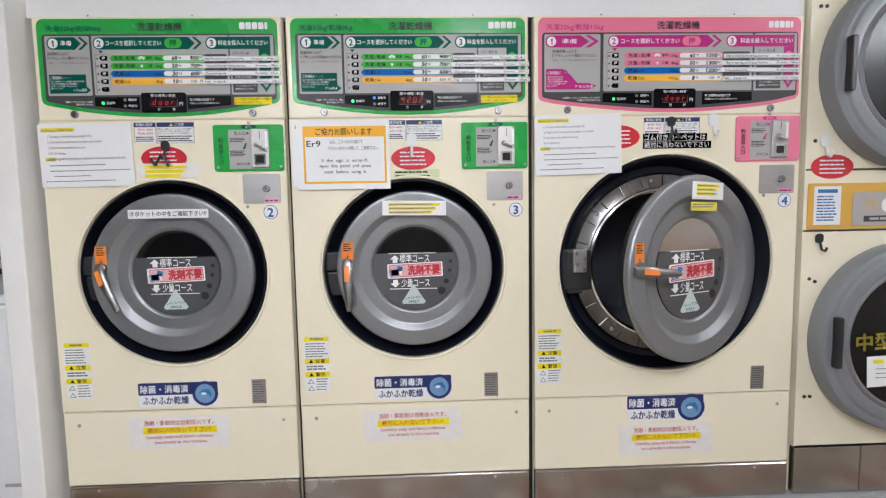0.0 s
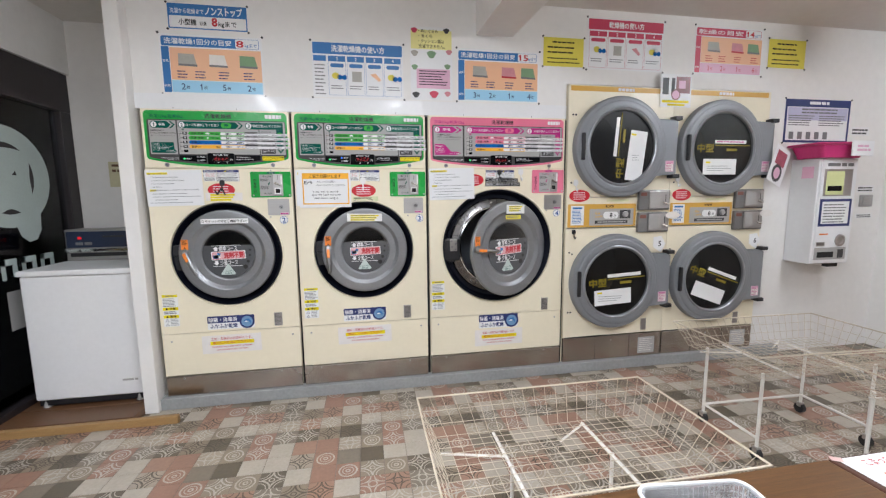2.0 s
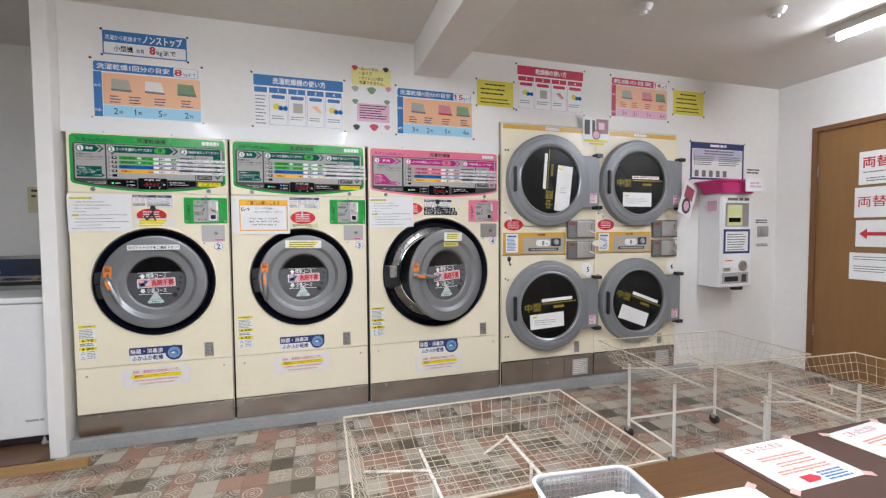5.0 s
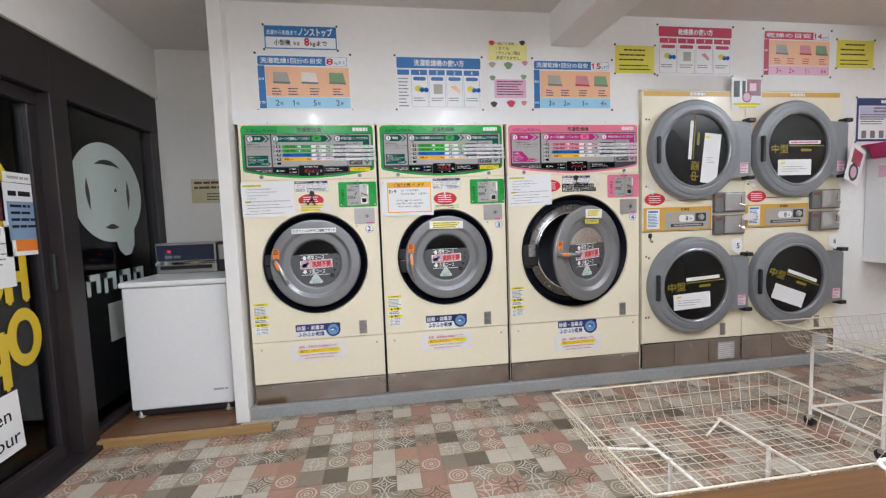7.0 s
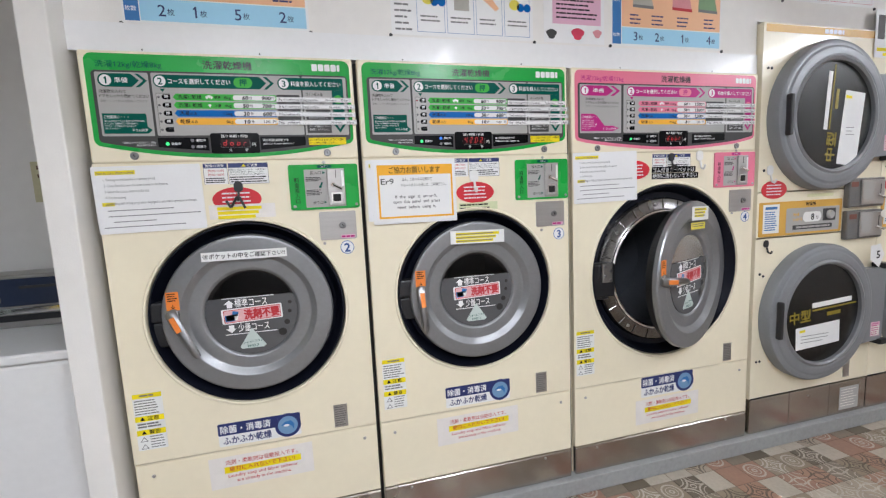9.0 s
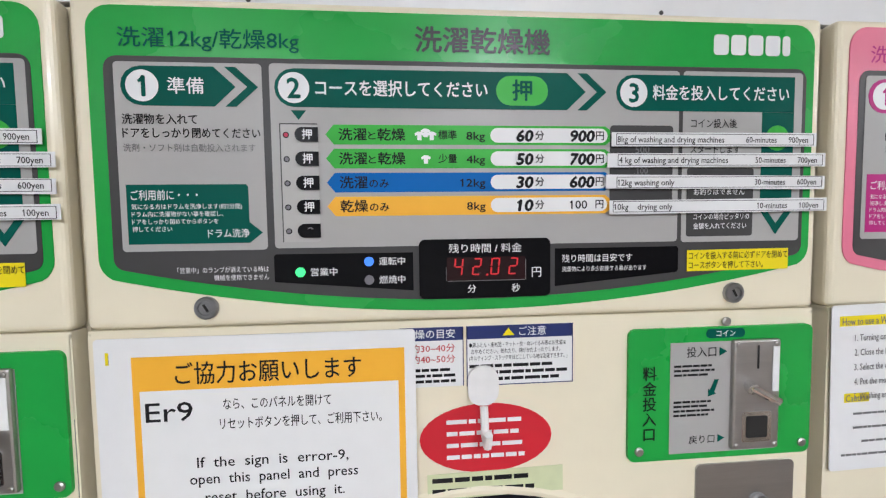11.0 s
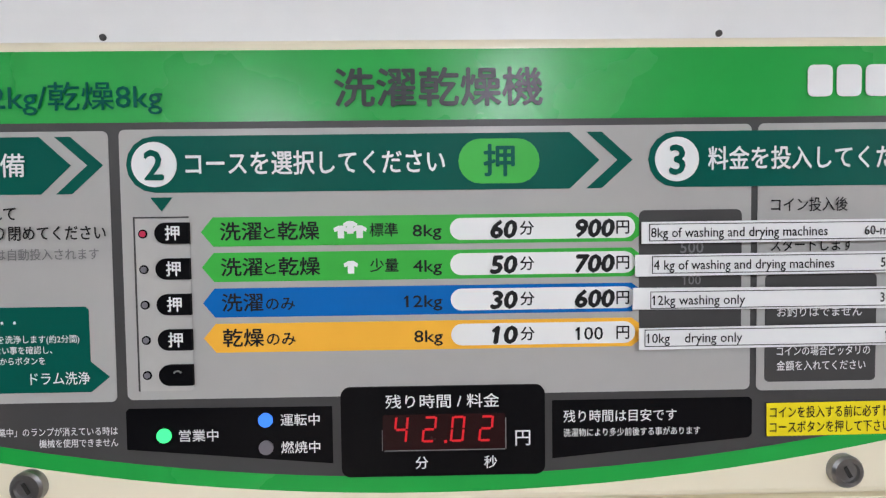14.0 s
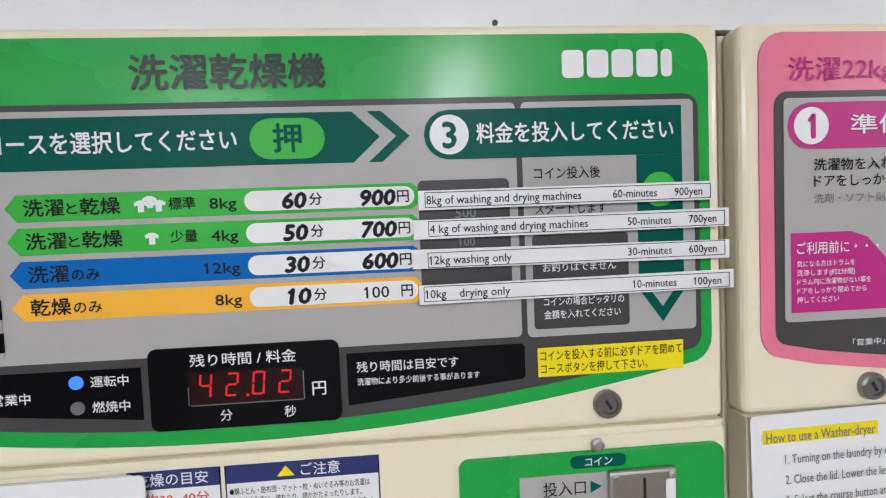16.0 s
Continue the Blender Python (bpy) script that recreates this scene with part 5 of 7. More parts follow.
def how_to(x, z, w, h, tilt):
    ob = base("instruction_sheet", x + w / 2, F - 0.003, z - h / 2, "white laminated A4 sheet of English washing instructions", "notice", "English instruction sheets")
    ob.rotation_euler = (0, radians(-tilt), 0)
    part("paper", slab(rrect(-w / 2, -h / 2, w / 2, h / 2, 0.004), 0.001, 0.001), "film", ob)
    p = Print(0.0013)
    p.shape(rect(-w * 0.465, h * 0.375, -w * 0.11, h * 0.435)).shape(rect(-w * 0.44, -h * 0.085, -w * 0.33, -h * 0.03))
    p.done("marker", "yellow", ob)
    p = Print(0.0017).text(LINES[0], -w * 0.455, h * 0.403, h * 0.062, w * 0.335)
    for i, (s, ww) in enumerate(zip(LINES[1:6], (0.47, 0.58, 0.40, 0.185, 0.83))):
        p.text(s, -w * 0.40, h * (0.305 - 0.088 * i), h * 0.056, w * ww)
    p.text(LINES[6], -w * 0.435, -h * 0.058, h * 0.058, w * 0.10)
    p.bars(-w * 0.40, w * 0.2, -h * 0.155, 1, 0.1, h * 0.013, random.Random(1), 0)
    p.bars(-w * 0.40, w * 0.46, -h * 0.24, 1, 0.1, h * 0.013, random.Random(2), 0)
    p.bars(-w * 0.36, w * 0.04, -h * 0.325, 1, 0.1, h * 0.013, random.Random(3), 0)
    p.bars(-w * 0.45, w * 0.3, -h * 0.405, 1, 0.1, h * 0.013, random.Random(4), 0)
    p.done("lettering", "greyink", ob)
    return ob


how_to(-1.220, 1.370, 0.285, 0.196, 0.8)
how_to(0.338, 1.383, 0.283, 0.192, 1.2)
how_to(-0.440, 1.3705, 0.30, 0.205, 0.0)
er = base("error_notice", -0.2775, F - 0.006, 1.2625, "laminated white notice with orange border", "notice")
er.scale = (0.93, 1, 0.94)
part("paper", slab(rrect(-0.158, -0.1155, 0.158, 0.1155, 0.004), 0.001, 0.001), "film", er)
part("orange_border", slab(rect(-0.136, -0.096, 0.146, 0.096), 0.0014, 0.0003), "amber", er)
part("white_field", slab(rect(-0.129, -0.089, 0.139, 0.060), 0.0018, 0.0003), "paper", er)
p = Print(0.0022).text("ご協力お願いします", 0.003, 0.077, 0.0255, 0.192, "c", 0.004)
p.text("Er9", -0.124, 0.038, 0.029, 0.047).text("なら、このパネルを開けて", -0.046, 0.043, 0.0135, 0.112).text("リセットボタンを押して、ご利用下さい。", -0.050, 0.022, 0.0135, 0.170)
p.text("If  the  sign  is  error-9,", -0.075, -0.018, 0.0160, 0.158).text("open  this  panel  and  press", -0.083, -0.036, 0.0160, 0.176).text("reset  before  using  it.", -0.068, -0.056, 0.0160, 0.146)
p.done("lettering", "ink", er)
oval("oval_sticker", -0.842, 1.260)
oval("oval_sticker", -0.0565, 1.250)
oval("oval_sticker", 0.612, 1.310, 0.0008)
sn = base("marker_note", -0.833, F - 0.0022, 1.222, "small clear note with yellow marker lines", "note")
part("paper", slab(rect(-0.092, -0.022, 0.10, 0.022), 0.0006, 0.0006), "towelw", sn)
q = Print(0.001)
for i in range(3):
    q.shape(rect(-0.068, 0.010 - i * 0.0135 - 0.005, 0.06 - 0.01 * i, 0.010 - i * 0.0135 + 0.005))
q.done("marker", "yellow", sn)
sn = base("pale_note", -0.045, F - 0.0006, 1.200, "pale green strip of small print", "note")
part("paper", slab(rect(-0.075, -0.014, 0.072, 0.014, 1), 0.0006, 0.0006), shade("pale_green_paper", (0.62, 0.66, 0.40), 0.5), sn)
Print(0.001).bars(-0.07, 0.066, 0.006, 2, 0.012, 0.005, random.Random(6)).done("small_print", "ink", sn)
h = hook(-0.835, 1.286, "black", "black plastic hook with a loop of cord on a red sticker")
b = rod((-0.004, -0.020, -0.020), (-0.022, -0.022, -0.052), 0.004, n=8)
rod((-0.022, -0.022, -0.052), (-0.034, -0.022, -0.030), 0.004, b, 8)
rod((0.004, -0.020, -0.020), (0.018, -0.022, -0.055), 0.004, b, 8)
part("cord", b, "black", h, smooth=True)
hook(-0.060, 1.292, "whiteplastic", "white plastic hook on a red sticker")
hook(0.925, 1.345, "whiteplastic", "white plastic hook on cream enamel")
h = hook(0.785, 1.345, "black", "black plastic hook with a loop of cord")
b = rod((-0.004, -0.020, -0.020), (-0.016, -0.022, -0.046), 0.004, n=8)
rod((0.004, -0.020, -0.020), (0.016, -0.022, -0.046), 0.004, b, 8)
part("cord", b, "black", h, smooth=True)
tp = base("tape_label", 0.807, F - 0.001, 1.295, "two black tape strips with white characters", "label")
part("tape", slab(rect(-0.114, 0.001, 0.100, 0.024), 0.0006, 0.0006), "lblack", tp)
part("tape", slab(rect(-0.114, -0.024, 0.114, -0.0005), 0.0006, 0.0006), "lblack", tp)
Print(0.001).text("ゴム付きカーペットは", -0.109, 0.012, 0.021, 0.203, bold=0.01).text("絶対に洗わないで下さい", -0.109, -0.012, 0.021, 0.216, bold=0.01).done("lettering", "whiteink", tp)


# ---- stacked dryers ----
def porthole(dr, cz, glass_tilt, paper, strip, extra):
    """One dryer door with ring, glass, hinge plate and its papers; local x from the dryer's left edge."""
    cx, R = 0.352, 0.322
    dd = part("door", lathe([(R, 0.002), (R, 0.040), (R - 0.006, 0.050), (R - 0.018, 0.055), (R - 0.021, 0.0552), (0.2945, 0.0555), (0.292, 0.056), (0.286, 0.060), (0.283, 0.0604), (0.259, 0.0628), (0.256, 0.0626), (0.248, 0.060), (0.246, 0.050), (0.244, 0.002)], 80, 0, 0, close=True), "silverd", dr, "round grey dryer door", True)
    dd.location = (cx, 0, cz)
    part("chrome_rim", lathe([(0.251, 0.050), (0.250, 0.062), (0.240, 0.066), (0.231, 0.060), (0.230, 0.045)], 72), "dryrim", dd, "dull metal rim", True)
    g = part("door_glass", lathe([(0.234, 0.046), (0, 0.046)], 48), "dryglass", dd, "dark round glass")
    hp = [(0.20, 0.185), (0.385, 0.180), (0.405, 0.165), (0.405, -0.165), (0.385, -0.175), (0.25, -0.185), (0.295, -0.09), (0.312, 0.0), (0.29, 0.10)]
    part("hinge_plate", slab(hp, 0.046, 0.04), "silverd", dd)
    for z in (0.19, -0.185):
        hb = box(0.372, 0.425, -0.062, -0.004, z - 0.013, z + 0.013, 0.004)
        part("hinge", hb, "black", dd)
    part("grip", box(-0.290, -0.268, -0.078, -0.055, -0.085, 0.085, 0.006), "black", dd, "black vertical grip")
    sheet("mauve_label", rect(0.325, -0.155, 0.385, -0.085), 0.0465, "mauve", dd)
    Print(0.0469).bars(0.33, 0.38, -0.093, 6, 0.0105, 0.004, random.Random(4)).done("label_print", "magenta", dd)
    sheet("label_field", rect(0.328, -0.152, 0.382, -0.105), 0.0467, "towelw", dd)
    c, s = math.cos(radians(glass_tilt)), math.sin(radians(glass_tilt))
    rot = lambda pts: [(x * c - z * s, x * s + z * c) for x, z in pts]
    q = Print(0.0472)
    q.text("中型", -0.195 * c + 0.0 * s, -0.195 * s, 0.062, 0.125, bold=0.03, tilt=glass_tilt)
    q.shape(rot(rect(-0.06, 0.016, 0.215, 0.024))).shape(rot(rect(0.03, -0.018, 0.115, 0.0)))
    q.done("yellow_print", shade("olive_print", (0.22, 0.17, 0.01), 0.5), dd, "dark yellow print on the glass")
    sheet("paper_strip", rot(rect(-0.062, 0.032, 0.185, 0.055)), 0.0476, "paper", dd)
    Print(0.048).bars(-0.05, 0.17, 0.0435, 1, 0.02, 0.008, random.Random(7), 0).done("strip_print", "magenta", dd) if abs(glass_tilt) < 1 else None
    (x0, z0, x1, z1, tl) = paper
    sheet("pasted_note", rect(x0, z0, x1, z1, tl), 0.0480, "paper", dd, "white note on the glass")
    if abs(tl) < 20:
        p = Print(0.0485).shape(rect(x0 + 0.02, z1 - 0.03, x0 + 0.055, z1 - 0.018, tl))
        p.done("marker", "yellow", dd)
        Print(0.0485).bars(x0 + 0.03, x1 - 0.03, (z0 + z1) / 2 + 0.004, 3, 0.015, 0.003, random.Random(9), 0.4).done("note_print", "greyink", dd)
    part("drum", lathe([(0.30, 0.0005), (0.30, -0.02), (0.30, -0.42), (0, -0.42)], 40, cx, cz), "drum", dr, "dark dryer drum", True)
    return dd


def tumble_dryer(x0, w, number, label, doors):
    dr = base("tumble_dryer", x0, F, 0.0, label, "tumble dryer", "stacked tumble dryers")
    for x in (0.0, w - 0.02):
        part("side_panel", box(x, x + 0.02, 0.0210, 0.60, 0.07, 1.905), "cream", dr)
    part("top_panel", box(0.02, w - 0.02, 0.0210, 0.60, 1.885, 1.905), "cream", dr)
    part("front_panel", front_plate(w, 1.195, 1.905, 0.352, 1.515, 0.308), "cream", dr, smooth=True)
    part("front_panel", front_plate(w, 0.242, 0.992, 0.352, 0.628, 0.308), "cream", dr, smooth=True)
    part("middle_panel", box(0.001, w - 0.001, 0.0, 0.02, 0.994, 1.193, 0.003), "cream", dr)
    e = box(0.0, 0.003, 0.0, 0.0205, 0.242, 1.905)
    box(w - 0.003, w, 0.0, 0.0205, 0.242, 1.905, bm=e)
    box(0.003, w - 0.003, 0.0, 0.0205, 1.902, 1.905, bm=e)
    part("panel_edge", e, "cream", dr)
    for a, c in ((0.002, 0.24), (0.242, 0.50), (0.502, w - 0.004)):
        part("skirt_plate", box(a, c, -0.003, 0.02, 0.072, 0.238, 0.003), "steel", dr, "stainless skirt plate")
    screw(0.36, 0.205, 0.003, 0.005, dr)
    sheet("type_plate", rect(0.57, 0.092, 0.70, 0.21), 0.0036, "grey", dr)
    Print(0.004).bars(0.58, 0.69, 0.195, 7, 0.014, 0.0035, random.Random(3)).done("plate_print", "towelw", dr)
    sheet("vent_plate", rect(0.585, 0.262, 0.628, 0.345), 0.001, "plate", dr)
    sheet("ochre_band", rect(0.012, 1.868, w - 0.02, 1.899), 0.001, "ochre", dr)
    logo(0.34, 1.874, 0.47, 1.893, 0.0015, dr)
    # middle control strip
    sheet("control_strip", rrect(0.012, 0.998, 0.505, 1.150, 0.006), 0.003, "ochre", dr, "ochre control strip", 0.003)
    sheet("notice", rect(0.032, 1.012, 0.125, 1.140), 0.0036, "paper", dr)
    p = Print(0.004).shape(rect(0.044, 1.118, 0.112, 1.130))
    p.bars(0.042, 0.116, 1.106, 9, 0.0098, 0.005, random.Random(2)).done("notice_print", "posterblue", dr)
    sheet("grey_plate", rrect(0.165, 1.008, 0.488, 1.118, 0.005), 0.0045, "grey", dr)
    sheet("price_tag", rrect(0.265, 1.052, 0.375, 1.098, 0.02), 0.005, "paper", dr)
    Print(0.0054).text("8", 0.322, 1.075, 0.042, align="c", bold=0.02).text("分", 0.342, 1.07, 0.018).done("price_lettering", "ink", dr)
    Print(0.005).text("乾燥", 0.205, 1.088, 0.018, 0.036).text("100円", 0.205, 1.066, 0.018, 0.052).done("label_lettering", "ochre", dr)
    sheet("dark_bar", rect(0.205, 1.020, 0.445, 1.040), 0.005, "dgrey", dr)
    Print(0.0054).bars(0.225, 0.43, 1.03, 1, 0.01, 0.008, random.Random(5), 0).done("bar_print", "grey", dr)
    sheet("knob_field", rrect(0.385, 1.052, 0.465, 1.108, 0.004), 0.005, "dgrey", dr)
    part("knob", lathe([(0.020, 0.005), (0.020, 0.012), (0.016, 0.018), (0, 0.018)], 20, 0.425, 1.08), "grey", dr, smooth=True)
    Print(0.0036).text("乾燥機", 0.31, 1.134, 0.018, 0.06, "c", bold=0.01).done("title_lettering", "ink", dr)
    for z0 in (0.955, 1.105):
        cb = part("coin_box", box(0.512, 0.745, -0.024, 0.0, z0, z0 + 0.135, 0.006), "boxmetal", dr, "dull metal coin box")
        part("coin_plate", box(0.585, 0.735, -0.030, -0.0245, z0 + 0.010, z0 + 0.125, 0.003), "plate", cb)
        part("red_label", slab(rrect(0.524, z0 + 0.095, 0.570, z0 + 0.118, 0.004), 0.0246, 0.0005), "brownlabel", cb)
        Print(0.0246).bars(0.522, 0.575, z0 + 0.068, 4, 0.014, 0.008, random.Random(1)).done("label_print", "greyink", cb)
        part("coin_slot", slab(rect(0.705, z0 + 0.06, 0.709, z0 + 0.105), 0.0306, 0.0004), "gap", cb)
        sheet("slot_notice", rect(0.595, z0 + 0.03, 0.66, z0 + 0.115), 0.0306, "grey", cb)
        lv = rod((0.69, -0.03, z0 + 0.055), (0.722, -0.042, z0 + 0.040), 0.006, n=8)
        part("lever", lv, "chrome", cb, smooth=True)
    # number flag below the coin boxes
    part("number_flag", slab([(0.60, 0.925), (0.66, 0.932), (0.69, 0.88), (0.66, 0.82), (0.60, 0.86)], 0.07, 0.0008), "paper", dr, "white number flag")
    Print(0.0712).text(number, 0.648, 0.882, 0.05, align="c", bold=0.02).done("flag_figure", "ink", dr)
    part("pale_tag", slab(disc(0.765, 1.068, 0.055, 24, 0.024), 0.034, 0.001), "towelw", dr)
    sheet("pale_strip", rect(0.29, 1.165, 0.45, 1.178), 0.001, shade("faded_yellow", (0.72, 0.70, 0.42), 0.5), dr)
    for sx, sz in ((0.03, 1.72), (0.05, 1.72), (0.03, 1.29), (0.03, 0.83), (0.05, 0.82), (0.03, 0.42), (0.05, 0.42)):
        screw(sx, sz, 0, 0.006, dr, mat="black")
    for (cz, tl, paper, strip, ex) in doors:
        porthole(dr, cz, tl, paper, strip, ex)
    return dr


d_a = tumble_dryer(1.243, 0.752, "5", "cream double stacked tumble dryer beside the washer dryers",
                   [(1.515, 86, (0.045, -0.215, 0.165, 0.105, -6), None, None), (0.628, 3, (-0.155, -0.155, 0.115, -0.05, 3), None, None)])
d_b = tumble_dryer(1.998, 0.757, "6", "cream double stacked tumble dryer at the end of the row",
                   [(1.515, 0, (-0.145, -0.175, 0.115, -0.07, 0), None, None), (0.628, -20, (-0.165, -0.165, 0.095, -0.06, -20), None, None)])
for x in (1.335, 2.095):
    oval("oval_sticker", x, 1.205, 0.0008, rx=0.073, rz=0.040)
hook(1.30, 0.955, "black", "black plastic hook on the dryer")
hook(1.305, 1.275, "whiteplastic", "white plastic hook on the dryer")
hook(2.055, 1.30, "whiteplastic", "white plastic hook on the dryer")


def photo_note(x, z, tilt, label, d):
    ob = base("photo_notice", x, F - d, z, label, "notice")
    ob.rotation_euler = (0, radians(-tilt), 0)
    part("paper", slab(rect(-0.115, -0.09, 0.115, 0.12), 0.001, 0.001), "film", ob)
    p = Print(0.0014).shape(rect(-0.10, -0.01, -0.055, 0.095)).shape(rect(-0.035, -0.01, -0.01, 0.095))
    p.done("photo", "dgrey", ob)
    Print(0.0014).shape(rect(0.0, 0.0, 0.105, 0.105)).shape(disc(0.0, -0.01, 0.035, 20)).done("photo", shade("dark_red_photo", (0.22, 0.06, 0.06), 0.4, var=0.5, scale=25), ob)
    Print(0.0018).shape(disc(0.0, -0.01, 0.027, 20)).shape(rect(0.02, 0.03, 0.07, 0.08)).done("photo", "mauve", ob)
    Print(0.0014).shape(rect(-0.10, -0.062, 0.10, -0.047)).shape(rect(-0.06, -0.082, 0.07, -0.069)).done("marker", "yellow", ob)
    return ob


photo_note(2.0, 1.875, 0, "white photo notice with yellow lines between the dryers", 0.004)
nb = base("tilted_notice", 2.79, F - 0.07, 1.40, "white photo sheet hanging tilted from the dryer", "notice")
nb.rotation_euler = (0, radians(22), radians(12))
part("paper", slab(rect(-0.085, -0.13, 0.085, 0.13), 0.001, 0.001), "film", nb)
Print(0.0014).shape(rect(-0.055, 0.0, 0.055, 0.10)).done("photo", shade("red_photo", (0.32, 0.06, 0.09), 0.4, var=0.5, scale=25), nb)
Print(0.0014).shape(disc(0.0, -0.055, 0.055, 24, 0.062)).done("photo", "dgrey", nb)
Print(0.0018).shape(disc(0.0, -0.055, 0.034, 24, 0.040)).done("photo", "mauve", nb)


# ---- posters on the wall ----
def poster(name, x0, z0, x1, z1, label, mat="film", pins=True):
    ob = base(name, (x0 + x1) / 2, W - 0.0005, (z0 + z1) / 2, label, "poster", "wall posters")
    w, h = x1 - x0, z1 - z0
    part("sheet", slab(rect(-w / 2, -h / 2, w / 2, h / 2), 0.001, 0.001), mat, ob)
    if pins:
        for sx in (-1, 1):
            for sz in (-1, 1):
                part("pin", slab(disc(sx * (w / 2 + 0.004), sz * (h / 2 + 0.004), 0.006, 10), 0.004, 0.004), "black", ob)
    return ob, w, h


def guide(x0, z0, x1, z1, head, cap, counts, title, title_mat, side, top, low, cols, label):
    ob, w, h = poster("load_guide_poster", x0, z0, x1, z1, label)
    X = lambda u: -w / 2 + u * w
    Z = lambda v: -h / 2 + v * h
    sheet("heading", rrect(X(0.015), Z(0.80), X(0.97), Z(0.965), 0.01), 0.0014, title_mat, ob)
    sheet("heading_box", rrect(X(0.735), Z(0.805), X(0.965), Z(0.96), 0.008), 0.0018, "paper", ob)
    sheet("side_band", rect(X(0.012), Z(0.02), X(0.085), Z(0.79)), 0.0014, side, ob)
    sheet("picture_field", rect(X(0.09), Z(0.235), X(0.985), Z(0.775)), 0.0014, top, ob)
    sheet("count_field", rect(X(0.09), Z(0.025), X(0.985), Z(0.225)), 0.0014, low, ob)
    Print(0.0018).text(title, X(0.045), Z(0.882), h * 0.105, w * 0.65, bold=0.02).text("寝具", X(0.045), Z(0.55), h * 0.05, align="c").text("枚数", X(0.045), Z(0.13), h * 0.05, align="c").done("heading_lettering", "whiteink", ob)
    Print(0.0022).text(head, X(0.745), Z(0.882), h * 0.155, w * (0.07 if len(head) == 1 else 0.115), bold=0.03).done("weight_figure", "redink", ob)
    Print(0.0022).text("kgまで", X(0.83 if len(head) == 1 else 0.865), Z(0.86), h * 0.07, w * 0.12 if len(head) == 1 else w * 0.095).done("weight_lettering", "posterblue", ob)
    for u, mt in cols[0]:
        b = Print(0.0018)
        cx, cz, a, c = X(u), Z(0.575), w * 0.085, h * 0.10
        b.shape([(cx - a, cz - c), (cx + a * 1.15, cz - c * 1.1), (cx + a * 0.8, cz + c), (cx - a * 0.95, cz + c * 1.05)])
        b.done("towel_picture", mt, ob)
        Print(0.0021).shape([(cx - a, cz - c), (cx + a * 1.15, cz - c * 1.1), (cx + a * 1.12, cz - c * 0.75), (cx - a, cz - c * 0.65)]).done("picture_edge", "greyink" if mt != "towelp" else "redink", ob)
    p = Print(0.0018)
    for i, (u, s) in enumerate(zip(cols[1], counts)):
        p.text(s, X(u), Z(0.125), h * 0.15, align="c").text("枚", X(u + 0.045), Z(0.11), h * 0.065, align="c")
        p.bars(X(u - 0.05), X(u + 0.06), Z(0.38), 3, h * 0.05, h * 0.018, random.Random(i + 2), 0.3)
    p.done("count_lettering", "navyprint" if low == "skyblue" else "redink", ob)


def steps(x0, z0, x1, z1, title, mat, label, lead):
    ob, w, h = poster("how_to_poster", x0, z0, x1, z1, label)
    X = lambda u: -w / 2 + u * w
    Z = lambda v: -h / 2 + v * h
    sheet("heading", rrect(X(0.01), Z(0.78), X(0.99), Z(0.985), 0.006), 0.0014, mat, ob)
    Print(0.0018).text(title, X(0.5), Z(0.88), h * 0.13, w * (0.58 if lead else 0.46), "c", bold=0.025).done("heading_lettering", "whiteink", ob)
    first = 0.165 if lead else 0.015
    cw = (0.985 - first) / 4
    p, t, g = Print(0.0014), Print(0.0018), Print(0.0014)
    gi = Print(0.0014)
    if lead:
        p.shape(rect(X(0.015), Z(0.65), X(0.15), Z(0.75)))
        gi.bars(X(0.025), X(0.14), Z(0.58), 9, h * 0.065, h * 0.02, random.Random(4))
    for i in range(4):
        a = first + cw * i
        p.shape(rect(X(a + 0.008), Z(0.65), X(a + cw - 0.012), Z(0.75)))
        p.shape(rrect(X(a + 0.03), Z(0.545), X(a + cw - 0.03), Z(0.615), h * 0.03))
        for e in (X(a + 0.006), X(a + cw - 0.012)):
            p.shape(rect(e, Z(0.04), e + 0.0012, Z(0.65)))
        p.shape(rect(X(a + 0.006), Z(0.04), X(a + cw - 0.012), Z(0.04) + 0.0012))
        t.text(str(i + 1), X(a + cw / 2), Z(0.70), h * 0.085, align="c", bold=0.02)
        gi.bars(X(a + 0.03), X(a + cw - 0.03), Z(0.21), 2, h * 0.045, h * 0.016, random.Random(i))
        c1 = Print(0.0018)
        cx, cz, r = X(a + cw * 0.55), Z(0.385), h * 0.085
        if i in (0, 3):
            c1.shape(disc(cx + r * 0.3, cz - r * 0.2, r * 0.55, 14)).shape(disc(cx + r * 1.3, cz - r * 0.2, r * 0.55, 14))
            c1.done("picture", "blue", ob)
            Print(0.0018).shape(disc(cx - r * 0.6, cz + r * 0.1, r * 0.8, 12, r * 0.7)).done("picture", "lyellow", ob)
        elif i == 1:
            c1.shape(rect(cx - r * 1.1, cz - r * 1.1, cx + r * 1.0, cz + r * 1.1)).done("picture", "cloth", ob)
        else:
            c1.shape([(cx - r * 1.2, cz + r * 0.6), (cx, cz + r * 0.9), (cx + r * 1.2, cz - r * 0.5), (cx + r * 0.7, cz - r * 0.9)]).done("picture", "peach" if lead else "towelp", ob)
    p.done("box_line", mat, ob)
    t.done("step_figure", "whiteink", ob)
    gi.done("small_print", "greyink", ob)


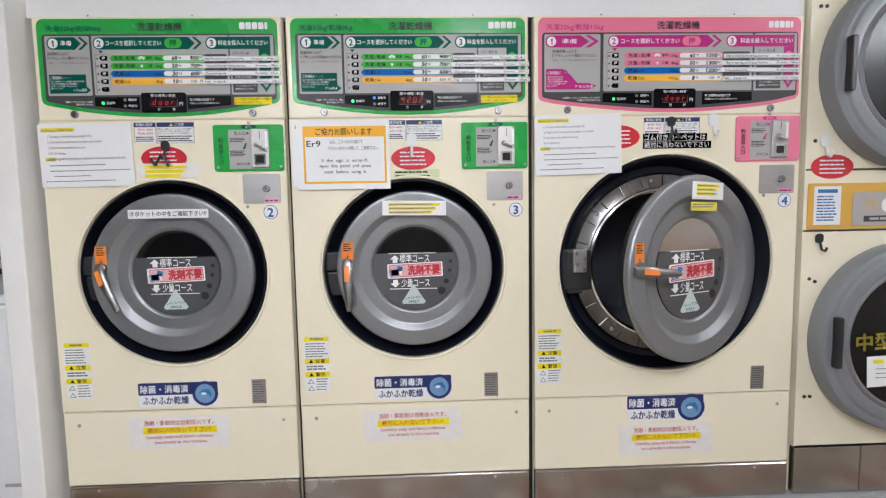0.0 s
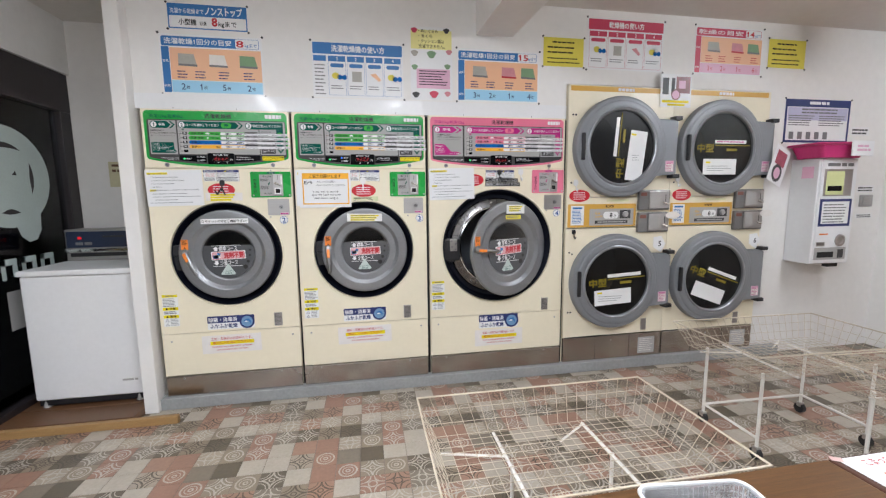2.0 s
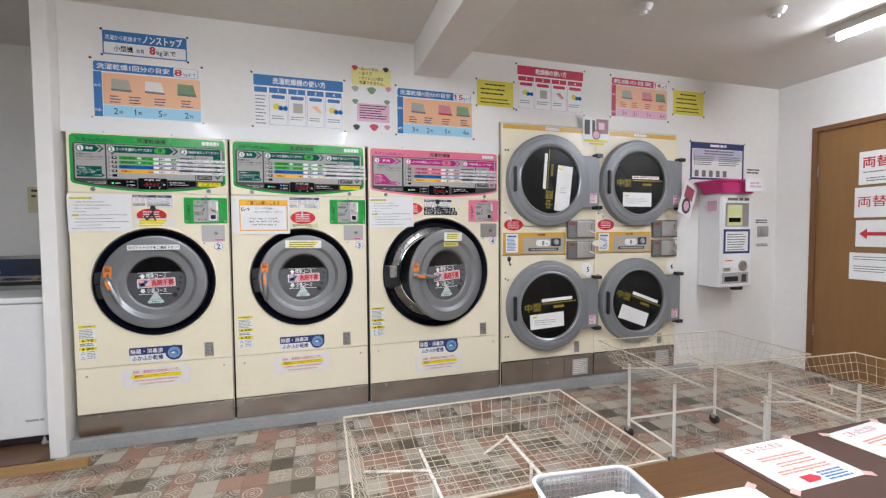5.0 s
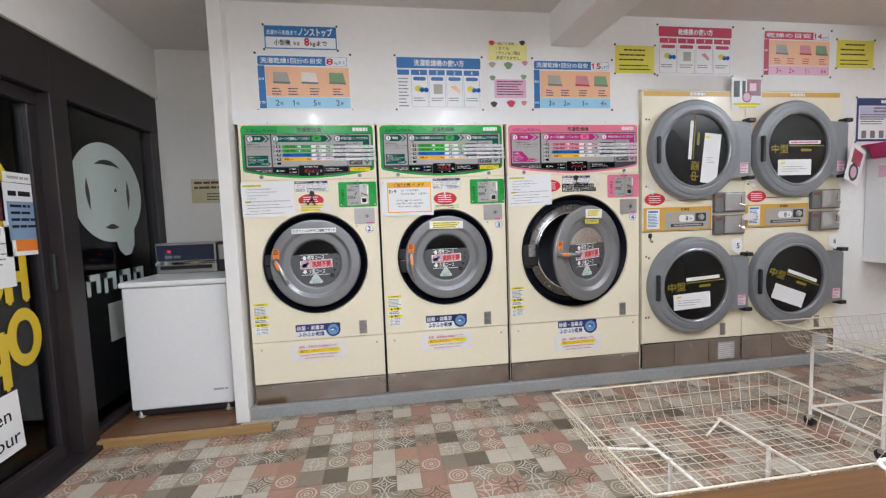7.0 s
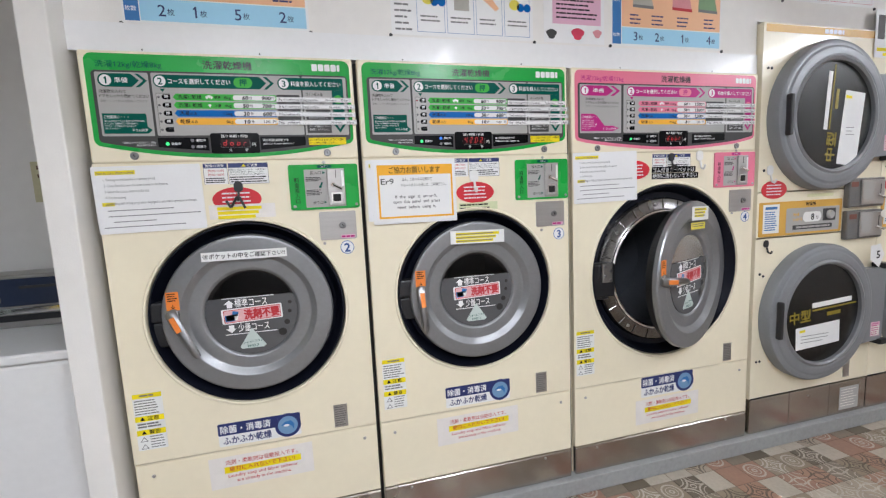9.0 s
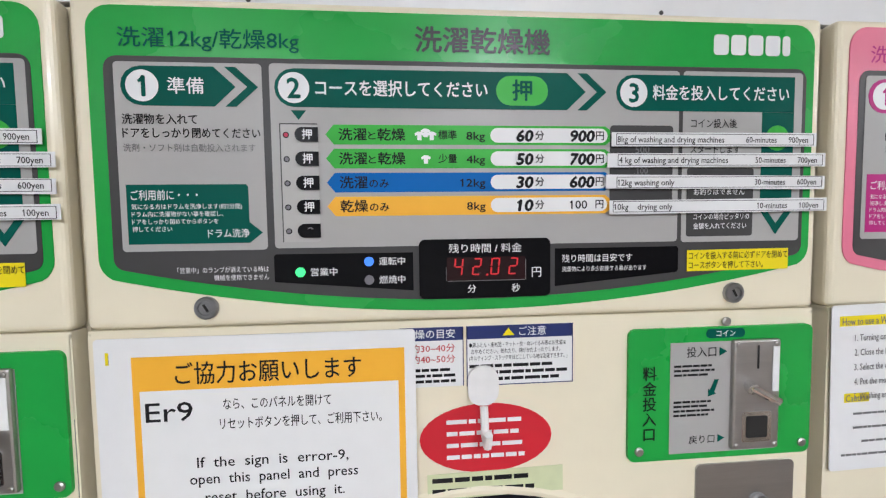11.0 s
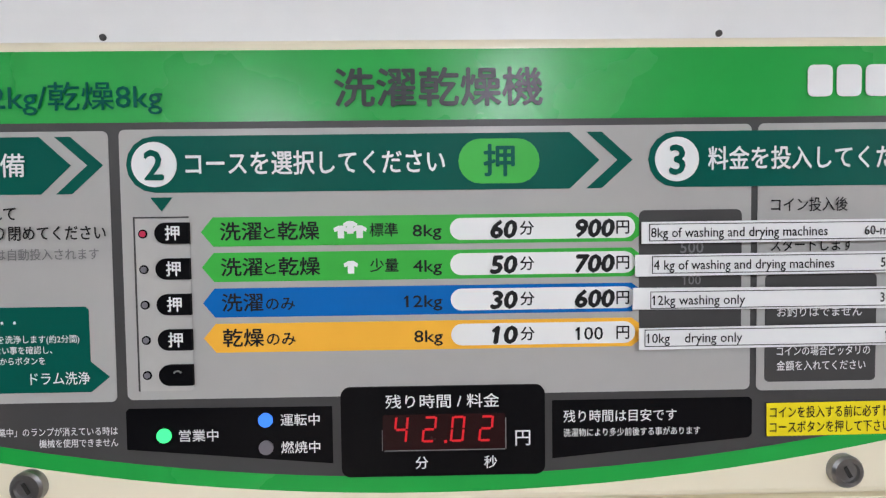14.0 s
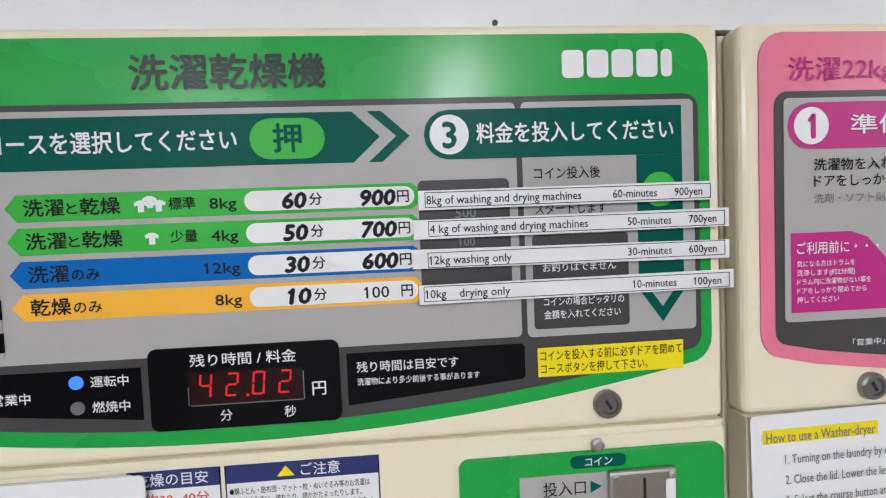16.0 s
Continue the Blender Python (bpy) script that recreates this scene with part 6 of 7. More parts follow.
CA = ([(0.25, "cloth"), (0.55, "towelw"), (0.85, "towelg")], (0.20, 0.37, 0.60, 0.85))
CB = ([(0.27, "cloth"), (0.62, "towelp"), (0.86, "towelg")], (0.21, 0.40, 0.63, 0.88))
guide(-1.101, 1.781, -0.585, 2.088, "8", "kg", ("2", "1", "5", "2"), "洗濯乾燥1回分の目安", "posterblue", "posterblue", "peach", "skyblue", CA, "blue and peach load guide poster for 8 kg")
guide(0.523, 1.789, 1.045, 2.092, "15", "kg", ("3", "2", "1", "4"), "洗濯乾燥1回分の目安", "posterblue", "posterblue", "peach", "skyblue", CB, "blue and peach load guide poster for 15 kg")
guide(2.146, 2.016, 2.677, 2.319, "14", "kg", ("3", "2", "1", "6"), "乾燥の目安", "posterred", "posterred", "peach", "mauve", CB, "red and pink drying guide poster")
steps(-0.321, 1.787, 0.196, 2.091, "洗濯乾燥機の使い方", "posterblue", "white and blue washer instructions poster", True)
steps(1.370, 2.010, 1.910, 2.320, "乾燥機の使い方", "posterred", "white and red dryer instructions poster", False)
ob, w, h = poster("nonstop_sign", -1.048, 2.117, -0.653, 2.243, "blue and white sign about nonstop washing")
sheet("border", rrect(-w / 2, -h / 2, w / 2, h / 2, 0.006), 0.0013, "posterblue", ob)
sheet("white_field", rrect(-w / 2 + 0.006, -h / 2 + 0.006, w / 2 - 0.006, 0.002, 0.004), 0.0017, "paper", ob)
Print(0.0017).text("洗濯から乾燥まで", -w * 0.47, h * 0.21, h * 0.22, w * 0.42, bold=0.01).text("ノンストップ", -w * 0.03, h * 0.25, h * 0.38, w * 0.47, bold=0.03).done("heading_lettering", "whiteink", ob)
Print(0.0021).text("小型機", -w * 0.37, -h * 0.23, h * 0.27, w * 0.22, bold=0.02).text("容量", -w * 0.11, -h * 0.26, h * 0.18, w * 0.09).text("kgまで", w * 0.13, -h * 0.24, h * 0.25, w * 0.23, bold=0.02).done("lettering", "ink", ob)
Print(0.0021).text("8", w * 0.08, -h * 0.17, h * 0.46, align="c", bold=0.04).done("weight_figure", "redink", ob)
ob, w, h = poster("toy_notice", 0.240, 1.788, 0.493, 2.202, "white and yellow notice about soft toys with small pictures", pins=False)
sheet("yellow_field", rect(-w / 2 + 0.004, h * 0.20, w / 2 - 0.004, h * 0.46), 0.0014, "pyellow", ob)
sheet("pink_field", rect(-w * 0.36, -h * 0.34, w * 0.44, -h * 0.07), 0.0014, "mauve", ob)
p = Print(0.0018)
for i, s in enumerate(("・ぬいぐるみ", "・まくら", "・クッション類は", "洗濯できません。")):
    p.text(s, -w * 0.30, h * (0.445 - 0.068 * i), h * 0.055, w * (0.46, 0.32, 0.60, 0.62)[i], bold=0.004)
p.bars(-w * 0.30, w * 0.40, -h * 0.10, 6, h * 0.037, h * 0.014, random.Random(8))
p.done("lettering", "ink", ob)
for x, z, r, m in ((-0.40, 0.45, 0.07, "posterred"), (0.36, 0.46, 0.07, "dgrey"), (-0.40, 0.14, 0.08, "cloth"), (0.0, 0.13, 0.10, "towelg"), (0.42, 0.17, 0.07, "towelp"), (-0.40, -0.05, 0.07, "towelg"), (0.38, -0.03, 0.07, "towelg"), (-0.38, -0.43, 0.08, "dgrey"), (0.05, -0.42, 0.10, "posterred"), (0.38, -0.41, 0.07, "towelp")):
    Print(0.0018).shape([(x * w + r * w * math.cos(t) * (1 + 0.25 * math.sin(3 * t)), z * h + r * w * 0.85 * math.sin(t)) for t in [k * math.pi / 7 for k in range(14)]]).done("picture", m, ob)
for x0, z0, x1, z1 in ((1.074, 2.017, 1.344, 2.189), (2.729, 2.078, 3.035, 2.266)):
    ob, w, h = poster("yellow_notice", x0, z0, x1, z1, "yellow notice with dark writing", "lyellow")
    p = Print(0.0014).bars(-w * 0.28, w * 0.28, h * 0.34, 1, 0.02, h * 0.05, random.Random(3), 0)
    p.bars(-w * 0.40, w * 0.42, h * 0.16, 2, h * 0.17, h * 0.05, random.Random(6)).bars(-w * 0.40, w * 0.42, -h * 0.22, 2, h * 0.14, h * 0.04, random.Random(7)).done("small_print", "ink", ob)
ob, w, h = poster("rules_board", 2.910, 1.572, 3.480, 1.874, "white notice with dark blue border beside the change machine")
sheet("border", rect(-w / 2, -h / 2, w / 2, h / 2), 0.0014, "navyprint", ob)
sheet("white_field", rect(-w / 2 + 0.018, -h / 2 + 0.016, w / 2 - 0.018, h / 2 - 0.052), 0.0018, "paper", ob)
sheet("lilac_field", rect(-w / 2 + 0.024, h * 0.02, w / 2 - 0.024, h / 2 - 0.056), 0.0022, shade("lilac_print", (0.50, 0.48, 0.62), 0.4), ob)
Print(0.0018).bars(-w * 0.14, w * 0.16, h * 0.42, 1, 0.02, 0.02, random.Random(2), 0).done("heading_print", "whiteink", ob)
p = Print(0.0026).bars(-w * 0.25, w * 0.30, h * 0.27, 2, 0.022, 0.011, random.Random(2), 0)
p.bars(-w * 0.44, -w * 0.03, h * 0.12, 5, 0.016, 0.007, random.Random(3)).bars(w * 0.02, w * 0.44, h * 0.12, 5, 0.016, 0.007, random.Random(4))
for i in range(5):
    p.shape(rrect(-w * 0.42 + i * w * 0.13, -h * 0.42, -w * 0.35 + i * w * 0.13, -h * 0.25, 0.004))
p.done("small_print", "greyink", ob)
# screws along the board strip over the machines
for x in (-1.06, -0.74, -0.291, 0.144, 0.56, 1.0):
    s = base("wall_screw", x, W - 0.006, 1.7045, "small dark screw in the white board strip", "screw", "board screws")
    screw(0, 0, 0, 0.0024, s, "head", "dgrey")

# ---- change machine on the wall ----
cm = base("change_machine", 3.175, W, 0.71, "white wall-mounted change machine under a magenta basin", "change machine")
D = 0.19
part("body", box(-0.165, 0.165, -D, 0, 0, 0.735, 0.006), "white", cm)
part("front_plate", box(-0.150, 0.155, -D - 0.006, -D - 0.0005, 0.006, 0.728, 0.004), "white", cm)
dz = lambda n, x0, z0, x1, z1, m, d=0.0065, lab="": part(n, slab(rect(x0, z0, x1, z1), D + d, 0.001), m, cm, lab)
dz("window_frame", -0.12, 0.475, 0.12, 0.66, "plate")
dz("yellow_card", -0.10, 0.485, 0.05, 0.645, shade("pale_card", (0.62, 0.66, 0.32), 0.5), 0.0072)
dz("card_print", -0.085, 0.51, 0.035, 0.545, "lblack", 0.0078)
dz("blue_frame", -0.135, 0.265, 0.135, 0.455, "navyprint", 0.0075)
dz("white_card", -0.115, 0.283, 0.115, 0.437, "paper", 0.008)
p = Print(D + 0.0086).bars(-0.10, 0.095, 0.415, 7, 0.02, 0.008, random.Random(5))
o2 = p.done("card_lettering", "greyink", cm)
part("coin_ring", lathe([(0.042, D + 0.006), (0.042, D + 0.014), (0.03, D + 0.016), (0.028, D + 0.009), (0, D + 0.009)], 24, 0.065, 0.165), "plate", cm, smooth=True)
dz("orange_mark", -0.115, 0.205, -0.04, 0.215, "orange")
dz("return_tray", -0.145, 0.03, 0.125, 0.115, "grey", 0.009)
dz("tray_hole", -0.12, 0.045, 0.02, 0.085, "gap", 0.0095)
dz("tray_hole", 0.055, 0.04, 0.105, 0.10, "dgrey", 0.0095)
dz("small_label", -0.13, 0.125, -0.06, 0.155, "plate")
part("lock_bar", box(0.02, 0.11, -D + 0.02, -D + 0.06, -0.03, 0.0, 0.004), "black", cm)
Print(D + 0.0066).bars(-0.10, 0.12, 0.69, 1, 0.02, 0.022, random.Random(8), 0).done("heading_print", "greyink", cm)
part("side_label", box(-0.1662, -0.1655, -D + 0.03, -D + 0.11, 0.60, 0.68), "mauve", cm)
for z in (0.60, 0.52, 0.34):
    part("side_lock", rod((0.165, -D + 0.05, z), (0.20, -D + 0.05, z), 0.018, n=12), "plate" if z != 0.52 else "black", cm, smooth=True)
# plastic basin on the machine
pc = base("wash_basin", 3.15, W - 0.135, 1.4455, "magenta plastic basin standing on the change machine", "basin")
bm = bmesh.new()
rings_ = []
for hw, hd, r_, z in ((0.165, 0.088, 0.03, 0.0), (0.172, 0.092, 0.035, 0.006), (0.205, 0.112, 0.045, 0.082), (0.232, 0.128, 0.05, 0.088), (0.234, 0.130, 0.05, 0.096), (0.228, 0.126, 0.05, 0.100), (0.200, 0.108, 0.045, 0.094), (0.166, 0.087, 0.033, 0.010)):
    rings_.append([bm.verts.new((x, y, z + 0.004 * math.sin(9 * x) * (z > 0.05))) for x, y in rrect(-hw, -hd, hw, hd, r_, 5)])
bm.faces.new(rings_[0][::-1])
for ra, rb in zip(rings_, rings_[1:]):
    for i in range(len(ra)):
        bm.faces.new((ra[i], ra[(i + 1) % len(ra)], rb[(i + 1) % len(rb)], rb[i]))
bm.faces.new(rings_[-1])
part("basin", bm, "pinkplastic", pc, smooth=True)
wp = base("white_packet", 3.245, W - 0.272, 1.452, "white paper packet taped before the magenta basin", "packet")
part("packet", box(-0.09, 0.09, -0.004, 0.004, 0.0, 0.10, 0.003), "film", wp)
Print(0.0046).bars(-0.05, 0.06, 0.065, 2, 0.025, 0.014, random.Random(3), 0).done("print", "mauve", wp)
# little wall notices and switch beside the change machine
for x, z, w, h in ((3.59, 1.66, 0.17, 0.06), (3.70, 1.235, 0.16, 0.05), (3.715, 1.03, 0.16, 0.035)):
    t = base("wall_label", x, W - 0.0005, z, "tiny white label with dark print on the wall", "label", "small wall labels")
    part("paper", slab(rect(-w / 2, -h / 2, w / 2, h / 2), 0.0008, 0.0008), "paper", t)
    Print(0.0012).bars(-w * 0.42, w * 0.42, h * 0.15, 2, h * 0.4, h * 0.2, random.Random(2), 0).done("print", "dgrey", t)
sw = base("wall_switch", 3.715, W, 1.145, "grey switch plate on the wall", "switch")
part("plate", box(-0.06, 0.06, -0.010, 0, -0.045, 0.045, 0.003), "grey", sw)
part("rocker", box(-0.04, 0.035, -0.015, -0.0105, -0.028, 0.028, 0.003), "plate", sw)

# ---- small top-loading washer in the alcove ----
tw = base("top_load_washer", -1.63, 1.40, 0.045, "white coin-operated top-loading washer on a wooden deck", "washing machine")
part("body", box(-0.275, 0.278, 0.0, 0.53, 0.045, 0.755, 0.012, 3), "white", tw)
part("lid", box(-0.282, 0.285, -0.012, 0.44, 0.757, 0.788, 0.008, 3), "white", tw, "white hinged lid")
part("console", box(-0.262, 0.105, 0.36, 0.53, 0.789, 0.985, 0.008), "plate", tw, "metal control console")
part("console_face", box(-0.250, 0.092, 0.353, 0.3595, 0.872, 0.972, 0.002), shade("navy_console", (0.02, 0.03, 0.06), 0.3, var=0.05), tw)
part("console_slot", box(-0.235, 0.075, 0.354, 0.3595, 0.815, 0.838, 0.001), "black", tw)
part("console_lip", box(-0.262, 0.105, 0.345, 0.3595, 0.843, 0.866, 0.003), "chrome", tw)
part("coin_unit", box(0.112, 0.245, 0.36, 0.53, 0.789, 0.985, 0.006), "black", tw, "black coin unit")
part("coin_face", box(0.122, 0.232, 0.353, 0.3595, 0.87, 0.965, 0.002), "plate", tw)
part("lamp_dot", box(-0.185, -0.165, 0.350, 0.3529, 0.925, 0.940), "ledred", tw, "lit red lamp")
p = box(-0.20, -0.16, 0.351, 0.3528, 0.888, 0.905)
box(-0.15, -0.11, 0.351, 0.3528, 0.888, 0.905, bm=p)
part("key_row", p, "greyink", tw)
part("console_print", box(-0.05, 0.07, 0.351, 0.3528, 0.935, 0.945), "dgrey", tw)
part("skirt", box(-0.262, 0.265, 0.012, 0.52, 0.012, 0.045), "black", tw)
for x in (-0.235, 0.24):
    bm = bmesh.new()
    bmesh.ops.create_cone(bm, cap_ends=True, segments=14, radius1=0.022, radius2=0.018, depth=0.045, matrix=Matrix.Translation((x, 0.03, 0.0225)))
    part("foot", bm, "grey", tw, smooth=True)
    bm = bmesh.new()
    bmesh.ops.create_cone(bm, cap_ends=True, segments=14, radius1=0.022, radius2=0.018, depth=0.045, matrix=Matrix.Translation((x, 0.49, 0.0225)))
    part("foot", bm, "grey", tw, smooth=True)
q = Print(0.0005).bars(0.17, 0.25, 0.135, 1, 0.02, 0.012, random.Random(2), 0).done("scuff_print", "grey", tw)
al = base("alcove_notice", -1.66, 2.085, 1.385, "small faded yellow notice on the alcove wall", "notice")
part("paper", slab(rect(-0.12, -0.085, 0.12, 0.085), 0.001, 0.001), shade("faded_paper", (0.60, 0.56, 0.36), 0.6), al)
Print(0.0014).bars(-0.10, 0.10, 0.06, 2, 0.035, 0.016, random.Random(3), 0).bars(-0.02, 0.09, -0.02, 3, 0.02, 0.008, random.Random(5)).done("print", "wood", al)

# ---- film print and papers on the glass front ----
def on_glass(name, y, z, label, category, x=XL + 0.004):
    ob = base(name, x, y, z, label, category)
    ob.rotation_euler = (0, 0, radians(90))
    return ob


fl = on_glass("round_film", 1.555, 1.345, "large pale round film print on the dark glass", "window film", XL - 0.025)
part("disc", slab([(0.315 * math.cos(t), 0.285 * math.sin(t)) for t in [2 * math.pi * i / 48 for i in range(48)]], 0.0012, 0.0006), "frost", fl)
part("tail", slab([(0.02, -0.27), (0.21, -0.20), (0.20, -0.31), (0.16, -0.365), (0.10, -0.375), (0.05, -0.34)], 0.0014, 0.0006), "frost", fl)
q = Print(0.0022)
for a0, a1, r in ((52, 128, 0.19), (158, 212, 0.20), (252, 288, 0.21), (-30, 28, 0.19), (8, 30, 0.07)):
    pts = [(r * math.cos(radians(a0 + (a1 - a0) * i / 8)), r * math.sin(radians(a0 + (a1 - a0) * i / 8))) for i in range(9)]
    pts += [((r - 0.030 * math.sin(math.pi * i / 8)) * math.cos(radians(a0 + (a1 - a0) * i / 8)), (r - 0.030 * math.sin(math.pi * i / 8)) * math.sin(radians(a0 + (a1 - a0) * i / 8))) for i in range(7, 0, -1)]
    q.shape(pts)
q.done("dark_arc", "frame", fl)
fw = on_glass("film_lettering", 1.565, 0.835, "pale film characters on the dark glass", "window film", XL - 0.025)
q = Print(0.0012)
rn = random.Random(12)
for i in range(4):
    x0 = -0.27 + 0.14 * i
    q.shape(rrect(x0, -0.06, x0 + 0.03, 0.055, 0.01)).shape(rrect(x0, 0.02, x0 + 0.11, 0.055, 0.01)).shape(rrect(x0 + 0.075, -0.05, x0 + 0.11, 0.02, 0.01))
q.done("mark", "frost", fw)
pg = on_glass("pane_paper", 1.56, 0.61, "dim paper stuck outside on the dark glass", "paper", XL - 0.025)
part("paper", slab(rect(-0.11, -0.12, 0.11, 0.10), 0.0012, 0.0006), "grey", pg)
yl = on_glass("yellow_film", 0.85, 0.9, "big yellow film letters reversed on the glass door", "window film", XL - 0.060)
q = Print(0.0012)
_curve.resolution_u = 6
q.text("HO", 0.125, 0.045, 0.31, 0.25, mirror=True, bold=0.035)
q.text("Op", 0.165, -0.225, 0.34, 0.26, mirror=True, bold=0.035)
q.done("letter_pair", "ylfilm", yl)
_curve.resolution_u = 2
ye = on_glass("yellow_emblem", 0.64, 1.31, "big yellow rounded film shape on the glass door", "window film", XL - 0.060)
part("shape", slab([(0.30 * math.cos(t) * (1 + 0.06 * math.cos(3 * t)), 0.27 * math.sin(t)) for t in [2 * math.pi * i / 40 for i in range(40)]], 0.0012, 0.0006), "ylfilm", ye)
pp = on_glass("door_notice", 0.993, 1.195, "white notice with blue and orange fields on the glass door", "notice", XL - 0.055)
part("paper", slab(rect(-0.105, -0.165, 0.105, 0.155), 0.0012, 0.0008), "film", pp)
part("blue_field", slab(rect(-0.08, -0.095, 0.085, 0.075), 0.0016, 0.0003), shade("blue_grey_print", (0.22, 0.32, 0.46), 0.4), pp)
part("orange_field", slab(rect(-0.055, -0.145, 0.065, -0.095), 0.0016, 0.0003), "orange", pp)
Print(0.002).bars(-0.065, 0.07, 0.055, 4, 0.03, 0.012, random.Random(2)).bars(-0.07, 0.075, 0.11, 1, 0.03, 0.022, random.Random(4), 0).done("print", "ink", pp)
pp = on_glass("door_label", 0.987, 1.375, "narrow white label on the glass door", "label", XL - 0.055)
part("paper", slab(rect(-0.08, -0.022, 0.08, 0.022), 0.0012, 0.0008), "paper", pp)
Print(0.0018).bars(-0.06, 0.06, 0.0, 1, 0.02, 0.012, random.Random(2), 0).done("print", "grey", pp)
pp = on_glass("door_sheet", 0.82, 1.03, "white sheet on the glass door", "notice", XL - 0.055)
part("paper", slab(rect(-0.10, -0.13, 0.10, 0.13), 0.0012, 0.0008), "paper", pp)
Print(0.0018).bars(-0.085, 0.08, 0.08, 6, 0.022, 0.006, random.Random(2)).done("print", "greyink", pp)
pp = on_glass("door_photo", 0.82, 1.27, "dark photo print on the glass door", "notice", XL - 0.055)
part("paper", slab(rect(-0.08, -0.085, 0.08, 0.085), 0.0012, 0.0008), shade("plum_print", (0.10, 0.03, 0.04), 0.4, var=0.4, scale=30), pp)
pp = on_glass("open_hours_sign", 0.72, 0.32, "white sign with serif opening hours on the glass door", "sign", XL - 0.055)
pp.rotation_euler = (0, 0, radians(90))
part("paper", slab(rect(-0.20, -0.13, 0.15, 0.13, 3), 0.0012, 0.0008), "paper", pp)
Print(0.0018).text("open", 0.10, 0.05, 0.085, align="r", tilt=3).text("-hour", 0.135, -0.055, 0.085, align="r", tilt=3).done("lettering", "ink", pp)


# ---- wire basket carts ----
def cart(x, y, L, Wd, rim, mat, label, turn=0.0, leg=(0.80, -0.78, 0.78, 0.0075)):
    """A shallow wire basket on a tube frame; L along x, Wd along y, rim height."""
    ct = base("laundry_cart", x, y, 0, label, "laundry cart", "laundry carts")
    ct.rotation_euler = (0, 0, radians(turn))
    hx, hy, dp, tp = L / 2, Wd / 2, 0.115, 0.055
    fl = rim - dp
    bx, by = hx - tp, hy - tp
    rm = bmesh.new()
    cs = [(-hx, -hy), (hx, -hy), (hx, hy), (-hx, hy)]
    for a, b in zip(cs, cs[1:] + cs[:1]):
        rod((a[0], a[1], rim), (b[0], b[1], rim), 0.0032, rm, 8)
    part("rim", rm, mat, ct, "thick rim wire", True)
    for name, n in (("side_wires", 0),):
        sw = bmesh.new()
        for f in (0.36, 0.70):
            q = [(sx * (hx - tp * f), sy * (hy - tp * f), rim - dp * f) for sx, sy in ((-1, -1), (1, -1), (1, 1), (-1, 1))]
            for a, b in zip(q, q[1:] + q[:1]):
                rod(a, b, 0.0011, sw, 5)
        nx, ny = round(L / 0.042), round(Wd / 0.042)
        for i in range(nx + 1):
            u = -1 + 2 * i / nx
            for s in (-1, 1):
                rod((u * hx, s * hy, rim), (u * bx, s * by, fl), 0.00095, sw, 5)
        for i in range(ny + 1):
            u = -1 + 2 * i / ny
            for s in (-1, 1):
                rod((s * hx, u * hy, rim), (s * bx, u * by, fl), 0.00095, sw, 5)
        o = part("side_mesh", sw, mat, ct, "grid of thin side wires", True)
        o["kind"] = "stuff"
        bw = bmesh.new()
        for i in range(nx + 1):
            u = (-1 + 2 * i / nx) * bx
            rod((u, -by, fl), (u, by, fl), 0.0011, bw, 5)
        for i in range(ny + 1):
            u = (-1 + 2 * i / ny) * by
            rod((-bx, u, fl - 0.003), (bx, u, fl - 0.003), 0.0011, bw, 5)
        o = part("base_mesh", bw, mat, ct, "grid of thin base wires", True)
        o["kind"] = "stuff"
    for s in (-0.45, 0.45):
        part("base_rail", rod((s * bx, -by, fl - 0.014), (s * bx, by, fl - 0.012), 0.0055, n=10), "wirew", ct, "white tube under the basket", True)
    part("diagonal_brace", rod((-bx, by * 0.6, fl - 0.008), (-bx * 0.45, by * 0.35, fl - 0.008), 0.004, n=6), "wirew", ct, smooth=True)
    part("diagonal_brace", rod((bx * 0.45, by * 0.95, fl - 0.008), (bx * 0.1, by * 0.55, fl - 0.008), 0.004, n=6), "wirew", ct, smooth=True)
    for sx in (-1, 1):
        for sy in (-1, 1):
            lx, ly = sx * bx * leg[0], leg[1 if sy < 0 else 2] * by
            lg = part("leg", rod((lx, ly, fl - 0.005), (lx, ly, 0.055), leg[3], n=10), "wirew", ct, smooth=True)
            part("caster", rod((lx - 0.010, ly, 0.027), (lx + 0.010, ly, 0.027), 0.0265, n=16), "black", lg, "black caster wheel", True)
            part("caster_fork", box(lx - 0.013, lx + 0.013, ly - 0.012, ly + 0.012, 0.035, 0.06, 0.003), "plate", lg)
        part("cross_bar", rod((sx * bx * leg[0], by * leg[1], 0.10), (sx * bx * leg[0], by * leg[2], 0.10), 0.0065, n=10), "wirew", ct, smooth=True)
    part("long_bar", rod((-bx * leg[0], by * leg[2], 0.10), (bx * leg[0], by * leg[2], 0.10), 0.0065, n=10), "wirew", ct, smooth=True)
    return ct


cart(0.535, -0.083, 0.85, 0.535, 0.518, "wire", "ivory wire laundry basket cart beside the low table", leg=(0.45, -0.92, 0.10, 0.006))
cart(1.985, 0.462, 0.86, 0.52, 0.53, "wire", "ivory wire laundry basket cart in front of the dryers", -2)
cart(2.245, -0.085, 0.83, 0.52, 0.525, "wire", "ivory wire laundry basket cart with raised rim by the table", -3)

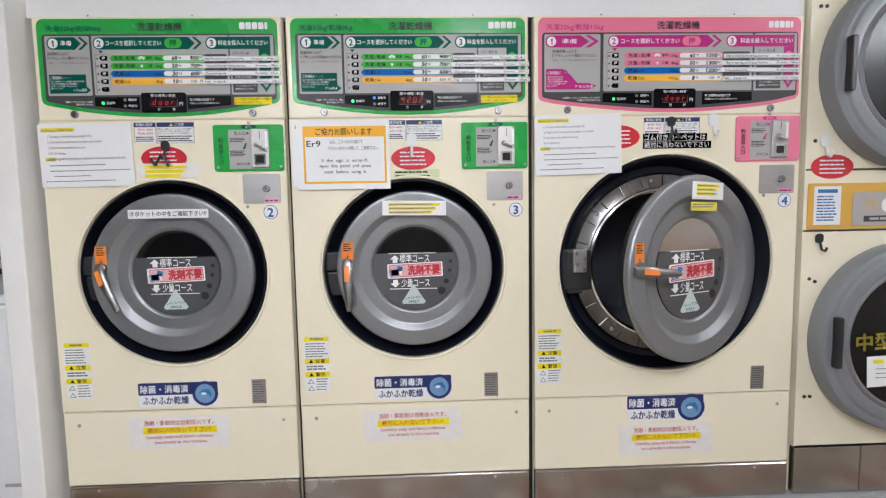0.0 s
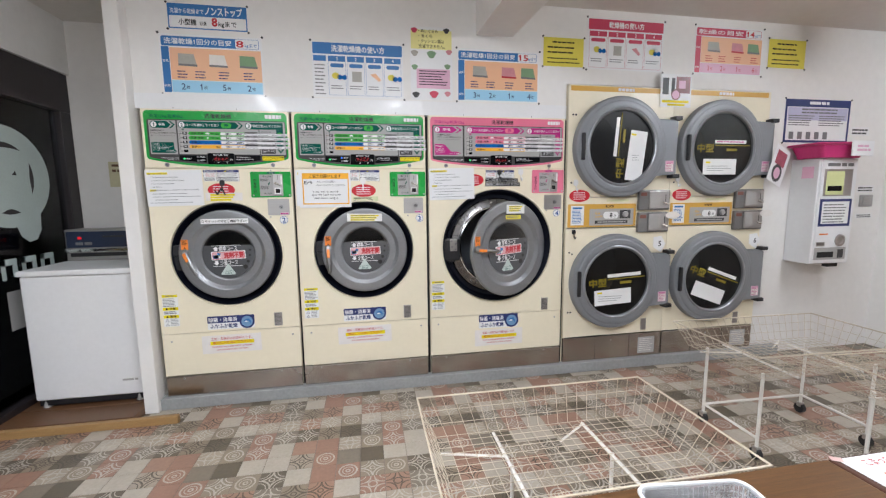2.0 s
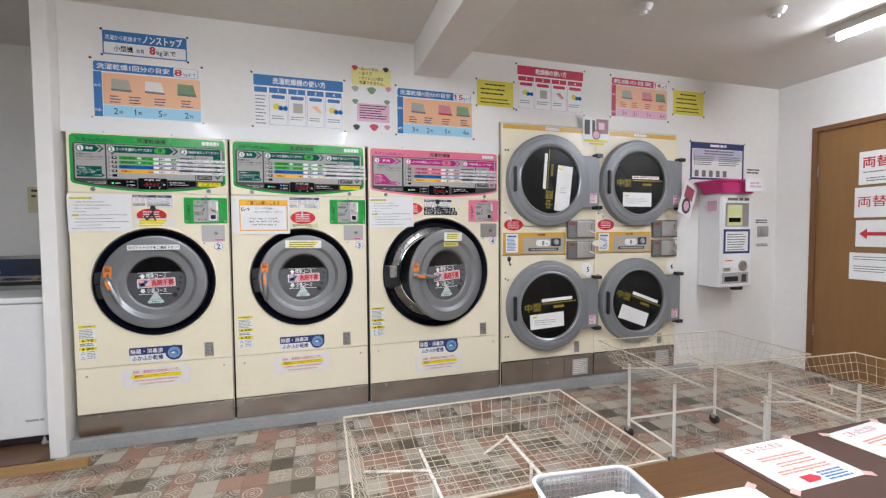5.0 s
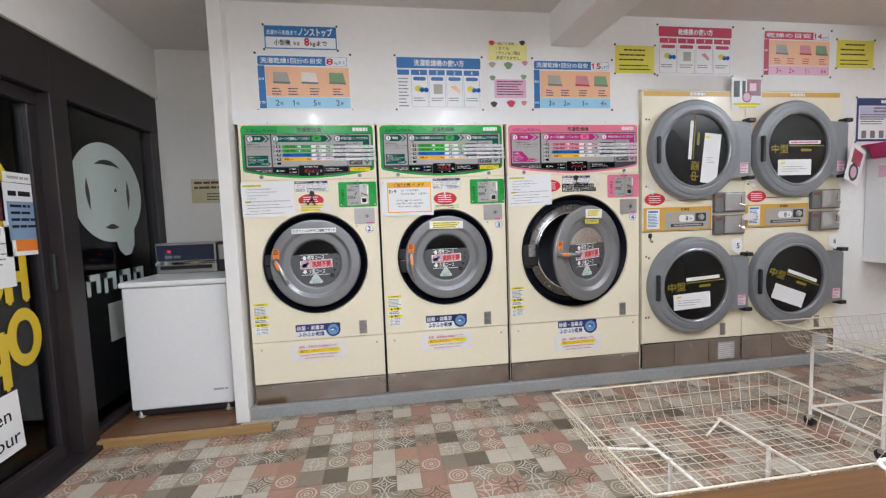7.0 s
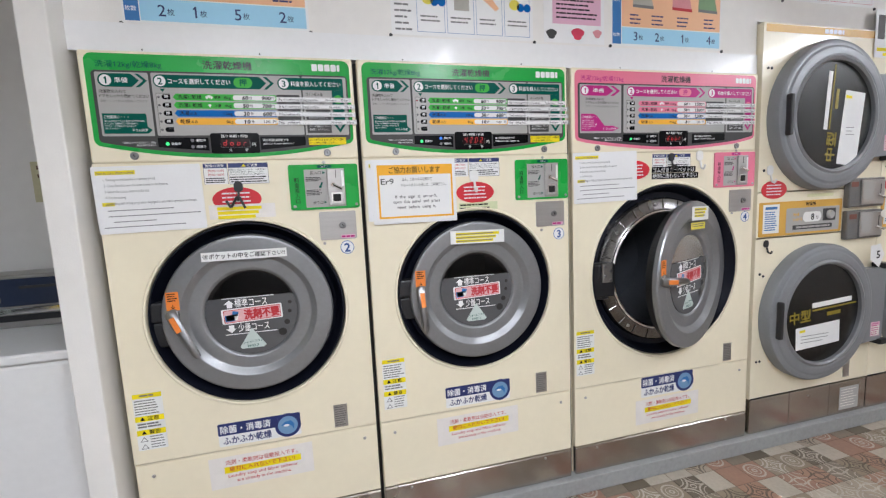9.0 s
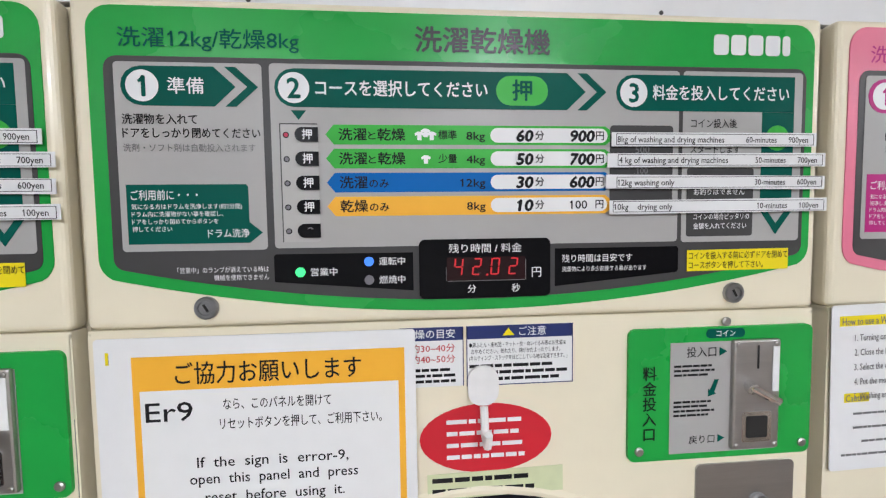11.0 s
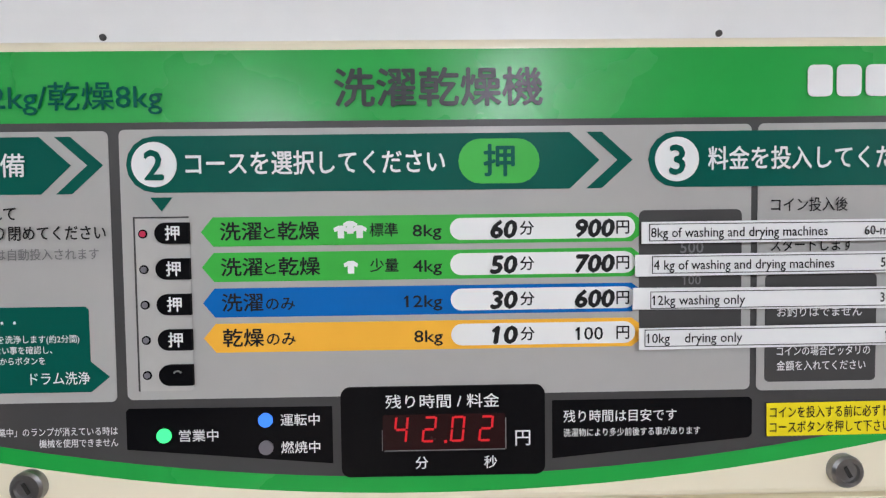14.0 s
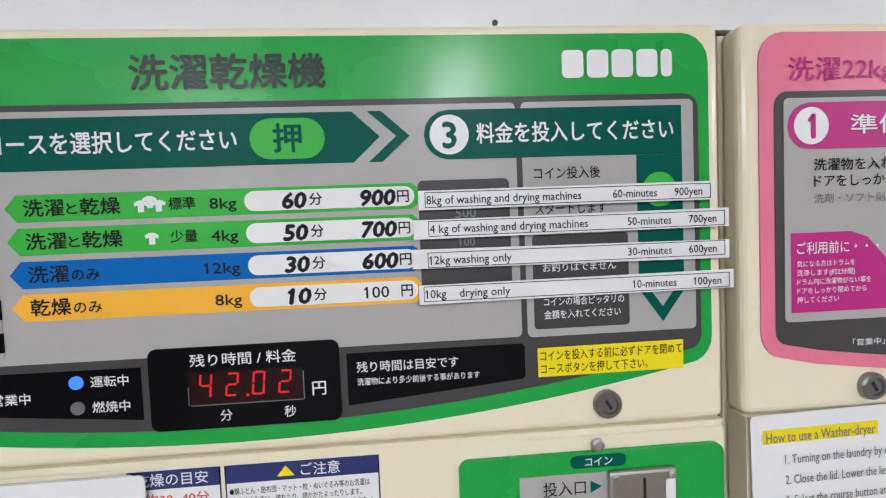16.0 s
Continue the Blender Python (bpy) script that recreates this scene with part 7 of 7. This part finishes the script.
# ---- low table with its papers ----
def low_table(x0, x1, mat, label):
    tb = base("low_table", (x0 + x1) / 2, -0.62, 0, label, "table", "low tables")
    h = (x1 - x0) / 2
    part("tabletop", box(-h, h, -0.26, 0.268, 0.482, 0.515, 0.005, 2), mat, tb, "wood-grain tabletop")
    for sx in (-1, 1):
        for sy in (-1, 1):
            part("leg", rod((sx * (h - 0.09), sy * 0.19, 0), (sx * (h - 0.11), sy * 0.18, 0.482), 0.016, n=12), "black", tb, smooth=True)
    part("apron", box(-h + 0.07, h - 0.07, -0.20, 0.20, 0.45, 0.4815), "wood", tb)


low_table(-0.23, 1.130, "table", "low brown wood-grain table holding a tray")
low_table(1.133, 1.96, "table_red", "low reddish brown table with papers on it")


def table_paper(name, x, y, w, h, turn, label, heading, red):
    ob = base(name, x, y, 0.5155, label, "notice", "papers on the table")
    ob.rotation_euler = (Matrix.Rotation(radians(turn), 4, "Z") @ Matrix.Rotation(radians(-90), 4, "X")).to_euler()
    part("paper", slab(rect(-w / 2, -h / 2, w / 2, h / 2), 0.0012, 0.001), "paper", ob)
    if red:
        Print(0.0016).bars(-w * 0.30, w * 0.32, h * 0.16, 2, h * 0.055, h * 0.03, random.Random(2), 0).bars(-w * 0.20, w * 0.30, h * 0.0, 2, h * 0.055, h * 0.028, random.Random(3), 0).bars(-w * 0.34, w * 0.34, -h * 0.15, 2, h * 0.05, h * 0.028, random.Random(5), 0).done("print", shade("salmon_ink", (0.72, 0.25, 0.16), 0.5, var=0), ob)
        Print(0.0016).text("こまったときは", -w * 0.30, h * 0.37, h * 0.14, w * 0.55).done("heading_lettering", "redink", ob)
        Print(0.0016).shape([(-w * 0.22, -h * 0.42), (-w * 0.06, -h * 0.42), (0, -h * 0.36), (-w * 0.06, -h * 0.29), (-w * 0.22, -h * 0.29)]).done("arrow", "red", ob)
        Print(0.0016).bars(w * 0.03, w * 0.38, -h * 0.29, 4, h * 0.05, h * 0.028, random.Random(9), 0.1).done("print", "posterblue", ob)
    else:
        Print(0.0016).bars(-w * 0.2, w * 0.2, h * 0.25, 2, h * 0.06, h * 0.035, random.Random(2), 0).bars(-w * 0.36, w * 0.36, -h * 0.05, 4, h * 0.10, h * 0.03, random.Random(4), 0.2).done("print", "posterblue", ob)
    for sx in (-1, 1):
        for sz in (-1, 1):
            part("tape", slab(rect(sx * w / 2 - 0.014, sz * h / 2 - 0.010, sx * w / 2 + 0.014, sz * h / 2 + 0.010, 30 * sx * sz), 0.0017, 0.0003), "tape", ob)
    return ob


table_paper("table_notice", 1.285, -0.46, 0.268, 0.20, 0, "laminated white notice with red print taped to the table", True, True)
table_paper("table_notice", 1.69, -0.475, 0.268, 0.20, 4, "laminated white notice with red print taped to the table", True, True)
table_paper("table_notice", 0.93, -0.60, 0.27, 0.20, -4, "laminated white notice with blue print taped to the table", True, False)

# tray of leaflets
tr = base("plastic_tray", 0.56, -0.645, 0.515, "clear perforated plastic tray holding leaflets", "tray")
tr.rotation_euler = (0, 0, radians(-6))
bm = bmesh.new()
TW, TD, TH = 0.108, 0.135, 0.125


def ring(k, z):
    return [bm.verts.new((x, y, z)) for x, y in [(p[0], p[1]) for p in rrect(-TW * k, -TD * k, TW * k, TD * k, 0.025, 5)]]


rs = [ring(0.86, 0.001), ring(0.88, 0.010), ring(0.99, TH - 0.006), ring(1.04, TH - 0.004), ring(1.04, TH), ring(0.985, TH), ring(0.87, 0.013), ring(0.85, 0.004)]
bm.faces.new(rs[0][::-1])
for a, b in zip(rs, rs[1:]):
    for i in range(len(a)):
        bm.faces.new((a[i], a[(i + 1) % len(a)], b[(i + 1) % len(b)], b[i]))
bm.faces.new(rs[-1])
part("shell", bm, "clearpl", tr, "clear plastic shell", True)
rm = bmesh.new()
pts = rrect(-TW * 1.04, -TD * 1.04, TW * 1.04, TD * 1.04, 0.025, 5)
for a, b in zip(pts, pts[1:] + pts[:1]):
    rod((a[0], a[1], TH - 0.002), (b[0], b[1], TH - 0.002), 0.004, rm, 6)
part("rim", rm, "whiteplastic", tr, "white rounded rim", True)
lt = bmesh.new()


def wallpt(f, k):
    """A point of the tray's side: f round the outline, k from the base to the rim."""
    a = 0.88 + 0.11 * k
    q = rrect(-TW * a - 0.001, -TD * a - 0.001, TW * a + 0.001, TD * a + 0.001, 0.025, 5)
    x = (f % 1.0) * len(q)
    p0, p1 = q[int(x) % len(q)], q[(int(x) + 1) % len(q)]
    t = x - int(x)
    return (p0[0] * (1 - t) + p1[0] * t, p0[1] * (1 - t) + p1[1] * t, 0.010 + (TH - 0.016) * k)


edges = []
q0 = rrect(-TW, -TD, TW, TD, 0.025, 5)
for i in range(len(q0)):
    n_ = max(1, round(math.dist(q0[i], q0[(i + 1) % len(q0)]) / 0.011))
    edges += [(i + m / n_) / len(q0) for m in range(n_)]
for f in edges:
    rod(wallpt(f, 0.62), wallpt(f, 1), 0.0012, lt, 4)
for k in range(6, 9):
    for i in range(len(q0)):
        rod(wallpt(i / len(q0), k / 9), wallpt((i + 0.9999) / len(q0), k / 9), 0.0011, lt, 4)
o = part("lattice", lt, "whiteplastic", tr, "white moulded lattice")
o["kind"] = "stuff"
st = base("leaflet_stack", 0.56, -0.645, 0.5195, "stack of white leaflets in the plastic tray", "leaflets")
st.rotation_euler = (0, 0, radians(-6))
part("pile", box(-0.082, 0.082, -0.105, 0.105, 0, 0.0858, 0.001), "paper", st)
for i, (x, y, t) in enumerate(((-0.01, 0.005, 4), (0.012, -0.01, -5))):
    lf = base("leaflet", 0.56 + x, -0.645 + y, 0.606 + 0.003 * i, "white leaflet with red corner in the plastic tray", "leaflet", "leaflets in the tray")
    lf.rotation_euler = (0, 0, radians(-6 + t))
    part("paper", box(-0.08, 0.08, -0.10, 0.10, 0, 0.0022), "paper", lf)
    b = bmesh.new()
    vs = [b.verts.new(v) for v in ((0.0, 0.02, 0.0026), (0.07, 0.0, 0.0026), (0.075, 0.07, 0.0026), (0.02, 0.09, 0.0026))]
    b.faces.new(vs)
    part("red_field", b, "red", lf)

# ---- floor tiles ----
T = 0.1075
tile_mat = bpy.data.materials.new("patterned_tile")
tile_mat.use_nodes = True
nt = tile_mat.node_tree
N, K = nt.nodes, nt.links
bs = N["Principled BSDF"]


def node(kind, **kw):
    nd = N.new(kind)
    for a, v in kw.items():
        if a == "operation":
            nd.operation = v
    return nd


def math_(op, a, b=None):
    nd = N.new("ShaderNodeMath")
    nd.operation = op
    for i, v in enumerate((a, b)):
        if v is None:
            continue
        if isinstance(v, (int, float)):
            nd.inputs[i].default_value = v
        else:
            K.new(v, nd.inputs[i])
    return nd.outputs[0]


pos = N.new("ShaderNodeNewGeometry").outputs["Position"]
sc = N.new("ShaderNodeVectorMath")
sc.operation = "SCALE"
sc.inputs["Scale"].default_value = 1 / T
K.new(pos, sc.inputs[0])
fl = N.new("ShaderNodeVectorMath")
fl.operation = "FLOOR"
K.new(sc.outputs[0], fl.inputs[0])
fr = N.new("ShaderNodeVectorMath")
fr.operation = "FRACTION"
K.new(sc.outputs[0], fr.inputs[0])
sep = N.new("ShaderNodeSeparateXYZ")
K.new(fr.outputs[0], sep.inputs[0])
cell = N.new("ShaderNodeSeparateXYZ")
K.new(fl.outputs[0], cell.inputs[0])
comb = N.new("ShaderNodeCombineXYZ")
K.new(math_("FLOORED_MODULO", cell.outputs[0], 6.0), comb.inputs[0])
K.new(math_("FLOORED_MODULO", math_("ADD", cell.outputs[1], math_("MULTIPLY", cell.outputs[0], 0.0)), 6.0), comb.inputs[1])
wn = N.new("ShaderNodeTexWhiteNoise")
wn.noise_dimensions = "3D"
K.new(comb.outputs[0], wn.inputs["Vector"])
rsep = N.new("ShaderNodeSeparateColor")
K.new(wn.outputs["Color"], rsep.inputs[0])
par = math_("FLOORED_MODULO", math_("ADD", cell.outputs[0], cell.outputs[1]), 2.0)
# base colour by cell
ramp = N.new("ShaderNodeValToRGB")
ramp.color_ramp.interpolation = "CONSTANT"
cols = [(0.0, (0.245, 0.205, 0.155)), (0.17, (0.43, 0.36, 0.28)), (0.30, (0.36, 0.205, 0.145)), (0.46, (0.145, 0.115, 0.080)), (0.58, (0.52, 0.46, 0.38)), (0.72, (0.31, 0.25, 0.18)), (0.86, (0.40, 0.24, 0.17))]
el = ramp.color_ramp.elements
el[0].position, el[0].color = cols[0][0], (*cols[0][1], 1)
el[1].position, el[1].color = cols[1][0], (*cols[1][1], 1)
for p_, c_ in cols[2:]:
    e_ = el.new(p_)
    e_.color = (*c_, 1)
K.new(rsep.outputs[0], ramp.inputs[0])
ramp2 = N.new("ShaderNodeValToRGB")
ramp2.color_ramp.interpolation = "CONSTANT"
e2 = ramp2.color_ramp.elements
e2[0].color = (0.60, 0.55, 0.48, 1)
e2[1].position, e2[1].color = 0.45, (0.085, 0.062, 0.042, 1)
e_ = e2.new(0.75)
e_.color = (0.58, 0.52, 0.44, 1)
K.new(rsep.outputs[1], ramp2.inputs[0])
# ornaments: rings, corner arcs, crosses
u = math_("SUBTRACT", sep.outputs[0], 0.5)
v = math_("SUBTRACT", sep.outputs[1], 0.5)
rad = math_("SQRT", math_("ADD", math_("MULTIPLY", u, u), math_("MULTIPLY", v, v)))
au, av = math_("ABSOLUTE", u), math_("ABSOLUTE", v)
cu, cv = math_("SUBTRACT", 0.5, au), math_("SUBTRACT", 0.5, av)
crad = math_("SQRT", math_("ADD", math_("MULTIPLY", cu, cu), math_("MULTIPLY", cv, cv)))
band = lambda val, c, w: math_("LESS_THAN", math_("ABSOLUTE", math_("SUBTRACT", val, c)), w)
rings = math_("MAXIMUM", band(rad, 0.36, 0.035), math_("MAXIMUM", band(rad, 0.22, 0.018), band(rad, 0.08, 0.03)))
arcs = math_("MAXIMUM", band(crad, 0.50, 0.035), math_("MAXIMUM", band(crad, 0.36, 0.02), band(rad, 0.10, 0.025)))
star = math_("MAXIMUM", band(math_("MULTIPLY", au, av), 0.03, 0.010), math_("MAXIMUM", band(crad, 0.22, 0.02), band(rad, 0.17, 0.03)))
pick = rsep.outputs[2]
i1 = math_("LESS_THAN", pick, 0.24)
i2 = math_("MULTIPLY", math_("GREATER_THAN", pick, 0.24), math_("LESS_THAN", pick, 0.52))
i3 = math_("MULTIPLY", math_("GREATER_THAN", pick, 0.52), math_("LESS_THAN", pick, 0.76))
orn = math_("ADD", math_("MULTIPLY", rings, i1), math_("ADD", math_("MULTIPLY", arcs, i2), math_("MULTIPLY", star, i3)))
nz = N.new("ShaderNodeTexNoise")
nz.inputs["Scale"].default_value = 70
nz.inputs["Detail"].default_value = 5
K.new(pos, nz.inputs["Vector"])
worn = math_("MULTIPLY", orn, math_("ADD", 0.35, math_("MULTIPLY", nz.outputs[0], 0.95)))
mix = N.new("ShaderNodeMix")
mix.data_type = "RGBA"
K.new(worn, mix.inputs["Factor"])
K.new(ramp.outputs[0], mix.inputs["A"])
K.new(ramp2.outputs[0], mix.inputs["B"])
hs = N.new("ShaderNodeHueSaturation")
hs.inputs["Saturation"].default_value = 1.02
n2 = N.new("ShaderNodeTexNoise")
n2.inputs["Scale"].default_value = 9
n2.inputs["Detail"].default_value = 6
K.new(pos, n2.inputs["Vector"])
K.new(math_("ADD", 0.52, math_("ADD", math_("MULTIPLY", n2.outputs[0], 0.3), math_("MULTIPLY", nz.outputs[0], 0.28))), hs.inputs["Value"])
K.new(mix.outputs["Result"], hs.inputs["Color"])
K.new(hs.outputs[0], bs.inputs["Base Color"])
K.new(math_("ADD", 0.30, math_("MULTIPLY", n2.outputs[0], 0.25)), bs.inputs["Roughness"])
M["tile"] = tile_mat
floor = bpy.data.objects["floor"]
tm = bpy.data.meshes.new("tile")
bm = box(0.0012, T - 0.0012, 0.0012, T - 0.0012, -0.002, 0.0, 0.0006, 1)
bm.to_mesh(tm)
bm.free()
tm.materials.append(tile_mat)
near, rest_v, rest_f = 0, [], []
x_lo, x_hi, y_lo, y_hi = math.floor(XL / T), math.ceil(XR / T), math.floor(YB / T), math.ceil(1.335 / T)
for j in range(y_hi - 1, y_lo - 1, -1):
    for i in range(x_lo, x_hi):
        x, y = i * T, j * T
        if -1.55 < x < 1.25 and 0.12 < y and near < 300:
            near += 1
            t = new("tile", tm)
            t.location = (x, y, 0)
            t.parent = floor
        else:
            b0 = len(rest_v)
            e = 0.0012
            rest_v += [(x + e, y + e, 0), (x + T - e, y + e, 0), (x + T - e, y + T - e, 0), (x + e, y + T - e, 0), (x + e, y + e, -0.002), (x + T - e, y + e, -0.002), (x + T - e, y + T - e, -0.002), (x + e, y + T - e, -0.002)]
            rest_f += [[b0 + q for q in f] for f in ((0, 1, 2, 3), (0, 4, 5, 1), (1, 5, 6, 2), (2, 6, 7, 3), (3, 7, 4, 0))]
me = bpy.data.meshes.new("far_tiles")
me.from_pydata(rest_v, [], rest_f)
me.materials.append(tile_mat)
ft = new("far_tiles", me)
ft.parent = floor
ft["kind"] = "stuff"

bpy.data.objects.remove(_writer)
bpy.data.curves.remove(_curve)
